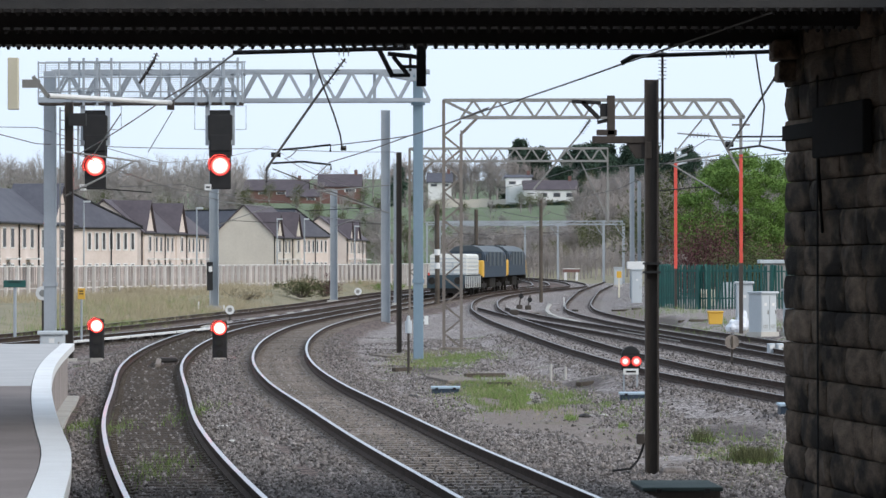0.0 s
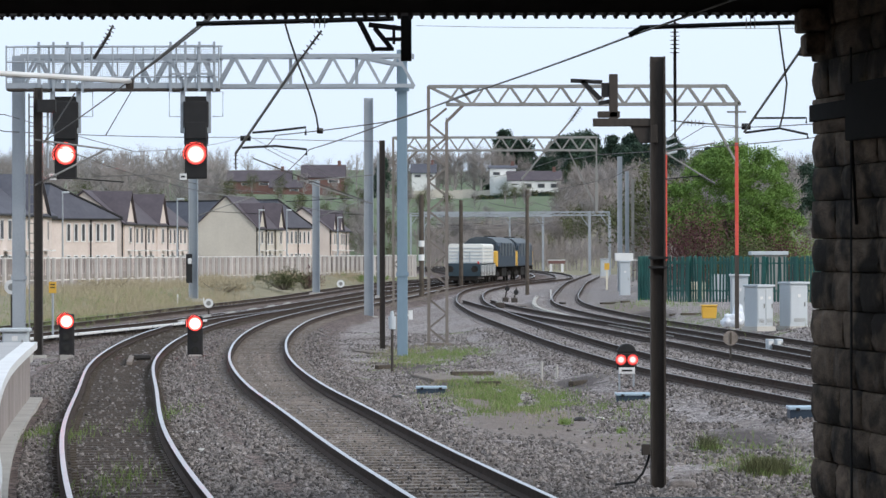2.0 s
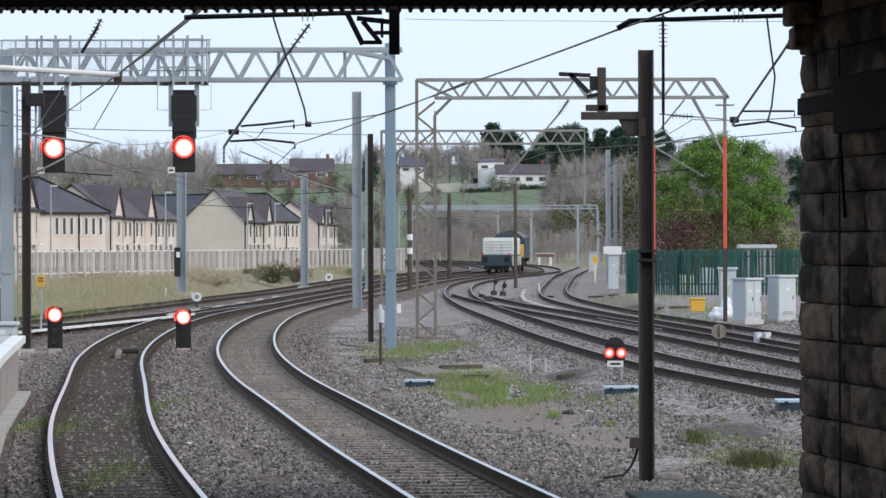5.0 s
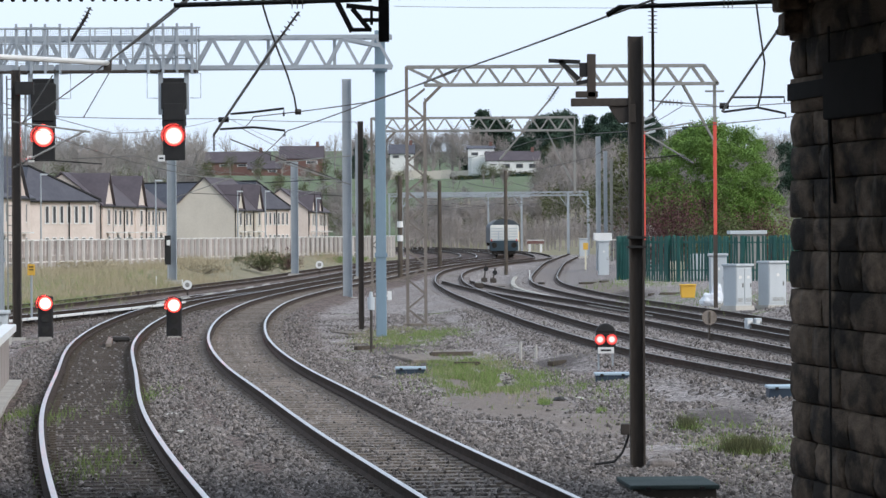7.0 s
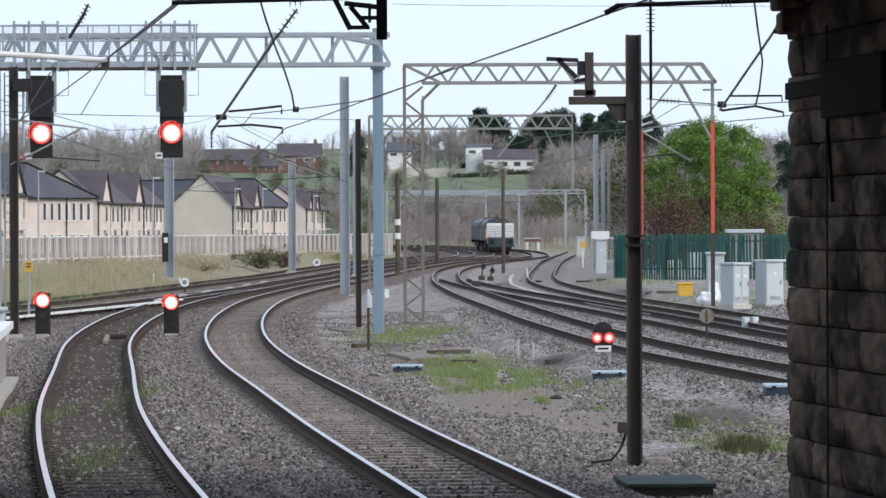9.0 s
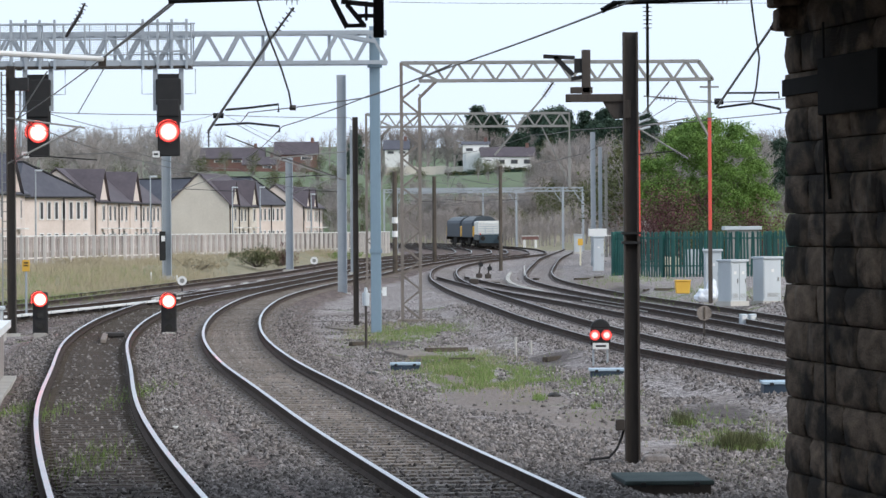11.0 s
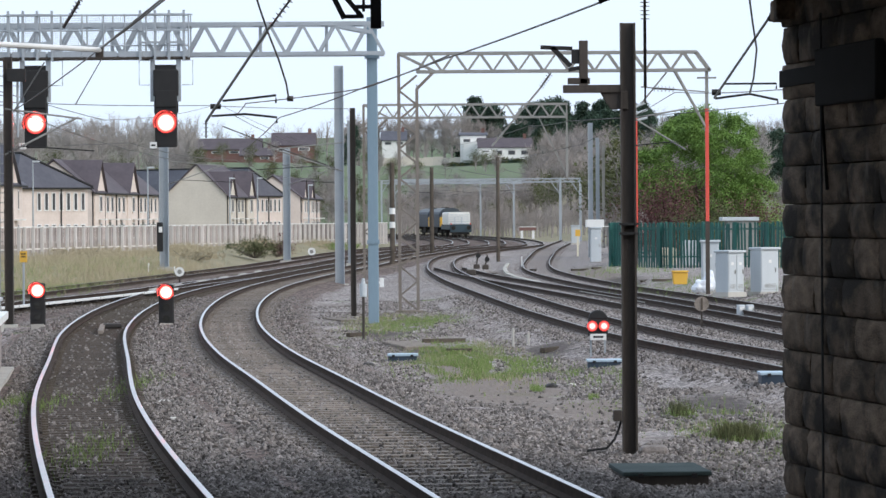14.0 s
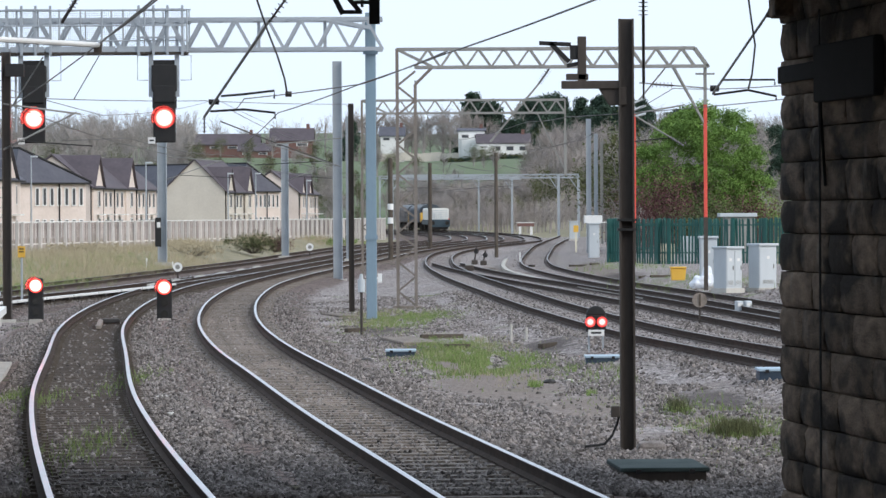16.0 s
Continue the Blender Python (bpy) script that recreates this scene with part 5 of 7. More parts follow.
def lump(name, c, size, material, label, category, seed=1, cuts=2):
    bm = bmesh.new()
    bmesh.ops.create_icosphere(bm, subdivisions=cuts, radius=0.5)
    for v in bm.verts:
        k = 1 + 0.35 * noise.noise(v.co * 3.1 + Vector((seed, 0, 0)))
        v.co = Vector((v.co.x * size[0] * k, v.co.y * size[1] * k, max(v.co.z, -0.32) * size[2] * k))
    me = bpy.data.meshes.new(name)
    bm.to_mesh(me)
    bm.free()
    me.materials.append(material)
    ob = new(name, me)
    ob.location = (c[0], c[1], c[2] + size[2] * 0.3)
    return tagged(ob, label, category)


lump("plastic_sack", (9.35, 130.5, 0.15), (0.62, 0.5, 0.55), M_PLASTIC, "crumpled white plastic sack", "sack", 2, 3)
lump("plastic_sack", (9.62, 131.0, 0.2), (0.4, 0.5, 0.85), M_PLASTIC, "upright white plastic sack", "sack", 5, 3)


def trough_box(c, size, lid, label, turn=0.0):
    c = (c[0], c[1], max(c[2], ground_z(c[0], c[1]) - 0.03))
    t = thing("ground_box", c, label, "equipment box", "ground boxes", turn=turn)
    part("body", B().box((0, 0, size[2] / 2 - 0.05), (size[0] * 0.94, size[1] * 0.94, size[2] + 0.1)), M_BROWNSTEEL if lid == M_TEALLID else M_LOCO, t, "dark steel case", bevel=0.01)
    part("lid", B().box((0, 0, size[2] + 0.02), (size[0], size[1], 0.05)), lid, t, bevel=0.012)
    for s in (-0.3, 0.3):
        part("hinge", B().box((size[0] * s, -size[1] / 2 - 0.01, size[2]), (0.06, 0.03, 0.05)), M_BLACK, t)


trough_box((2.72, 44.9, -0.41), (1.0, 1.6, 0.17), M_TEALLID, "low box with grey-green lid among ballast", turn=3)
trough_box((3.68, 78.7, -0.38), (0.7, 0.6, 0.16), M_BLUE, "low box with pale blue lid in the gravel")
trough_box((6.1, 66.7, -0.4), (0.75, 0.7, 0.19), M_BLUE, "low box with pale blue lid near the rails")
trough_box((-0.35, 84.5, -0.4), (0.66, 0.5, 0.12), M_BLUE, "low box with pale blue lid beside the track")


def slab(c, size, turn, label):
    t = thing("concrete_slab", c, label, "slab", "slabs", turn=turn)
    part("top", B().box((0, 0, 0), size), M_SLEEPER, t, bevel=0.015)


slab((-0.2, 94, -0.36), (0.85, 4.2, 0.07), 8, "grey concrete cover slab lying on gravel")
slab((-2.3, 118, -0.36), (0.6, 3.0, 0.06), 12, "dark cover slab beside the curve")


def peg(x, y, h):
    t = thing("marker_peg", (x, y, -0.4), "short pale marker peg in the gravel", "peg", "marker pegs")
    part("shaft", B().tube((0, 0, 0), (0, 0, h), 0.032, 8), M_CONCRETE, t)


peg(2.2, 92.5, 0.46)
peg(2.57, 93.0, 0.36)


def lamp_post(x, y):
    t = thing("white_topped_post", (x, y, -0.42), "dark slim post with white capped head", "post")
    part("shaft", B().tube((0, 0, 0), (0, 0, 1.15), 0.035, 8), M_BROWNSTEEL, t)
    part("head", B().tube((0, 0, 1.1), (0, 0, 1.42), 0.085, 12, 0.095).tube((0, 0, 1.42), (0, 0, 1.56), 0.055, 10, 0.035), M_CABINET, t, "white capped head")


lamp_post(-1.4, 100)


def disc_sign(x, y, z, label):
    t = thing("disc_sign", (x, y, z), label, "sign", "disc signs")
    part("post", B().box((0, 0, 0.4), (0.05, 0.05, 0.9)), M_BROWNSTEEL, t)
    part("disc", B().tube((0, -0.03, 0.82), (0, -0.06, 0.82), 0.19, 18), M_SLEEPER, t, "weathered beige disc")
    part("strap", B().box((0, -0.075, 0.82), (0.05, 0.02, 0.3)), M_TIMBER, t)


disc_sign(7.2, 100.7, -0.4, "weathered disc marker beside the siding")


def point_lever(x, y, z, h):
    t = thing("point_lever", (x, y, z), "dark hand point lever between the yard tracks", "lever", "point levers")
    part("box", B().box((0, 0, 0.12), (0.35, 0.6, 0.25)), M_BROWNSTEEL, t, bevel=0.03)
    part("lever", B().tube((0, 0, 0.2), (0.12, 0.1, h), 0.045, 8), M_BROWNSTEEL, t)
    part("weight", B().tube((0.1, 0.0, h * 0.7), (0.1, 0.2, h * 0.7), 0.14, 12), M_BLACK, t)


point_lever(3.25, 222, -0.2, 1.05)
point_lever(3.7, 219, -0.2, 0.8)


def cable_trough():
    t = thing("cable_trough", (0, 0, 0), "pale concrete cable trough with lids along the siding", "cable trough")
    me = B().box((0, 0, 0), (0.2, 0.96, 0.12)).mesh("lid", M_CONCRETE)
    for k in range(112):
        y = 128 + k
        x = line_x("siding", y) - 1.75
        x2 = line_x("siding", y + 1) - 1.75
        shared("lid", me, t, pose(x, y, ground_z(x, y) + 0.03, 0, 0, -math.degrees(math.atan2(x2 - x, 1))))


cable_trough()


def street_lamp(c, top):
    t = thing("street_lamp", (c[0], c[1], 0.4), "slim grey street lamp before the houses", "street lamp", "street lamps")
    part("column", B().tube((0, 0, 0), (0, 0, top - 0.4), 0.09, 8, 0.05), M_GALV, t)
    part("lantern", B().box((0.25, 0, top - 0.4), (0.6, 0.25, 0.14)), M_CABINET, t, bevel=0.03)


for spot in ((-31.13, 320.00, 7.45), (-22.53, 330.00, 7.03), (-19.03, 400.00, 6.82), (-17.45, 430.00, 7.13), (-12.19, 440.00, 6.42)):
    street_lamp(spot, spot[2])


def marker_post(x, y, h, label):
    t = thing("marker_post", (x, y, ground_z(x, y)), label, "post", "marker posts")
    part("shaft", B().box((0, 0, h / 2), (0.07, 0.07, h)), M_WHITE, t, bevel=0.015)


marker_post(5.9, 226, 0.6, "short white marker post beside the siding")
marker_post(-14.6, 214, 0.5, "short white marker post at the mast foot")
marker_post(-13.2, 214, 0.5, "short white marker post by the far line")


def point_motor(x, y, z, turn, label):
    t = thing("point_motor", (x, y, z), label, "point motor", "point motors", turn=turn)
    part("case", B().box((0, 0, 0.15), (0.45, 0.8, 0.28)), M_BROWNSTEEL, t, bevel=0.04)
    part("lid", B().box((0, 0, 0.31), (0.4, 0.7, 0.05)), M_OLDSTEEL, t, bevel=0.015)
    part("rod", B().tube((0.2, 0.1, 0.1), (1.3, 0.1, 0.1), 0.025), M_BROWNSTEEL, t)




def loose_plank():
    t = thing("loose_plank", (-8.1, 101, -0.17), "weathered grey plank lying between the platform rails", "plank", turn=4)
    part("board", B().box((0, 0, 0.05), (0.13, 6.0, 0.1)), M_SLEEPER, t, bevel=0.01)
    part("clip", B().box((0.25, 2.6, 0.06), (0.5, 0.5, 0.12)), M_IRON, t, bevel=0.03)


loose_plank()
point_motor(2.6, 196, -0.2, 0, "dark point motor at the turnout")


def rail_shine_bars():
    # Added pale bars: the bright reflection on the railheads, put into colour.
    for k in range(14):
        on_cross = k < 8
        y = 121 + k * 4.2 if on_cross else 152 + (k - 8) * 10
        key, side, long = ("crossover", 0.92, 4.0) if on_cross else ("platform", -0.95, 3.2)
        x, x2 = line_x(key, y) + side, line_x(key, y + 1) + side
        t = thing("check_rail", (x, y, -0.02), "short pale bar standing in for the shine on the rail head", "check rail", "check rails", turn=-math.degrees(math.atan2(x2 - x, 1)))
        part("bar", B().box((0, 0, 0.01), (0.13, long, 0.08)), M_WHITE if on_cross else M_CONCRETE, t, bevel=0.01)
        for dy in (-long * 0.3, long * 0.3):
            part("chair", B().box((0, dy, -0.06), (0.24, 0.16, 0.08)), M_IRON, t)


rail_shine_bars()


def buffer_stop():
    t = thing("buffer_stop", (11.6, 420, 0.4), "red and white buffer stop at the end of the siding", "buffer stop")
    part("beam", B().box((0, 0, 1.05), (1.8, 0.3, 0.35)), M_DARKBRICK, t)
    part("stripe", B().box((0, -0.16, 1.26), (1.84, 0.02, 0.08)), M_WHITE, t)
    for x in (-0.6, 0.6):
        part("upright", B().box((x, 0.2, 0.5), (0.25, 0.6, 1.0)), M_WHITE, t)


buffer_stop()


def white_post():
    t = thing("yellow_post", (9.47, 235.00, 0.37), "yellow-topped white marker post beside the siding", "post")
    part("shaft", B().box((0, 0, 0.6), (0.1, 0.1, 1.3)), M_CREAM, t)
    part("plate", B().box((0, -0.06, 1.35), (0.3, 0.03, 0.4)), M_YELLOW, t)


white_post()


# ---- palisade fences ----
def pale_mesh(w, h, material):
    b = B()
    prof = [(-w / 2, 0.0), (w / 2, 0.0), (w / 2, h - 0.08), (0, h), (-w / 2, h - 0.08)]
    b.prism(prof, -0.012, 0.012, Matrix.Identity(4))
    return b.mesh("pale", material)


def fence(name, pts, z_of, height, pitch, pale_w, material, rail_mat, label, post_every, rails=(0.25, 0.85)):
    t = thing(name, (0, 0, 0), label, "fence")
    me = pale_mesh(pale_w, height, material)
    total = 0.0
    post = B().box((0, -0.12, height * 0.5), (0.14, 0.18, height)).mesh("post", rail_mat)
    rng = random.Random(5)
    count, rest = 0, B()
    for (xa, ya), (xb, yb) in zip(pts, pts[1:]):
        d = math.hypot(xb - xa, yb - ya)
        ang = math.degrees(math.atan2(yb - ya, xb - xa))
        n = int(d / pitch)
        for i in range(n):
            x, y = xa + (xb - xa) * i / n, ya + (yb - ya) * i / n
            m = pose(x, y, z_of(x, y) + rng.uniform(-0.03, 0.03), 0, rng.uniform(-1.5, 1.5), ang)
            count += 1
            if count <= 300:
                shared("pale", me, t, m)
            else:
                rest.add([m @ v.co for v in me.vertices], [tuple(p.vertices) for p in me.polygons])
            if i % post_every == 0:
                shared("post", post, t, pose(x, y, z_of(x, y), 0, 0, ang))
        for h in rails:
            part("rail", B().bar((xa, ya, z_of(xa, ya) + height * h), (xb, yb, z_of(xb, yb) + height * h), 0.05, 0.07), rail_mat if h < 1 else M_WHITE, t)
    if rest.v:
        part("far_pales", rest, material, t)["kind"] = "stuff"
    return t


M_FENCEPOST = mat("pale_concrete_posts", (0.5, 0.46, 0.43), (0.75, 0.71, 0.68), 0.8, 0.9, bump=0.2, vary=0.3)
M_PALE = mat("bleached_concrete_pales", (0.24, 0.2, 0.185), (0.5, 0.44, 0.42), 0.9, 0.9, bump=0.2, vary=0.6)
fence("concrete_fence", [(-28, 225), (-24, 240), (-17.5, 272), (-11.5, 305), (-6, 335), (-2.8, 360)], lambda x, y: 0.35, 1.92, 0.3, 0.17, M_PALE, M_FENCEPOST, "weathered pale concrete palisade fence along the bank", 6, (0.3, 1.0))
fence("green_fence", [(10.1, 206), (13.0, 203), (20.5, 200)], lambda x, y: 0.0, 2.35, 0.17, 0.105, M_GREENFENCE, M_GREENFENCE, "dark green steel palisade fence", 10)
fence("green_fence", [(10.1, 207), (12.0, 226), (24, 228)], lambda x, y: 0.05, 2.3, 0.24, 0.08, M_GREENFENCE, M_GREENFENCE, "dark green steel palisade fence behind the compound", 9)
fence("platform_fence", [(-16, 92), (-12.6, 90)], lambda x, y: 0.3, 1.9, 0.16, 0.04, M_BLACK, M_BLACK, "black metal gate and railing at the platform end", 8)


def compound():
    for k, (x, y, w, h) in enumerate(((13.2, 192, 0.8, 0.9), (14.2, 190, 0.7, 1.3), (15.0, 190, 0.6, 1.4))):
        t = thing("stored_crate", (x, y + 17, 0.1), "pale crate stored behind the green fence", "crate", "stored crates")
        part("box", B().box((0, 0, h / 2), (w, w, h)), M_CREAM if k == 0 else M_CABINET, t, bevel=0.02)
        for i in range(3):
            part("slat", B().box((0, -w / 2 - 0.012, h * (0.2 + 0.3 * i)), (w, 0.02, 0.1)), M_CREAM if k == 0 else M_CABINET, t)
    s = thing("shelter", (17.3, 212, 0.0), "grey shelter with pale flat roof behind the fence", "shelter")
    part("wall", B().box((0, 0, 1.2), (1.6, 1.6, 2.4)), M_OLDSTEEL, s)
    part("roof", B().box((-0.1, 0, 2.5), (2.0, 1.9, 0.2)), M_CABINET, s, bevel=0.03)


compound()
board("platform_sign", (-10.01, 84.00, 2.09), (0.5, 0.04, 0.16), M_GREENFENCE, "green and black direction sign at the platform end", "sign", post=0.9, bars=1)
cabinet("platform_cabinet", (-8.95, 82, 0.5), (0.52, 0.4, 0.5), "low grey cabinet at the platform end", doors=1, vents=False)


# ---- houses ----
def terrace(x0, y0, x1, y1, depth, base, eave, ridge, units, gables, label, roof_mat, wall_mat):
    """A row of houses whose front runs from (x0, y0) to (x1, y1) and faces the railway."""
    d = Vector((x1 - x0, y1 - y0, 0))
    length = d.length
    turn = math.degrees(math.atan2(d.y, d.x))
    t = thing("terrace", (x0, y0, base), label, "house", "terraced houses", turn=turn)
    hw, hr = eave - base, ridge - base
    # local: x along the front, y away from the railway
    body = B().prism([(0, 0), (depth, 0), (depth, hw), (depth / 2, hr - 0.12), (0, hw)], 0, length, Matrix(((0, 1, 0, 0), (1, 0, 0, 0), (0, 0, 1, 0), (0, 0, 0, 1))))
    part("wall", body, wall_mat, t)
    over = 0.35
    k = (hr - hw) / (depth / 2)
    for s in (0, 1):
        ya, yb = (-over, depth / 2) if s == 0 else (depth + over, depth / 2)
        za = hw - over * k
        r = B().add([(-0.25, ya, za), (length + 0.25, ya, za), (length + 0.25, yb, hr), (-0.25, yb, hr), (-0.25, ya, za + 0.14), (length + 0.25, ya, za + 0.14), (length + 0.25, yb, hr + 0.14), (-0.25, yb, hr + 0.14)],
                    [(0, 1, 2, 3), (7, 6, 5, 4), (0, 4, 5, 1), (1, 5, 6, 2), (2, 6, 7, 3), (3, 7, 4, 0)])
        part("roof", r, roof_mat, t)
    part("gutter", B().tube((-0.2, -over - 0.05, hw - over * k), (length + 0.2, -over - 0.05, hw - over * k), 0.08), M_BLACK, t, "black gutter")
    u = length / units
    glass = B().box((0, -0.05, 0), (1.0, 0.05, 1.4)).mesh("pane", M_GLASS)
    surround = B().box((0, 0, 0.75), (1.2, 0.1, 0.12)).box((0, 0, -0.75), (1.2, 0.14, 0.12)).box((-0.54, 0, 0), (0.12, 0.1, 1.5)).box((0.54, 0, 0), (0.12, 0.1, 1.5)).mesh("window", M_WHITE)
    for i in range(units):
        for dx in (0.3, 0.7):
            for zz in (hw - 1.35, hw - 4.1):
                w = shared("window", surround, t, pose(u * (i + dx), -0.0, zz))
                shared("pane", glass, w, pose(0, -0.0, 0))
        part("downpipe", B().tube((u * i + 0.1, -0.1, 0), (u * i + 0.1, -0.1, hw), 0.07), M_BLACK, t)
        door = part("door", B().box((u * (i + 0.5), -0.03, 1.05), (0.95, 0.1, 2.1)), M_OLDSTEEL, t)
        part("porch", B().box((u * (i + 0.5), -0.45, 2.35), (1.5, 0.9, 0.12)), M_WHITE, door)
    for gx, gw, gh in gables:
        h2 = hw + gh
        g = B().add([(gx - gw / 2, -0.18, 0), (gx + gw / 2, -0.18, 0), (gx + gw / 2, -0.18, hw), (gx, -0.18, h2), (gx - gw / 2, -0.18, hw),
                     (gx - gw / 2, depth / 2, 0), (gx + gw / 2, depth / 2, 0), (gx + gw / 2, depth / 2, hw), (gx, depth / 2, h2), (gx - gw / 2, depth / 2, hw)],
                    [(0, 1, 2, 3, 4), (9, 8, 7, 6, 5), (0, 5, 6, 1), (1, 6, 7, 2), (2, 7, 8, 3), (3, 8, 9, 4), (4, 9, 5, 0)])
        gable = part("gable", g, wall_mat, t, "front gable")
        for s in (-1, 1):
            e = gx + s * (gw / 2 + 0.25)
            ze = hw - 0.25 * gh / (gw / 2)
            r = B().add([(gx, -0.45, h2 + 0.02), (e, -0.45, ze + 0.02), (e, depth / 2, ze + 0.02), (gx, depth / 2, h2 + 0.02), (gx, -0.45, h2 + 0.16), (e, -0.45, ze + 0.16), (e, depth / 2, ze + 0.16), (gx, depth / 2, h2 + 0.16)],
                        [(0, 1, 2, 3), (7, 6, 5, 4), (0, 4, 5, 1), (1, 5, 6, 2), (2, 6, 7, 3), (3, 7, 4, 0)])
            part("gable_roof", r, roof_mat, gable)
        for zz in (hw - 1.3, hw - 4.0):
            w = shared("window", surround, t, pose(gx, -0.24, zz))
            shared("pane", glass, w, pose(0, 0, 0))
    return t


def hip_terrace(x0, y0, x1, y1, length, drift, base, eave, ridge, label, roof_mat, wall_mat, columns):
    """A terrace with a hipped end: the end wall runs from (x0, y0) to (x1, y1), the rest lies behind it."""
    t = thing("terrace", (x0, y0, base), label, "house", "terraced houses", turn=math.degrees(math.atan2(y1 - y0, x1 - x0)))
    w = math.hypot(x1 - x0, y1 - y0)
    hw, hr = eave - base, ridge - base
    part("wall", B().add([(0, 0, 0), (w, 0, 0), (w + drift, length, 0), (drift, length, 0), (0, 0, hw), (w, 0, hw), (w + drift, length, hw), (drift, length, hw)],
                         [(3, 2, 1, 0), (4, 5, 6, 7), (0, 1, 5, 4), (1, 2, 6, 5), (2, 3, 7, 6), (3, 0, 4, 7)]), wall_mat, t)
    o = 0.35
    near, far = w * 0.9, length - w * 0.6
    a = [(-o, -o, hw - 0.15), (w + o, -o, hw - 0.15), (w + drift + o, length + o, hw - 0.15), (drift - o, length + o, hw - 0.15)]
    p, q = (w * 0.3 + drift * near / length, near * 0.35, hr), (w * 0.45 + drift * far / length, far, hr)
    slopes = (("end", (a[0], a[1], p)), ("front", (a[1], a[2], q, p)), ("far", (a[2], a[3], q)), ("back", (a[3], a[0], p, q)))
    for _, pts in slopes:
        n = len(pts)
        up = [(x, y, z + 0.16) for x, y, z in pts]
        part("roof", B().add(list(pts) + up, [tuple(range(n))[::-1], tuple(range(n, 2 * n))] + [(k, (k + 1) % n, n + (k + 1) % n, n + k) for k in range(n)]), roof_mat, t)
    part("hip_tile", B().tube((a[1][0], a[1][1], a[1][2] + 0.17), (p[0], p[1], p[2] + 0.17), 0.13), M_BLACK, t, "dark hip tiles")
    part("ridge_tile", B().tube((p[0], p[1], p[2] + 0.17), (q[0], q[1], q[2] + 0.17), 0.11), M_BLACK, t, "dark ridge tiles")
    part("gutter", B().tube((-o, -o - 0.05, hw - 0.1), (w + o, -o - 0.05, hw - 0.1), 0.08), M_BLACK, t, "black gutter")
    part("downpipe", B().tube((w * 0.62, -0.1, 0), (w * 0.62, -0.1, hw), 0.06), M_BLACK, t)
    ww = w * 0.72 / columns * 0.36
    surround = B().box((0, 0, 0.76), (ww + 0.16, 0.1, 0.1)).box((0, 0, -0.76), (ww + 0.2, 0.14, 0.1)).box((-ww / 2 - 0.04, 0, 0), (0.08, 0.1, 1.5)).box((ww / 2 + 0.04, 0, 0), (0.08, 0.1, 1.5)).mesh("window", M_WHITE)
    glass = B().box((0, -0.04, 0), (ww, 0.05, 1.44)).mesh("pane", M_GLASS)
    for k in range(columns):
        x = w * (0.26 + 0.72 * (k + 0.5) / columns)
        for z in (hw - 1.25, hw - 4.0):
            win = shared("window", surround, t, pose(x, -0.02, z))
            shared("pane", glass, win, pose(0, 0, 0))
    return t


terrace(-37.0, 270, -32.2, 322, 7.5, 0.4, 5.7, 8.3, 7, [(46, 7, 3.0)], "buff stone terraced houses with slate roofs", M_SLATE, M_RENDER)
hip_terrace(-34.6, 341, -28.8, 345, 36, -2.6, 0.4, 5.55, 8.4, "buff stone terrace with hipped blue-grey slate roof", M_SLATE, M_RENDER, 7)
terrace(-32.0, 388, -28.4, 432, 7.5, 0.4, 5.6, 8.6, 6, [(4, 6, 2.9), (25, 6, 2.9)], "buff stone terrace with paired front gables", M_TILE, M_RENDER)
terrace(-22.6, 467, -20.2, 486, 7.3, 0.4, 5.6, 9.2, 3, [(2.6, 4.6, 2.6), (16, 4.6, 2.8)], "pale end terrace with broad blank gable", M_TILE, M_PALEWALL)
hip_terrace(-21.2, 489, -17.0, 493, 34, 1.2, 0.4, 5.6, 8.9, "buff stone terrace with hipped slate roof beyond the gable", M_SLATE, M_RENDER, 6)
terrace(-15.6, 523, -13.8, 555, 7.3, 0.4, 5.6, 8.4, 5, [(5, 6, 2.4), (16, 6, 2.4)], "buff stone terrace with gables", M_TILE, M_RENDER)


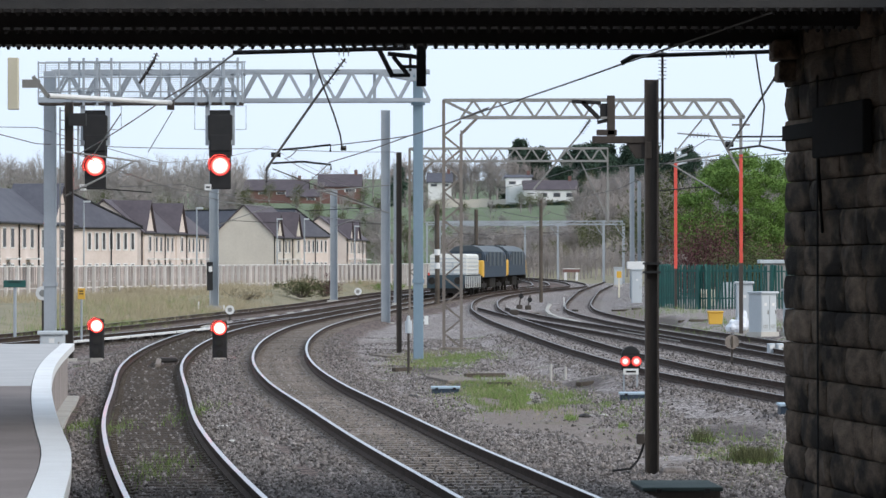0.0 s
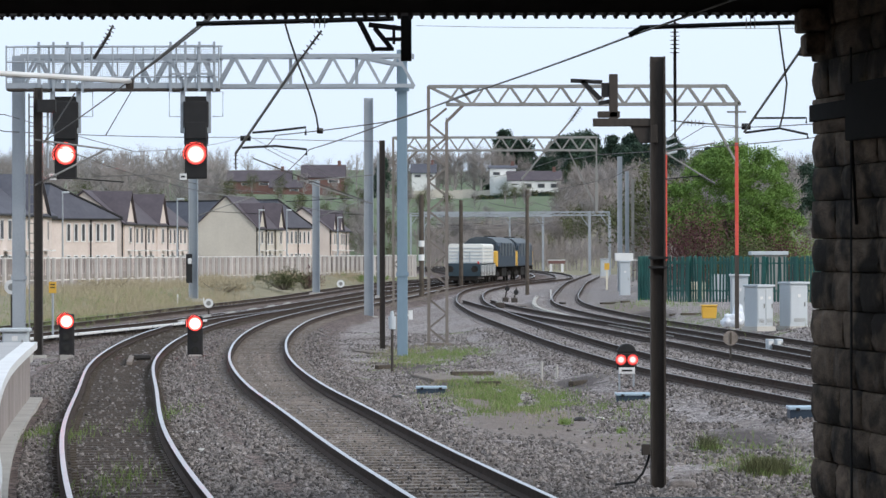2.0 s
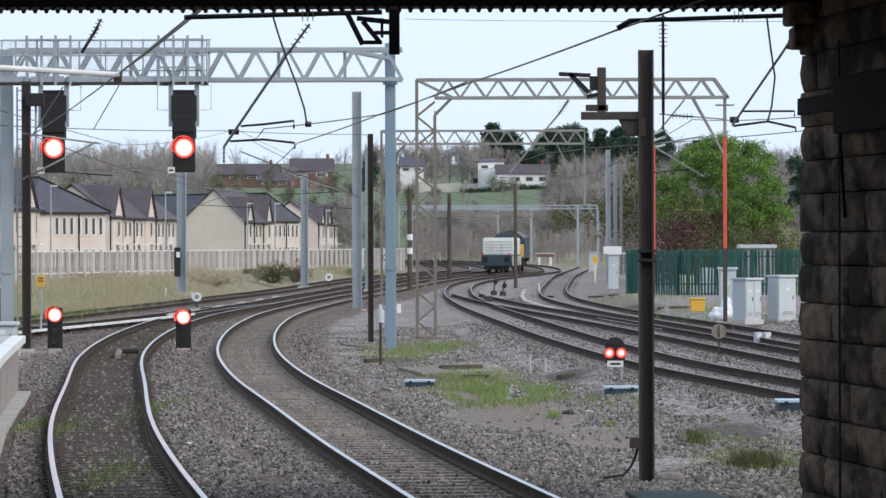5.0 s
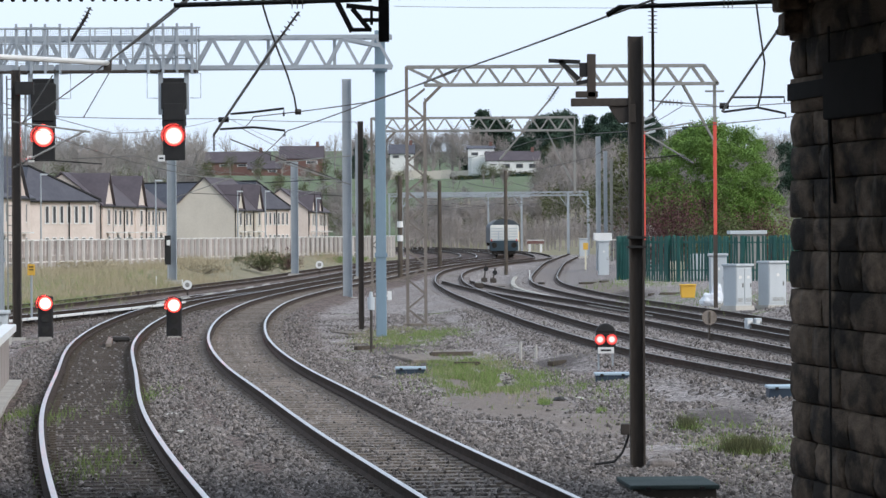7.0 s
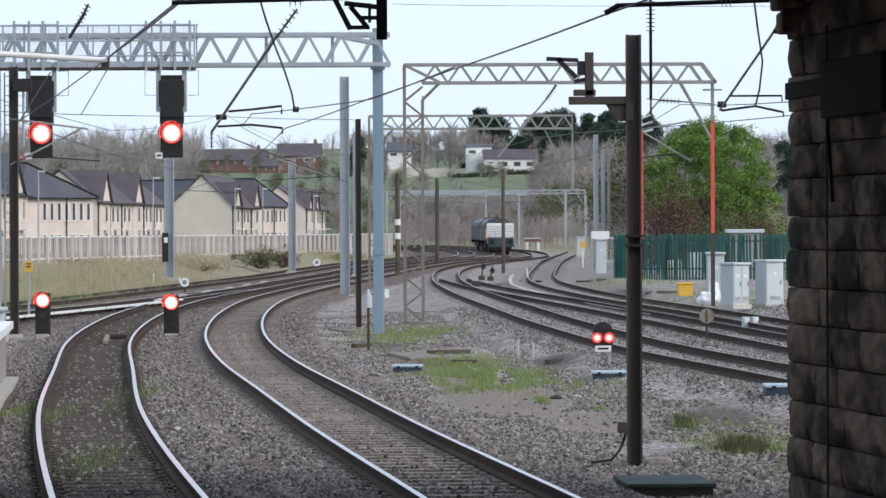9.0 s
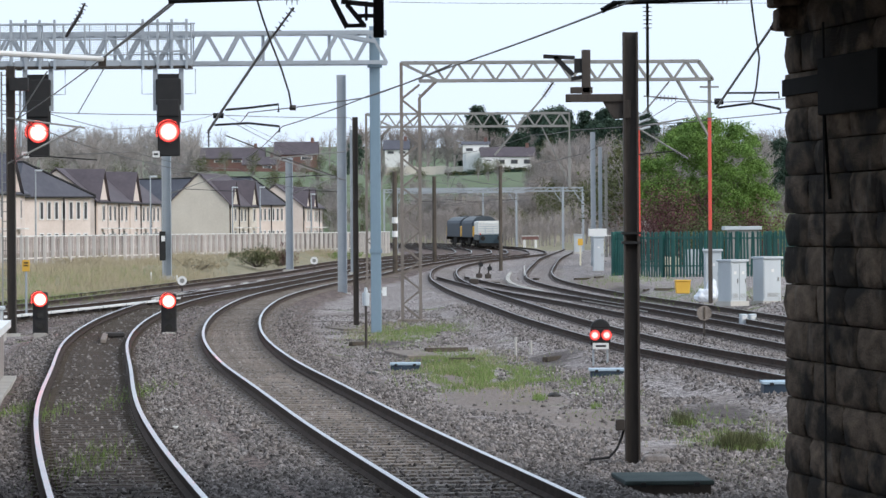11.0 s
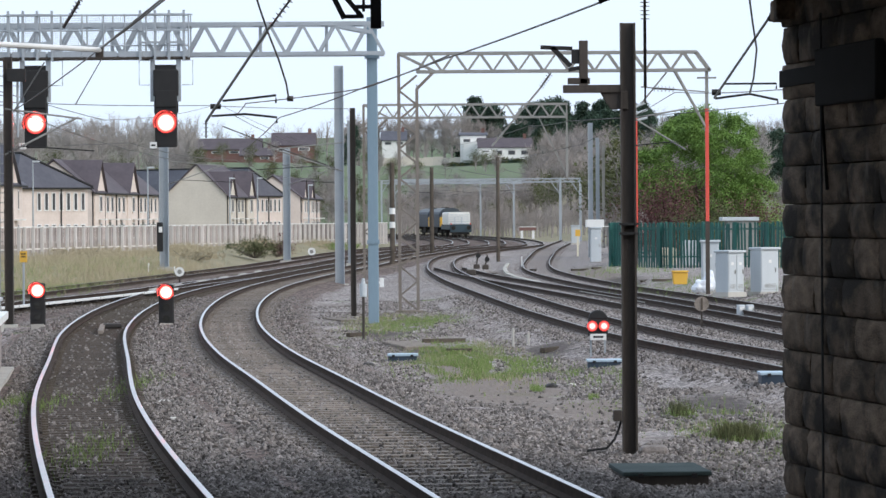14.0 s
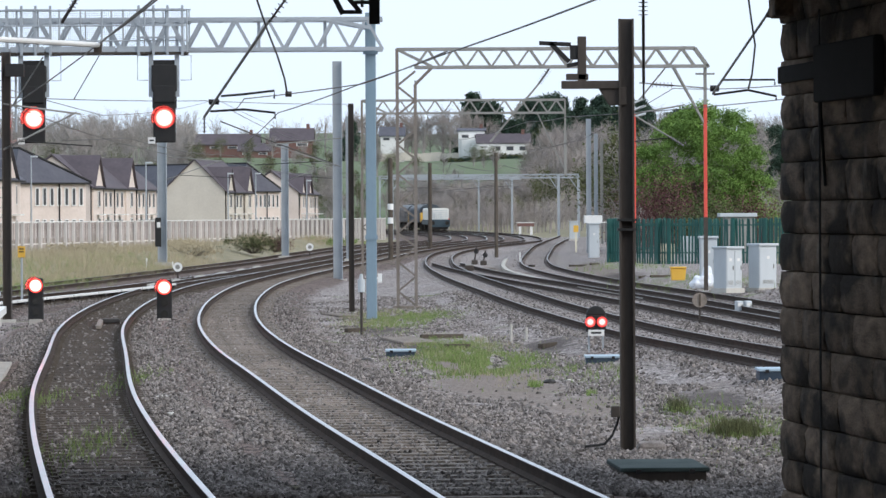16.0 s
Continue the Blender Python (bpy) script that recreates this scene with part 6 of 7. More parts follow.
def hill_house(c, w, d, h, roof_h, wall, roof, label, windows, turn=0.0, wing=None):
    t = thing("hill_house", c, label, "house", "hillside houses", turn=turn)
    part("wall", B().box((0, 0, h / 2 - 2.5), (w, d, h + 5)), wall, t)
    for s in (-1, 1):
        r = B().add([(-w / 2 - 0.4, s * (d / 2 + 0.4), h - 0.2), (w / 2 + 0.4, s * (d / 2 + 0.4), h - 0.2), (w / 2 + 0.4, 0, h + roof_h), (-w / 2 - 0.4, 0, h + roof_h),
                     (-w / 2 - 0.4, s * (d / 2 + 0.4), h), (w / 2 + 0.4, s * (d / 2 + 0.4), h), (w / 2 + 0.4, 0, h + roof_h + 0.2), (-w / 2 - 0.4, 0, h + roof_h + 0.2)],
                    [(0, 1, 2, 3), (7, 6, 5, 4), (0, 4, 5, 1), (1, 5, 6, 2), (2, 6, 7, 3), (3, 7, 4, 0)])
        part("roof", r, roof, t)
    part("gable_wall", B().prism([(-d / 2, h), (d / 2, h), (0, h + roof_h)], -w / 2, w / 2, Matrix.Rotation(radians(-90), 4, "Z")), wall, t)
    part("chimney", B().box((w * 0.38, 0, h + roof_h + 0.4), (0.8, 0.8, 1.6)), M_DARKBRICK, t)
    for i in range(windows):
        x = -w / 2 + w * (i + 0.5) / windows
        win = part("window", B().box((x, -d / 2 - 0.05, h * 0.62), (w / windows * 0.55, 0.12, h * 0.3)), M_WHITE if wall != M_WHITE else M_OLDSTEEL, t)
        part("pane", B().box((x, -d / 2 - 0.12, h * 0.62), (w / windows * 0.46, 0.04, h * 0.24)), M_GLASS, win)
    if wing:
        part("wing", B().box((wing[0], -d / 2 - 1.5, wing[2] / 2 - 1), (wing[1], 4, wing[2] + 2)), wall, t)
    return t


hill_house((-31.29, 1000.00, 18.51), 10.5, 8, 2.8, 3.0, M_DARKBRICK, M_TILE, "dark red brick hillside house with white windows", 2)
hill_house((-48.91, 1010.00, 18.52), 18, 8, 2.0, 2.6, M_DARKBRICK, M_TILE, "long dark red brick hillside houses", 4)
hill_house((-39.96, 985.00, 16.72), 8, 8, 1.8, 1.8, M_DARKBRICK, M_TILE, "dark brick hillside house among shrubs", 2)
hill_house((-6.12, 1020.00, 20.57), 6, 8, 2.2, 2.2, M_WHITE, M_SLATE, "small white hillside house with grey roof", 2)
hill_house((14.00, 1000.00, 19.08), 6.5, 8, 4.5, 0.5, M_WHITE, M_SLATE, "white flat-roofed hillside house with two rows", 2, wing=(0.5, 6, 2.6))
hill_house((21.78, 990.00, 16.65), 13, 8, 3.6, 2.2, M_WHITE, M_TILE, "white hillside bungalow with brown tiled roof", 4, wing=(-4, 4, 2.4))


# ---- trees and shrubs ----
def branch_skeleton(rng, height, spread, levels, twigs, upright=0.5, base_r=0.18):
    b = B()
    tips = []

    def grow(p, d, length, r, level):
        steps = 3
        q = p
        for i in range(steps):
            d = (d + Vector((rng.uniform(-1, 1), rng.uniform(-1, 1), rng.uniform(-0.4, 0.8) * upright)) * 0.2).normalized()
            nq = q + d * (length / steps)
            b.tube(q, nq, r * (1 - 0.25 * i), 5 if level < 2 else 3, r * (1 - 0.25 * (i + 1)))
            q = nq
            if level >= 1 or i == steps - 1:
                tips.append((q.copy(), d.copy(), level))
        if level < levels:
            for _ in range(twigs):
                side = Vector((rng.uniform(-1, 1), rng.uniform(-1, 1), rng.uniform(-0.1, 1) * upright * 2))
                grow(q if rng.random() < 0.6 else p.lerp(q, rng.uniform(0.5, 0.9)), (d * 0.7 + side * spread).normalized(), length * rng.uniform(0.58, 0.8), r * 0.5, level + 1)

    grow(Vector((0, 0, -0.3)), Vector((0, 0, 1)), height * 0.32, base_r, 0)
    return b, tips


def leaves(rng, centres, per, size, reach):
    b = B()
    for c in centres:
        for _ in range(per):
            o = Vector((rng.gauss(0, 1), rng.gauss(0, 1), rng.gauss(0, 0.8))) * reach
            n = Vector((rng.uniform(-1, 1), rng.uniform(-1, 1), rng.uniform(0, 1.4))).normalized()
            u = n.orthogonal().normalized() * size * rng.uniform(0.6, 1.3)
            v = n.cross(u) * 0.6
            p = c + o
            b.add([p - u, p + v, p + u, p - v], [(0, 1, 2, 3)])
    return b


def mesh_fast(name, b, material):
    me = bpy.data.meshes.new(name)
    me.from_pydata(b.v, [], b.f)
    me.materials.append(material)
    return me


def tree(name, c, label, build, crown=None, crown_mat=None, category="tree", group="", scale=1.0, turn=0.0, bark=None):
    t = thing(name, c, label, category, group, turn=turn)
    t.scale = (scale, scale, scale)
    tr = new("trunk", mesh_fast("trunk", build, bark or M_BARK))
    tr.parent = t
    if crown:
        cr = new("crown", mesh_fast("crown", crown, crown_mat))
        cr.parent = t
    return t


def big_green_tree():
    rng = random.Random(21)
    b, tips = branch_skeleton(rng, 8.6, 0.75, 4, 3, 0.5, 0.28)
    centres = []
    # a broad dome of boughs, each a cushion of leaf clumps, with gaps of shade between them
    for k in range(120):
        a, up = rng.uniform(0, 6.28), rng.uniform(-0.75, 1.0)
        flat = math.sqrt(max(0.0, 1 - up * up))
        out = rng.uniform(0.78, 0.98)
        c = Vector((4.0 * flat * math.cos(a) * out - 0.3, 3.4 * flat * math.sin(a) * out, 4.9 + 4.3 * up * out + 0.25 * math.cos(a)))
        r = rng.uniform(0.55, 0.95)
        for _ in range(int(15 * r)):
            d = Vector((rng.gauss(0, 1), rng.gauss(0, 1), abs(rng.gauss(0, 0.75)) - 0.15)).normalized() * r * rng.uniform(0.7, 1.05)
            centres.append(c + d)
    for _ in range(120):
        centres.append(Vector((rng.uniform(-2.6, 2.6), rng.uniform(-2.2, 2.2), rng.uniform(2.6, 7.6))))
    crown = leaves(rng, centres, 75, 0.07, 0.2)
    tree("broadleaf_tree", (18.7, 255, 0.2), "large broadleaf tree in fresh bright green leaf", b, crown, M_LEAF)


big_green_tree()


def bush(name, c, size, mtl, label, seed, n=70, per=40, leaf=0.06):
    rng = random.Random(seed)
    b = B()
    centres = []
    for _ in range(n):
        p = Vector((rng.gauss(0, 0.45), rng.gauss(0, 0.45), abs(rng.gauss(0.45, 0.3))))
        centres.append(Vector((p.x * size[0], p.y * size[1], p.z * size[2])))
    for q in centres[:: max(1, n // 24)]:
        b.tube((q.x * 0.1, q.y * 0.1, -0.2), q, 0.03, 4, 0.008)
    return tree(name, c, label, b, leaves(rng, centres, per, leaf, 0.16 * size[2]), mtl, "shrub", "shrubs")


bush("shrub", (15.4, 246, 0.2), (2.6, 2.0, 4.0), M_PURPLE, "purple-brown leafless shrub behind the fence", 3, 120, 120, 0.07)
bush("shrub", (17.6, 238, 0.2), (2.0, 1.6, 3.0), M_OLIVE, "dark olive evergreen shrub behind the fence", 4, 100, 110, 0.07)
bush("shrub", (20.4, 246, 0.2), (1.8, 1.6, 3.0), M_PURPLE, "purple-brown shrub by the big tree", 5, 80, 100, 0.07)
bush("shrub", (23.6, 275, 0.2), (2.5, 2.0, 3.0), M_GRASS, "pale green shrub at the edge of the wood", 6, 90, 90, 0.09)
bush("shrub", (-10.8, 262, 0.3), (2.0, 1.2, 1.0), M_OLIVE, "low olive shrub against the concrete fence", 7, 60, 40)
for k, (x, y, s) in enumerate(((-19.5, 228, 0.7), (-14.0, 244, 0.6), (-6.0, 312, 0.7))):
    bush("shrub", (x, y, ground_z(x, y)), (2.4, 1.8, s), (M_STRAW, M_STRAW, M_GRASS)[k % 3], ("dry straw-coloured scrub on the railway bank", "dry straw-coloured scrub on the railway bank", "low green scrub on the railway bank")[k % 3], 30 + k, 60, 40, 0.05)
bush("shrub", (-9.6, 270, 0.3), (1.0, 1.0, 0.9), M_PURPLE, "low brown shrub against the concrete fence", 8, 40, 30)


def conifer_mesh(seed):
    rng = random.Random(seed)
    b = B().tube((0, 0, -1), (0, 0, 11), 0.28, 6, 0.05)
    centres = []
    for k in range(11):
        a = rng.uniform(0, 6.28)
        z = 2.2 + k * 0.85
        r = (11.6 - z) * 0.26 * rng.uniform(0.3, 1.0)
        c, lr = Vector((r * math.cos(a), r * math.sin(a), z)), 0.9 + (11.5 - z) * 0.2
        for _ in range(26):
            centres.append(c + Vector((rng.gauss(0, 1), rng.gauss(0, 1), rng.gauss(0, 0.8))).normalized() * lr * rng.uniform(0.5, 1.1))
    return b, leaves(rng, centres, 20, 0.24, 0.32)


def bare_mesh(seed, height=11, limbs=34, sprays=34):
    """A leafless tree: limbs spread from the trunk into an uneven oval of fine twigs."""
    rng = random.Random(seed)
    b, fine = B(), B()
    b.tube((0, 0, -0.5), (0.1, 0, height * 0.45), 0.24, 6, 0.15).tube((0.1, 0, height * 0.45), (0, 0.1, height * 0.85), 0.15, 5, 0.03)
    for _ in range(limbs):
        z0 = height * rng.uniform(0.18, 0.7)
        a, up = rng.uniform(0, 6.28), rng.uniform(0.1, 1.0)
        reach = height * 0.3 * rng.uniform(0.6, 1.15) * (1.15 - 0.75 * up)
        tip = Vector((reach * math.cos(a), reach * math.sin(a), z0 + (height - z0) * up * rng.uniform(0.6, 1.0)))
        mid = Vector((0, 0, z0)).lerp(tip, 0.5) + Vector((0, 0, -0.3))
        b.tube((0, 0, z0), mid, 0.06, 4, 0.04).tube(mid, tip, 0.04, 3, 0.012)
        for _ in range(sprays):
            s = mid.lerp(tip, rng.uniform(-0.2, 1.0))
            e = ((tip - mid).normalized() * 0.7 + Vector((rng.uniform(-1, 1), rng.uniform(-1, 1), rng.uniform(-0.3, 1.1)))).normalized() * rng.uniform(0.5, 1.6)
            u = e.orthogonal().normalized() * 0.02
            fine.add([s - u, s + u, s + e], [(0, 1, 2)])
            s2 = s + e * 0.5
            e2 = (e + Vector((rng.uniform(-1, 1), rng.uniform(-1, 1), rng.uniform(-0.5, 1)))) * 0.5
            fine.add([s2 - u * 0.7, s2 + u * 0.7, s2 + e2], [(0, 1, 2)])
    return b, fine


def woods():
    rng = random.Random(33)
    bares = []
    for k in range(4):
        b, fine = bare_mesh(50 + k)
        t = tree("bare_tree", (0, 0, 0), "leafless grey-brown tree on the hillside", b, fine, M_TWIG, bark=M_TWIG, group="bare trees")
        bares.append(t)
    firs = []
    for k in range(3):
        b, cr = conifer_mesh(70 + k)
        firs.append(tree("conifer", (0, 0, 0), "dark green conifer on the skyline", b, cr, M_CONIFER, group="conifers"))
    olive = []
    for k in range(2):
        r2 = random.Random(90 + k)
        b, fine = bare_mesh(90 + k, 8)
        buds = leaves(r2, [Vector(fine.v[i]) for i in range(2, len(fine.v), 9)], 2, 0.13, 0.22)
        olive.append(tree("hedgerow_tree", (0, 0, 0), "olive hedgerow tree just coming into leaf", b, buds, M_OLIVE, group="hedgerow trees", bark=M_TWIG))
    used = set()

    def put(src, x, y, s):
        m = pose(x, y, ground_z(x, y) - 0.3, 0, 0, rng.uniform(0, 360))
        if src not in used:
            used.add(src)
            src.matrix_basis = m @ Matrix.Scale(s, 4)
            return
        o = copy_thing(src, m)
        o.scale = (s, s, s)

    def at(px, y):
        return px * y

    # skyline behind the white houses: conifers with bare trees between them
    for tx, y, s in ((0.0125, 1080, 1.05), (0.0165, 1090, 1.2), (0.0195, 1085, 1.1), (0.031, 1090, 1.15), (0.035, 1100, 1.2), (0.039, 1080, 1.0), (0.044, 1095, 1.1), (0.048, 1075, 1.2), (0.053, 1085, 1.05), (0.057, 1090, 1.1), (0.0268, 1110, 1.2), (-0.0165, 1060, 0.75), (0.0145, 1085, 1.25), (0.018, 1095, 1.3), (0.029, 1100, 1.25), (0.033, 1085, 1.3), (0.037, 1095, 1.3), (0.0415, 1090, 1.3), (0.046, 1080, 1.25), (0.0505, 1090, 1.2), (0.055, 1085, 1.15)):
        put(firs[rng.randrange(3)], at(tx, y), y, s * rng.uniform(1.0, 1.3))
    # the bare wood at the foot of the hill, past the curve
    for i in range(230):
        tx = -0.004 + 0.092 * (i + rng.random()) / 230
        y = rng.uniform(590, 820) if tx > 0.028 else rng.uniform(560, 640)
        put(bares[i % 4] if i % 3 else olive[i % 2], at(tx, y), y, rng.uniform(0.75, 1.1) if tx > 0.028 else rng.uniform(0.5, 0.75))
    for i in range(16):
        tx = 0.05 + 0.07 * rng.random()
        y = rng.uniform(380, 560)
        put(bares[i % 4] if i % 2 else olive[i % 2], at(tx, y), y, rng.uniform(0.6, 0.95))
    for i in range(12):
        tx = 0.075 + 0.05 * rng.random()
        y = rng.uniform(600, 700)
        put(firs[i % 3], at(tx, y), y, rng.uniform(0.7, 1.0))
    for i in range(46):
        tx = 0.022 + 0.095 * (i + rng.random()) / 46
        y = rng.uniform(1010, 1075)
        src = firs[i % 3] if i % 5 < 3 and tx < 0.075 else (bares[i % 4] if i % 2 else olive[i % 2])
        put(src, at(tx, y), y, rng.uniform(1.0, 1.35) if tx > 0.03 else rng.uniform(0.8, 1.0))
    for i in range(30):
        tx = -0.02 + 0.05 * (i + rng.random()) / 30
        y = rng.uniform(1060, 1120)
        put(bares[i % 4], at(tx, y), y, rng.uniform(1.0, 1.4))
    for i in range(9):
        y = rng.uniform(285, 340)
        put(olive[i % 2], at(rng.uniform(0.046, 0.064), y), y, rng.uniform(0.8, 1.15))
    # hedges and scrub over the fields left of the curve
    for i in range(130):
        tx = -0.065 + 0.085 * rng.random()
        y = rng.choice((600, 640, 700, 760, 850, 900)) + rng.uniform(-14, 14)
        put(olive[i % 2] if i % 3 else bares[i % 4], at(tx, y), y, rng.uniform(0.4, 0.7))
    for i in range(46):
        tx = -0.115 + 0.06 * rng.random()
        y = rng.uniform(560, 760)
        put(bares[i % 4] if i % 3 else olive[i % 2], at(tx, y), y, rng.uniform(0.8, 1.1))
    # brown woods up the slope behind the terraces, and undergrowth along the foot of the far wood
    thin = []
    for k in range(4):
        b, fine = bare_mesh(110 + k, 11, 26, 20)
        b.add(fine.v, fine.f)
        thin.append(b)

    def joined(name, spots, label):
        out = B()
        for i, (tx, y, s) in enumerate(spots):
            x = at(tx, y)
            m = np.array(pose(x, y, ground_z(x, y) - 0.3, 0, 0, rng.uniform(0, 360)) @ Matrix.Scale(s, 4))
            src = thin[i % 4]
            out.add((np.array(src.v) @ m[:3, :3].T + m[:3, 3]).tolist(), src.f)
        return tagged(new(name, mesh_fast(name, out, M_TWIG)), label, "trees", kind="stuff")

    joined("hillside_wood", [(-0.118 + 0.062 * (i + rng.random()) / 110, rng.uniform(780, 1040), rng.uniform(0.75, 1.1)) for i in range(110)], "brown leafless wood on the slope behind the terraces")
    spots = []
    for i in range(150):
        tx = -0.006 + 0.1 * (i + rng.random()) / 150
        spots.append((tx, rng.uniform(505, 560) if tx < 0.03 else rng.uniform(455, 540), rng.uniform(0.3, 0.5)))
    joined("undergrowth", spots, "grey-brown leafless undergrowth along the wood")
    spots = [(-0.115 + 0.23 * (i + rng.random()) / 64, rng.uniform(1040, 1120), rng.uniform(0.75, 1.1)) for i in range(64)]
    joined("skyline_wood", spots, "pale leafless trees along the skyline")


woods()
for k in range(8):
    bush("shrub", (9 + 3.0 * k, 978, ground_z(9 + 3.0 * k, 978) - 0.3), (3.2, 2.0, 1.1), M_CONIFER if k % 2 else M_OLIVE, "dark hedge below the white hillside houses", 60 + k, 50, 30, 0.25)


# ---- grass, weeds and loose stones ----
def tufts(name, spots, material, label, seed, h):
    rng = random.Random(seed)
    b = B()
    for x, y, rx, ry, n in spots:
        for _ in range(n):
            px, py = x + rng.gauss(0, rx), y + rng.gauss(0, ry)
            if rx > 0.28 and noise.noise((px * 2.2, py * 0.55, 3)) + 0.5 * noise.noise((px * 6, py * 1.5, 9)) < rng.uniform(-0.25, 0.25):
                continue
            z = ground_z(px, py) - 0.02
            hh = h * rng.uniform(0.4, 1.3)
            a = rng.uniform(0, 6.28)
            u = Vector((math.cos(a), math.sin(a), 0)) * 0.009
            lean = Vector((rng.uniform(-0.5, 0.5) * hh, rng.uniform(-0.5, 0.5) * hh, hh))
            p = Vector((px, py, z))
            b.add([p - u, p + u, p + lean], [(0, 1, 2)])
    ob = new(name, mesh_fast(name, b, material))
    return tagged(ob, label, "grass", kind="stuff")


tufts("green_grass", [(1.0, 82, 0.6, 4.5, 14000), (0.7, 90, 0.4, 3, 4000), (1.9, 79, 0.5, 2.5, 5000), (-0.8, 112, 0.6, 5, 7000), (0.3, 116, 0.5, 3, 4000), (4.6, 57, 0.4, 2.5, 2600), (5.1, 52, 0.35, 2, 2200), (3.3, 74, 0.4, 2, 900)], M_GRASS, "green grass patches in the gravel", 1, 0.12)
tufts("weeds", [(4.33, 53.8, 0.16, 0.5, 2600), (3.97, 60, 0.09, 0.3, 500), (2.05, 69, 0.05, 0.25, 240), (2.9, 66, 0.04, 0.2, 140), (-4.9, 68, 0.2, 3, 420), (-4.1, 48, 0.25, 2.5, 420), (-5.7, 60, 0.15, 2, 260), (-6.3, 62, 0.15, 1.5, 400)], M_GRASS, "clumps of green weeds among ballast", 2, 0.12)
tufts("tussock", [(4.3, 53.4, 0.13, 0.35, 1800), (3.95, 60.0, 0.08, 0.3, 300)], M_OLIVE, "dense dark green grass tussock beside the abutment", 6, 0.24)
tufts("low_weeds", [(4.2, 50, 0.35, 1.5, 1500), (4.5, 48, 0.3, 1.5, 1500), (3.9, 56, 0.3, 2, 1200), (3.4, 47, 0.3, 1.2, 700), (3.2, 63, 0.4, 3, 900)], M_GRASS, "low green weeds in the gravel", 7, 0.06)
tufts("dry_grass", [(-0.9, 117, 0.8, 4, 3000), (1.0, 90, 0.9, 4, 2500), (-1.3, 110, 0.5, 4, 2200), (0.9, 84, 0.6, 4, 5000), (1.5, 76, 0.6, 3, 1800), (4.4, 55, 0.5, 3, 1500)], M_STRAW, "pale dry grass among the gravel", 3, 0.1)
tufts("bank_grass", [(-15.5, 160, 1.2, 12, 7000), (-17, 190, 1.5, 14, 7000), (-14.5, 210, 1.2, 12, 3500), (-17.5, 214, 1.5, 9, 2000), (11, 150, 1.5, 8, 1500), (10, 190, 1.2, 5, 900)], M_GRASS, "rough green bank grass by the fence", 4, 0.3)
tufts("bank_scrub", [(-21, 222, 1.5, 8, 6000), (-18, 245, 1.5, 8, 6000), (-15, 262, 1.2, 8, 5000), (-11, 285, 1.2, 8, 4000), (-20.5, 248, 0.6, 8, 5000), (-16.5, 270, 0.6, 8, 5000), (-12.2, 296, 0.6, 8, 4000), (-8, 318, 0.7, 8, 3000), (-24, 215, 1.5, 8, 5000), (-16, 178, 1.4, 12, 8000), (-17.5, 205, 1.5, 12, 11000), (-13.5, 225, 1.0, 10, 6000), (-15, 200, 1.2, 12, 6000)], M_STRAW, "dry brown scrub along the concrete fence", 5, 0.5)


def litter():
    rng = random.Random(77)
    for x, y in ((2.75, 71.5), (1.6, 83), (3.1, 69.5), (-0.1, 105), (-1.0, 83.5), (-3.5, 56.5), (-4.0, 62.0)):
        lump("pale_rubble", (x, y, ground_z(x, y) - 0.01), (0.2, 0.22, 0.06), M_CONCRETE, "small pale lump of rubble on gravel", "rubble", rng.random() * 9)
    for x, y, w, ang in ((0.6, 96, 1.1, 20), (-1.6, 102, 0.9, 60), (2.9, 88, 1.4, 75), (8.6, 205, 1.6, 30), (8.9, 198, 1.3, 70), (6.1, 210, 1.2, 100), (0.9, 88.5, 0.6, 10), (9.4, 165, 1.6, 80), (9.9, 160, 1.0, 20)):
        t = thing("scrap_timber", (x, y, ground_z(x, y) + 0.02), "dark length of scrap timber on gravel", "timber", "scrap timbers", turn=ang)
        part("beam", B().box((0, 0, 0.03), (w, 0.12, 0.1)), M_TIMBER, t, bevel=0.012)
    for x, y in ((-1.05, 82.2), (1.0, 91.0), (2.35, 70.5)):
        lump("dark_clod", (x, y, ground_z(x, y) - 0.01), (0.24, 0.3, 0.12), M_IRON, "dark clod lying beside the track", "clod", x)


litter()


def field_wall():
    t = thing("field_wall", (0, 0, 0), "low grey stone field wall below the white houses", "wall", "field walls")
    for k in range(9):
        x = -9 + k * 2.6
        part("stretch", B().box((x + 1.3, 1000, 16.8 + 0.15 * (k % 3)), (2.56, 0.5, 2.2)), M_PALEWALL, t)


field_wall()


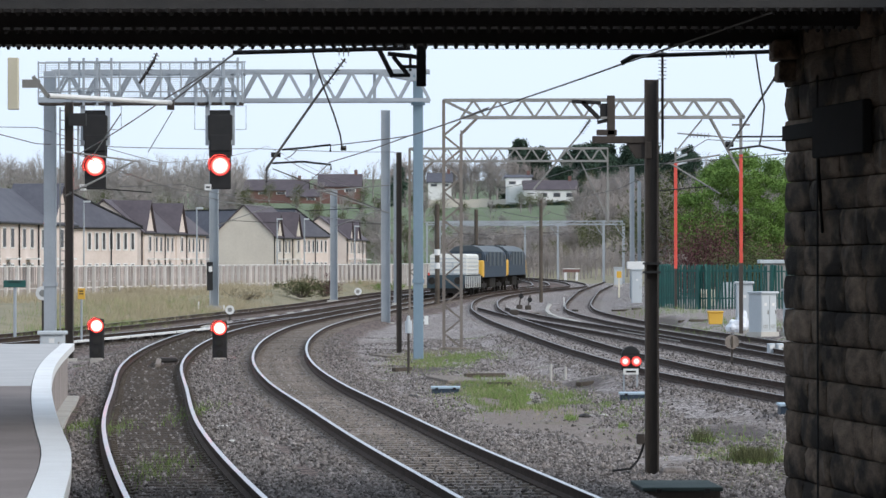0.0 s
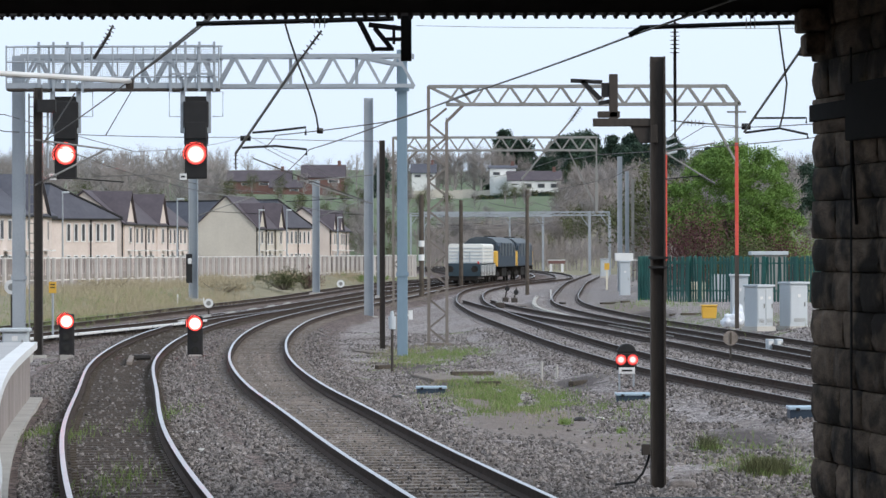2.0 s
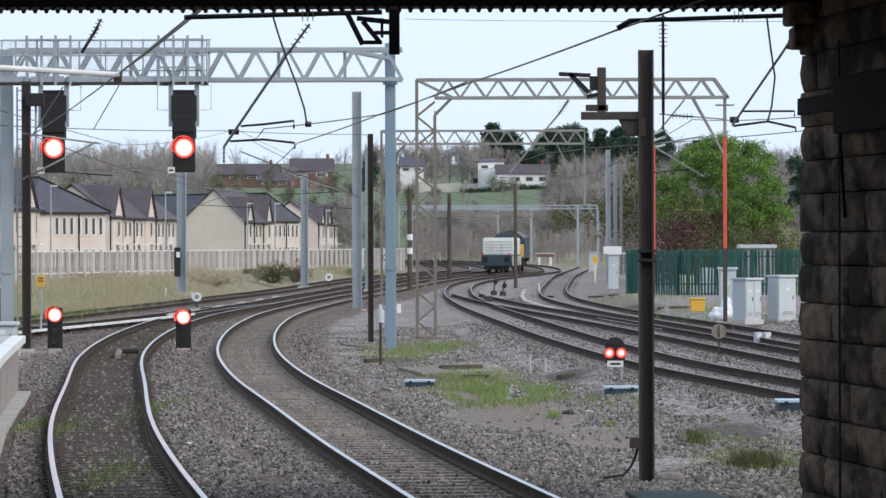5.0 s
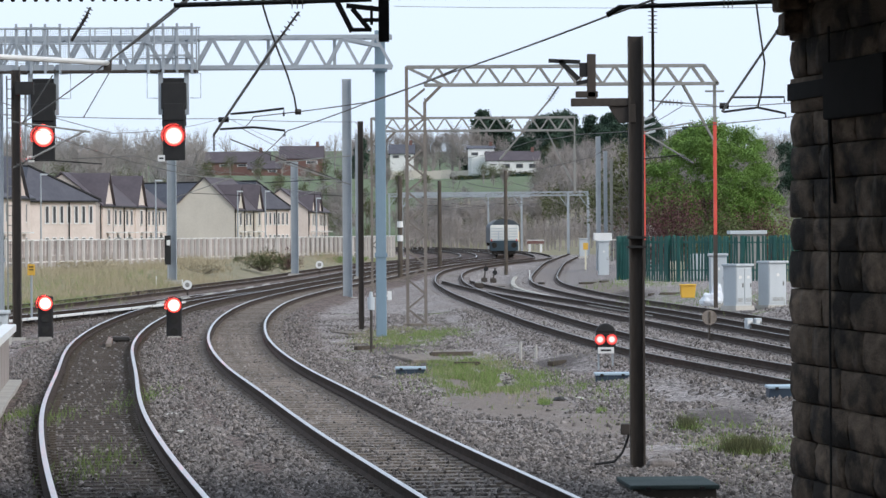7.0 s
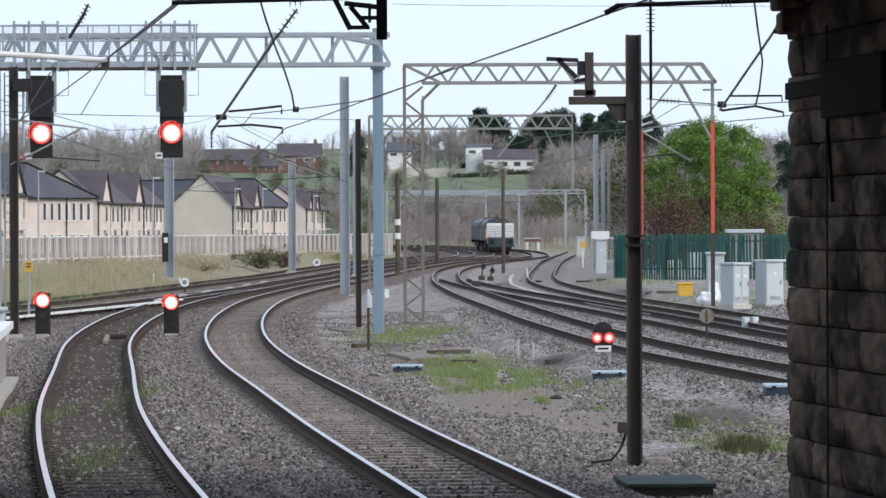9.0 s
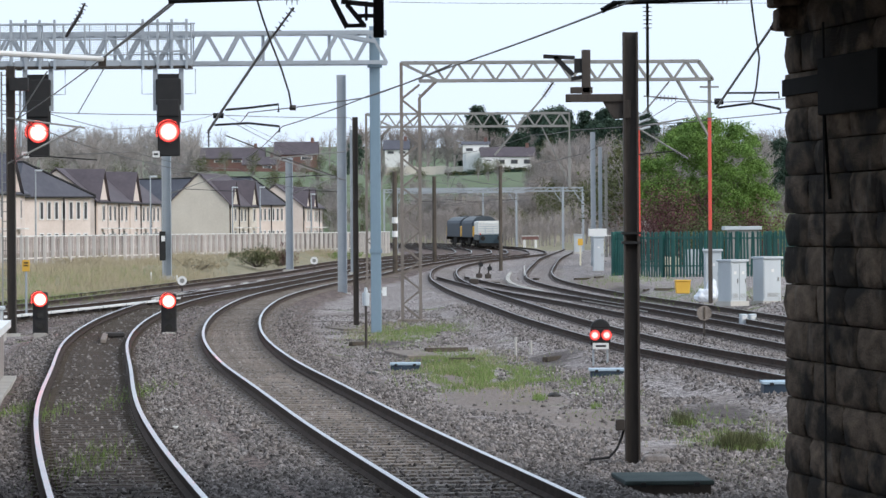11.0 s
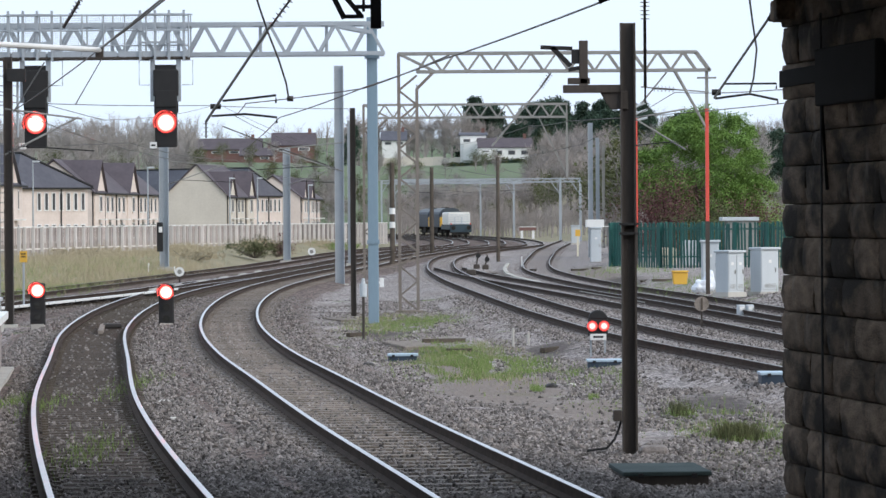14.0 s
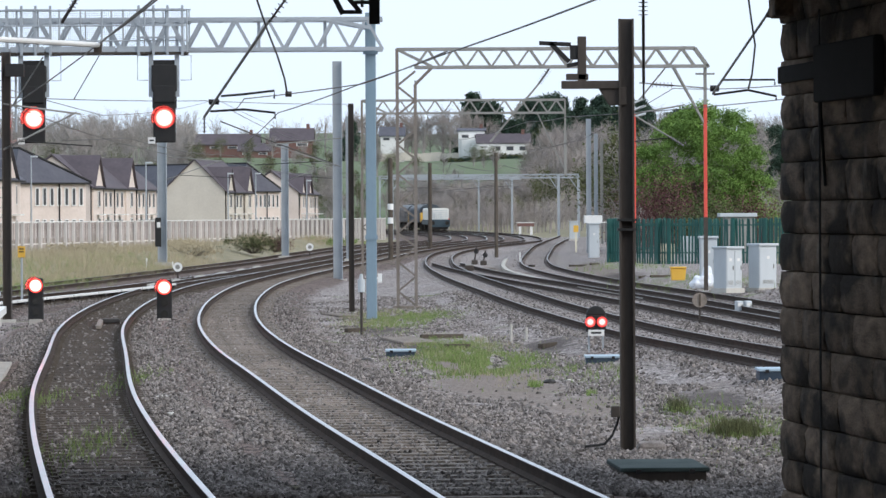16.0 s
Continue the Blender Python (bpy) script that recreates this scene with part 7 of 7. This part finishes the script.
def loose_stones():
    rng = random.Random(12)
    bm = bmesh.new()
    bmesh.ops.create_icosphere(bm, subdivisions=1, radius=0.5)
    base = [v.co.copy() for v in bm.verts]
    faces = [tuple(v.index for v in f.verts) for f in bm.faces]
    bm.free()
    b = B()
    n = 0
    while n < 78000:
        y = 40 + 105 * rng.random() ** 1.8
        x = rng.uniform(-0.115, 0.105) * y
        gap = min(abs(x - line_x(k, y)) for k in ("platform", "through", "yard") if LINES[k][0][1] <= y)
        if gap < 0.95 or (x < line_x("platform", y) - 1.3 and y < 77):
            if rng.random() > (0.13 if abs(x - line_x('platform', y)) < 1 else 0.3) or (x < line_x("platform", y) - 1.3 and y < 77):
                continue
        if noise.noise((x * 0.5, y * 0.15, 5)) < -0.3 and gap > 2.2 and y > 48:
            continue
        if abs(gap - 0.7535) < 0.1:
            continue
        if max(soil_at(x, y)[:2]) > 0.5 and gap > 1.1 and rng.random() < 0.94:
            continue
        s = Vector((rng.uniform(0.03, 0.105), rng.uniform(0.03, 0.09), rng.uniform(0.025, 0.06))) * (1.25 if y < 62 and gap > 1.2 else 1.0)
        rot = Euler((rng.uniform(0, 6), rng.uniform(0, 6), rng.uniform(0, 6))).to_matrix()
        c = Vector((x, y, ground_z(x, y) + 0.008))
        j = [rng.uniform(0.6, 1.3) for _ in base]
        b.add([c + rot @ Vector((v.x * s.x, v.y * s.y, v.z * s.z)) * q for v, q in zip(base, j)], faces)
        n += 1
    ob = new("loose_stones", mesh_fast("loose_stones", b, M_STONES))
    tagged(ob, "angular grey-brown ballast stones", "ballast", kind="stuff")


loose_stones()


# ---- the train ----
def bogie(parent, y, length=2.6):
    b = B()
    for x in (-0.95, 0.95):
        b.box((x, y, 0.55), (0.12, length, 0.28)).box((x, y, 0.72), (0.14, 0.7, 0.2))
    b.box((0, y, 0.7), (1.8, 0.5, 0.2))
    g = part("bogie", b, M_BOGIE, parent)
    for dy in (-length * 0.32, length * 0.32):
        part("wheelset", B().tube((-0.79, y + dy, 0.46), (-0.66, y + dy, 0.46), 0.46, 16).tube((0.66, y + dy, 0.46), (0.79, y + dy, 0.46), 0.46, 16).tube((-0.7, y + dy, 0.46), (0.7, y + dy, 0.46), 0.08, 8), M_BOGIE, g)


def wagon():
    t = thing("flask_wagon", (0, 0, 0), "dark teal bogie wagon with ribbed cream-white flask cover", "railway wagon")
    part("frame", B().box((0, 0, 1.1), (2.46, 12.5, 0.5)).box((0, -5.6, 1.25), (2.4, 1.3, 0.4)).box((0, 5.6, 1.25), (2.4, 1.3, 0.4)), M_WAGON, t, bevel=0.03)
    part("cover", B().prism([(-1.25, 1.42), (1.25, 1.42), (1.25, 2.74), (1.1, 2.84), (-1.1, 2.84), (-1.25, 2.74)], -4.2, 4.2, Matrix.Identity(4)), M_COVER, t, "cream-white steel cover", bevel=0.04)
    for k in range(5):
        z = 1.53 + k * 0.25
        part("rib", B().box((0, -4.23, z), (2.4, 0.07, 0.06)), M_CABINET, t)
        part("rib", B().box((1.28, 0, z), (0.06, 8.3, 0.05)), M_CABINET, t)
    for x in (-0.5, 0.3):
        part("end_post", B().box((x, -4.27, 1.9), (0.07, 0.06, 0.8)), M_CABINET, t)
    for i in range(9):
        part("side_post", B().box((1.26, -5.2 + i * 1.3, 0.95), (0.06, 0.1, 0.8)), M_WHITE, t, "white side post")
    part("headstock", B().box((0, -6.3, 0.98), (2.46, 0.15, 0.86)), M_WAGON, t)
    part("end_valance", B().box((0, -6.22, 0.5), (2.0, 0.08, 0.5)), M_BOGIE, t)
    for x in (-0.87, 0.87):
        part("buffer", B().tube((x, -6.3, 1.05), (x, -6.75, 1.05), 0.1, 12).tube((x, -6.72, 1.05), (x, -6.8, 1.05), 0.24, 16), M_BOGIE, t)
    for x in (-1.1, 1.1):
        part("tail_lamp", B().box((x, -6.4, 1.5), (0.12, 0.1, 0.18)), M_RED, t)
    for y in (-4.4, 4.4):
        bogie(t, y)
    return t


def loco(label):
    t = thing("locomotive", (0, 0, 0), label, "locomotive", "locomotives")
    part("body", B().prism([(-1.33, 1.1), (1.33, 1.1), (1.33, 2.6), (1.22, 2.9), (-1.22, 2.9), (-1.33, 2.6)], -8.2, 8.2, Matrix.Identity(4)), M_LOCO, t, "dark blue body side", bevel=0.04)
    part("roof", B().prism([(-1.22, 2.9), (1.22, 2.9), (0.85, 3.22), (0.4, 3.35), (-0.4, 3.35), (-0.85, 3.22)], -8.1, 8.1, Matrix.Identity(4)), M_LOCOROOF, t, "grey curved roof", bevel=0.03)
    for s in (-1, 1):
        cab = part("cab_end", B().prism([(-1.3, 1.1), (1.3, 1.1), (1.3, 2.3), (-1.3, 2.3)], min(8.2 * s, 9.2 * s), max(8.2 * s, 9.2 * s), Matrix.Identity(4)), M_YELLOW, t, "yellow warning panel end", bevel=0.1)
        part("nose_top", B().prism([(-1.25, 2.3), (1.25, 2.3), (1.2, 2.9), (-1.2, 2.9)], min(8.2 * s, 8.7 * s), max(8.2 * s, 8.7 * s), Matrix.Identity(4)), M_LOCO, cab)
        for x in (-0.62, 0.62):
            part("windscreen", B().box((x, s * 8.72, 2.6), (1.0, 0.05, 0.4)), M_GLASS, cab)
        part("buffer_beam", B().box((0, s * 9.25, 1.0), (2.5, 0.12, 0.45)), M_BOGIE, t)
        part("cab_window", B().box((1.35, s * 6.9, 2.45), (0.04, 0.7, 0.5)), M_GLASS, t)
    for y in (-4.5, -1.5, 1.5, 4.5):
        part("side_grille", B().box((1.345, y, 2.4), (0.03, 1.6, 1.0)), M_LOCOROOF, t)
    part("fuel_tank", B().box((0, 0, 0.7), (2.2, 4.2, 0.7)), M_BOGIE, t, bevel=0.05)
    for y in (-5.8, 5.8):
        bogie(t, y, 4.2)
    for y in (-2, 2.5):
        part("exhaust", B().box((0, y, 3.38), (0.5, 0.8, 0.12)), M_BOGIE, t)
    return t


WAGON = wagon()
LOCO_A = loco("dark blue diesel locomotive with yellow ends next to the wagon")
LOCO_B = loco("leading dark blue diesel locomotive with yellow ends")


def train_rows(ahead):
    """Poses along the running line; the train draws away at about 14 m/s."""
    pts = [p for p in LINES["through"] if p[1] >= 200]
    s = [0.0]
    for (xa, ya), (xb, yb) in zip(pts, pts[1:]):
        s.append(s[-1] + math.hypot(xb - xa, yb - ya))

    def place(d):
        x = float(np.interp(d, s, [p[0] for p in pts]))
        y = float(np.interp(d, s, [p[1] for p in pts]))
        return x, y

    rows = []
    for i in range(33):
        t = i * 0.5
        d = TRAIN_START + TRAIN_SPEED * t + 9.0 * max(0.0, 1 - t / 5) ** 2 + ahead
        (xa, ya), (xb, yb) = place(d - 4.4), place(d + 4.4)
        x, y = (xa + xb) / 2, (ya + yb) / 2
        rows.append((t, pose(x, y, rail_z(y), 0, 0, -math.degrees(math.atan2(xb - xa, yb - ya)))))
    return rows


TRAIN_START, TRAIN_SPEED = 55.0, 14.4


def motions():
    walk(WAGON, train_rows(0))
    walk(LOCO_A, train_rows(16.3))
    walk(LOCO_B, train_rows(35.1))


motions()
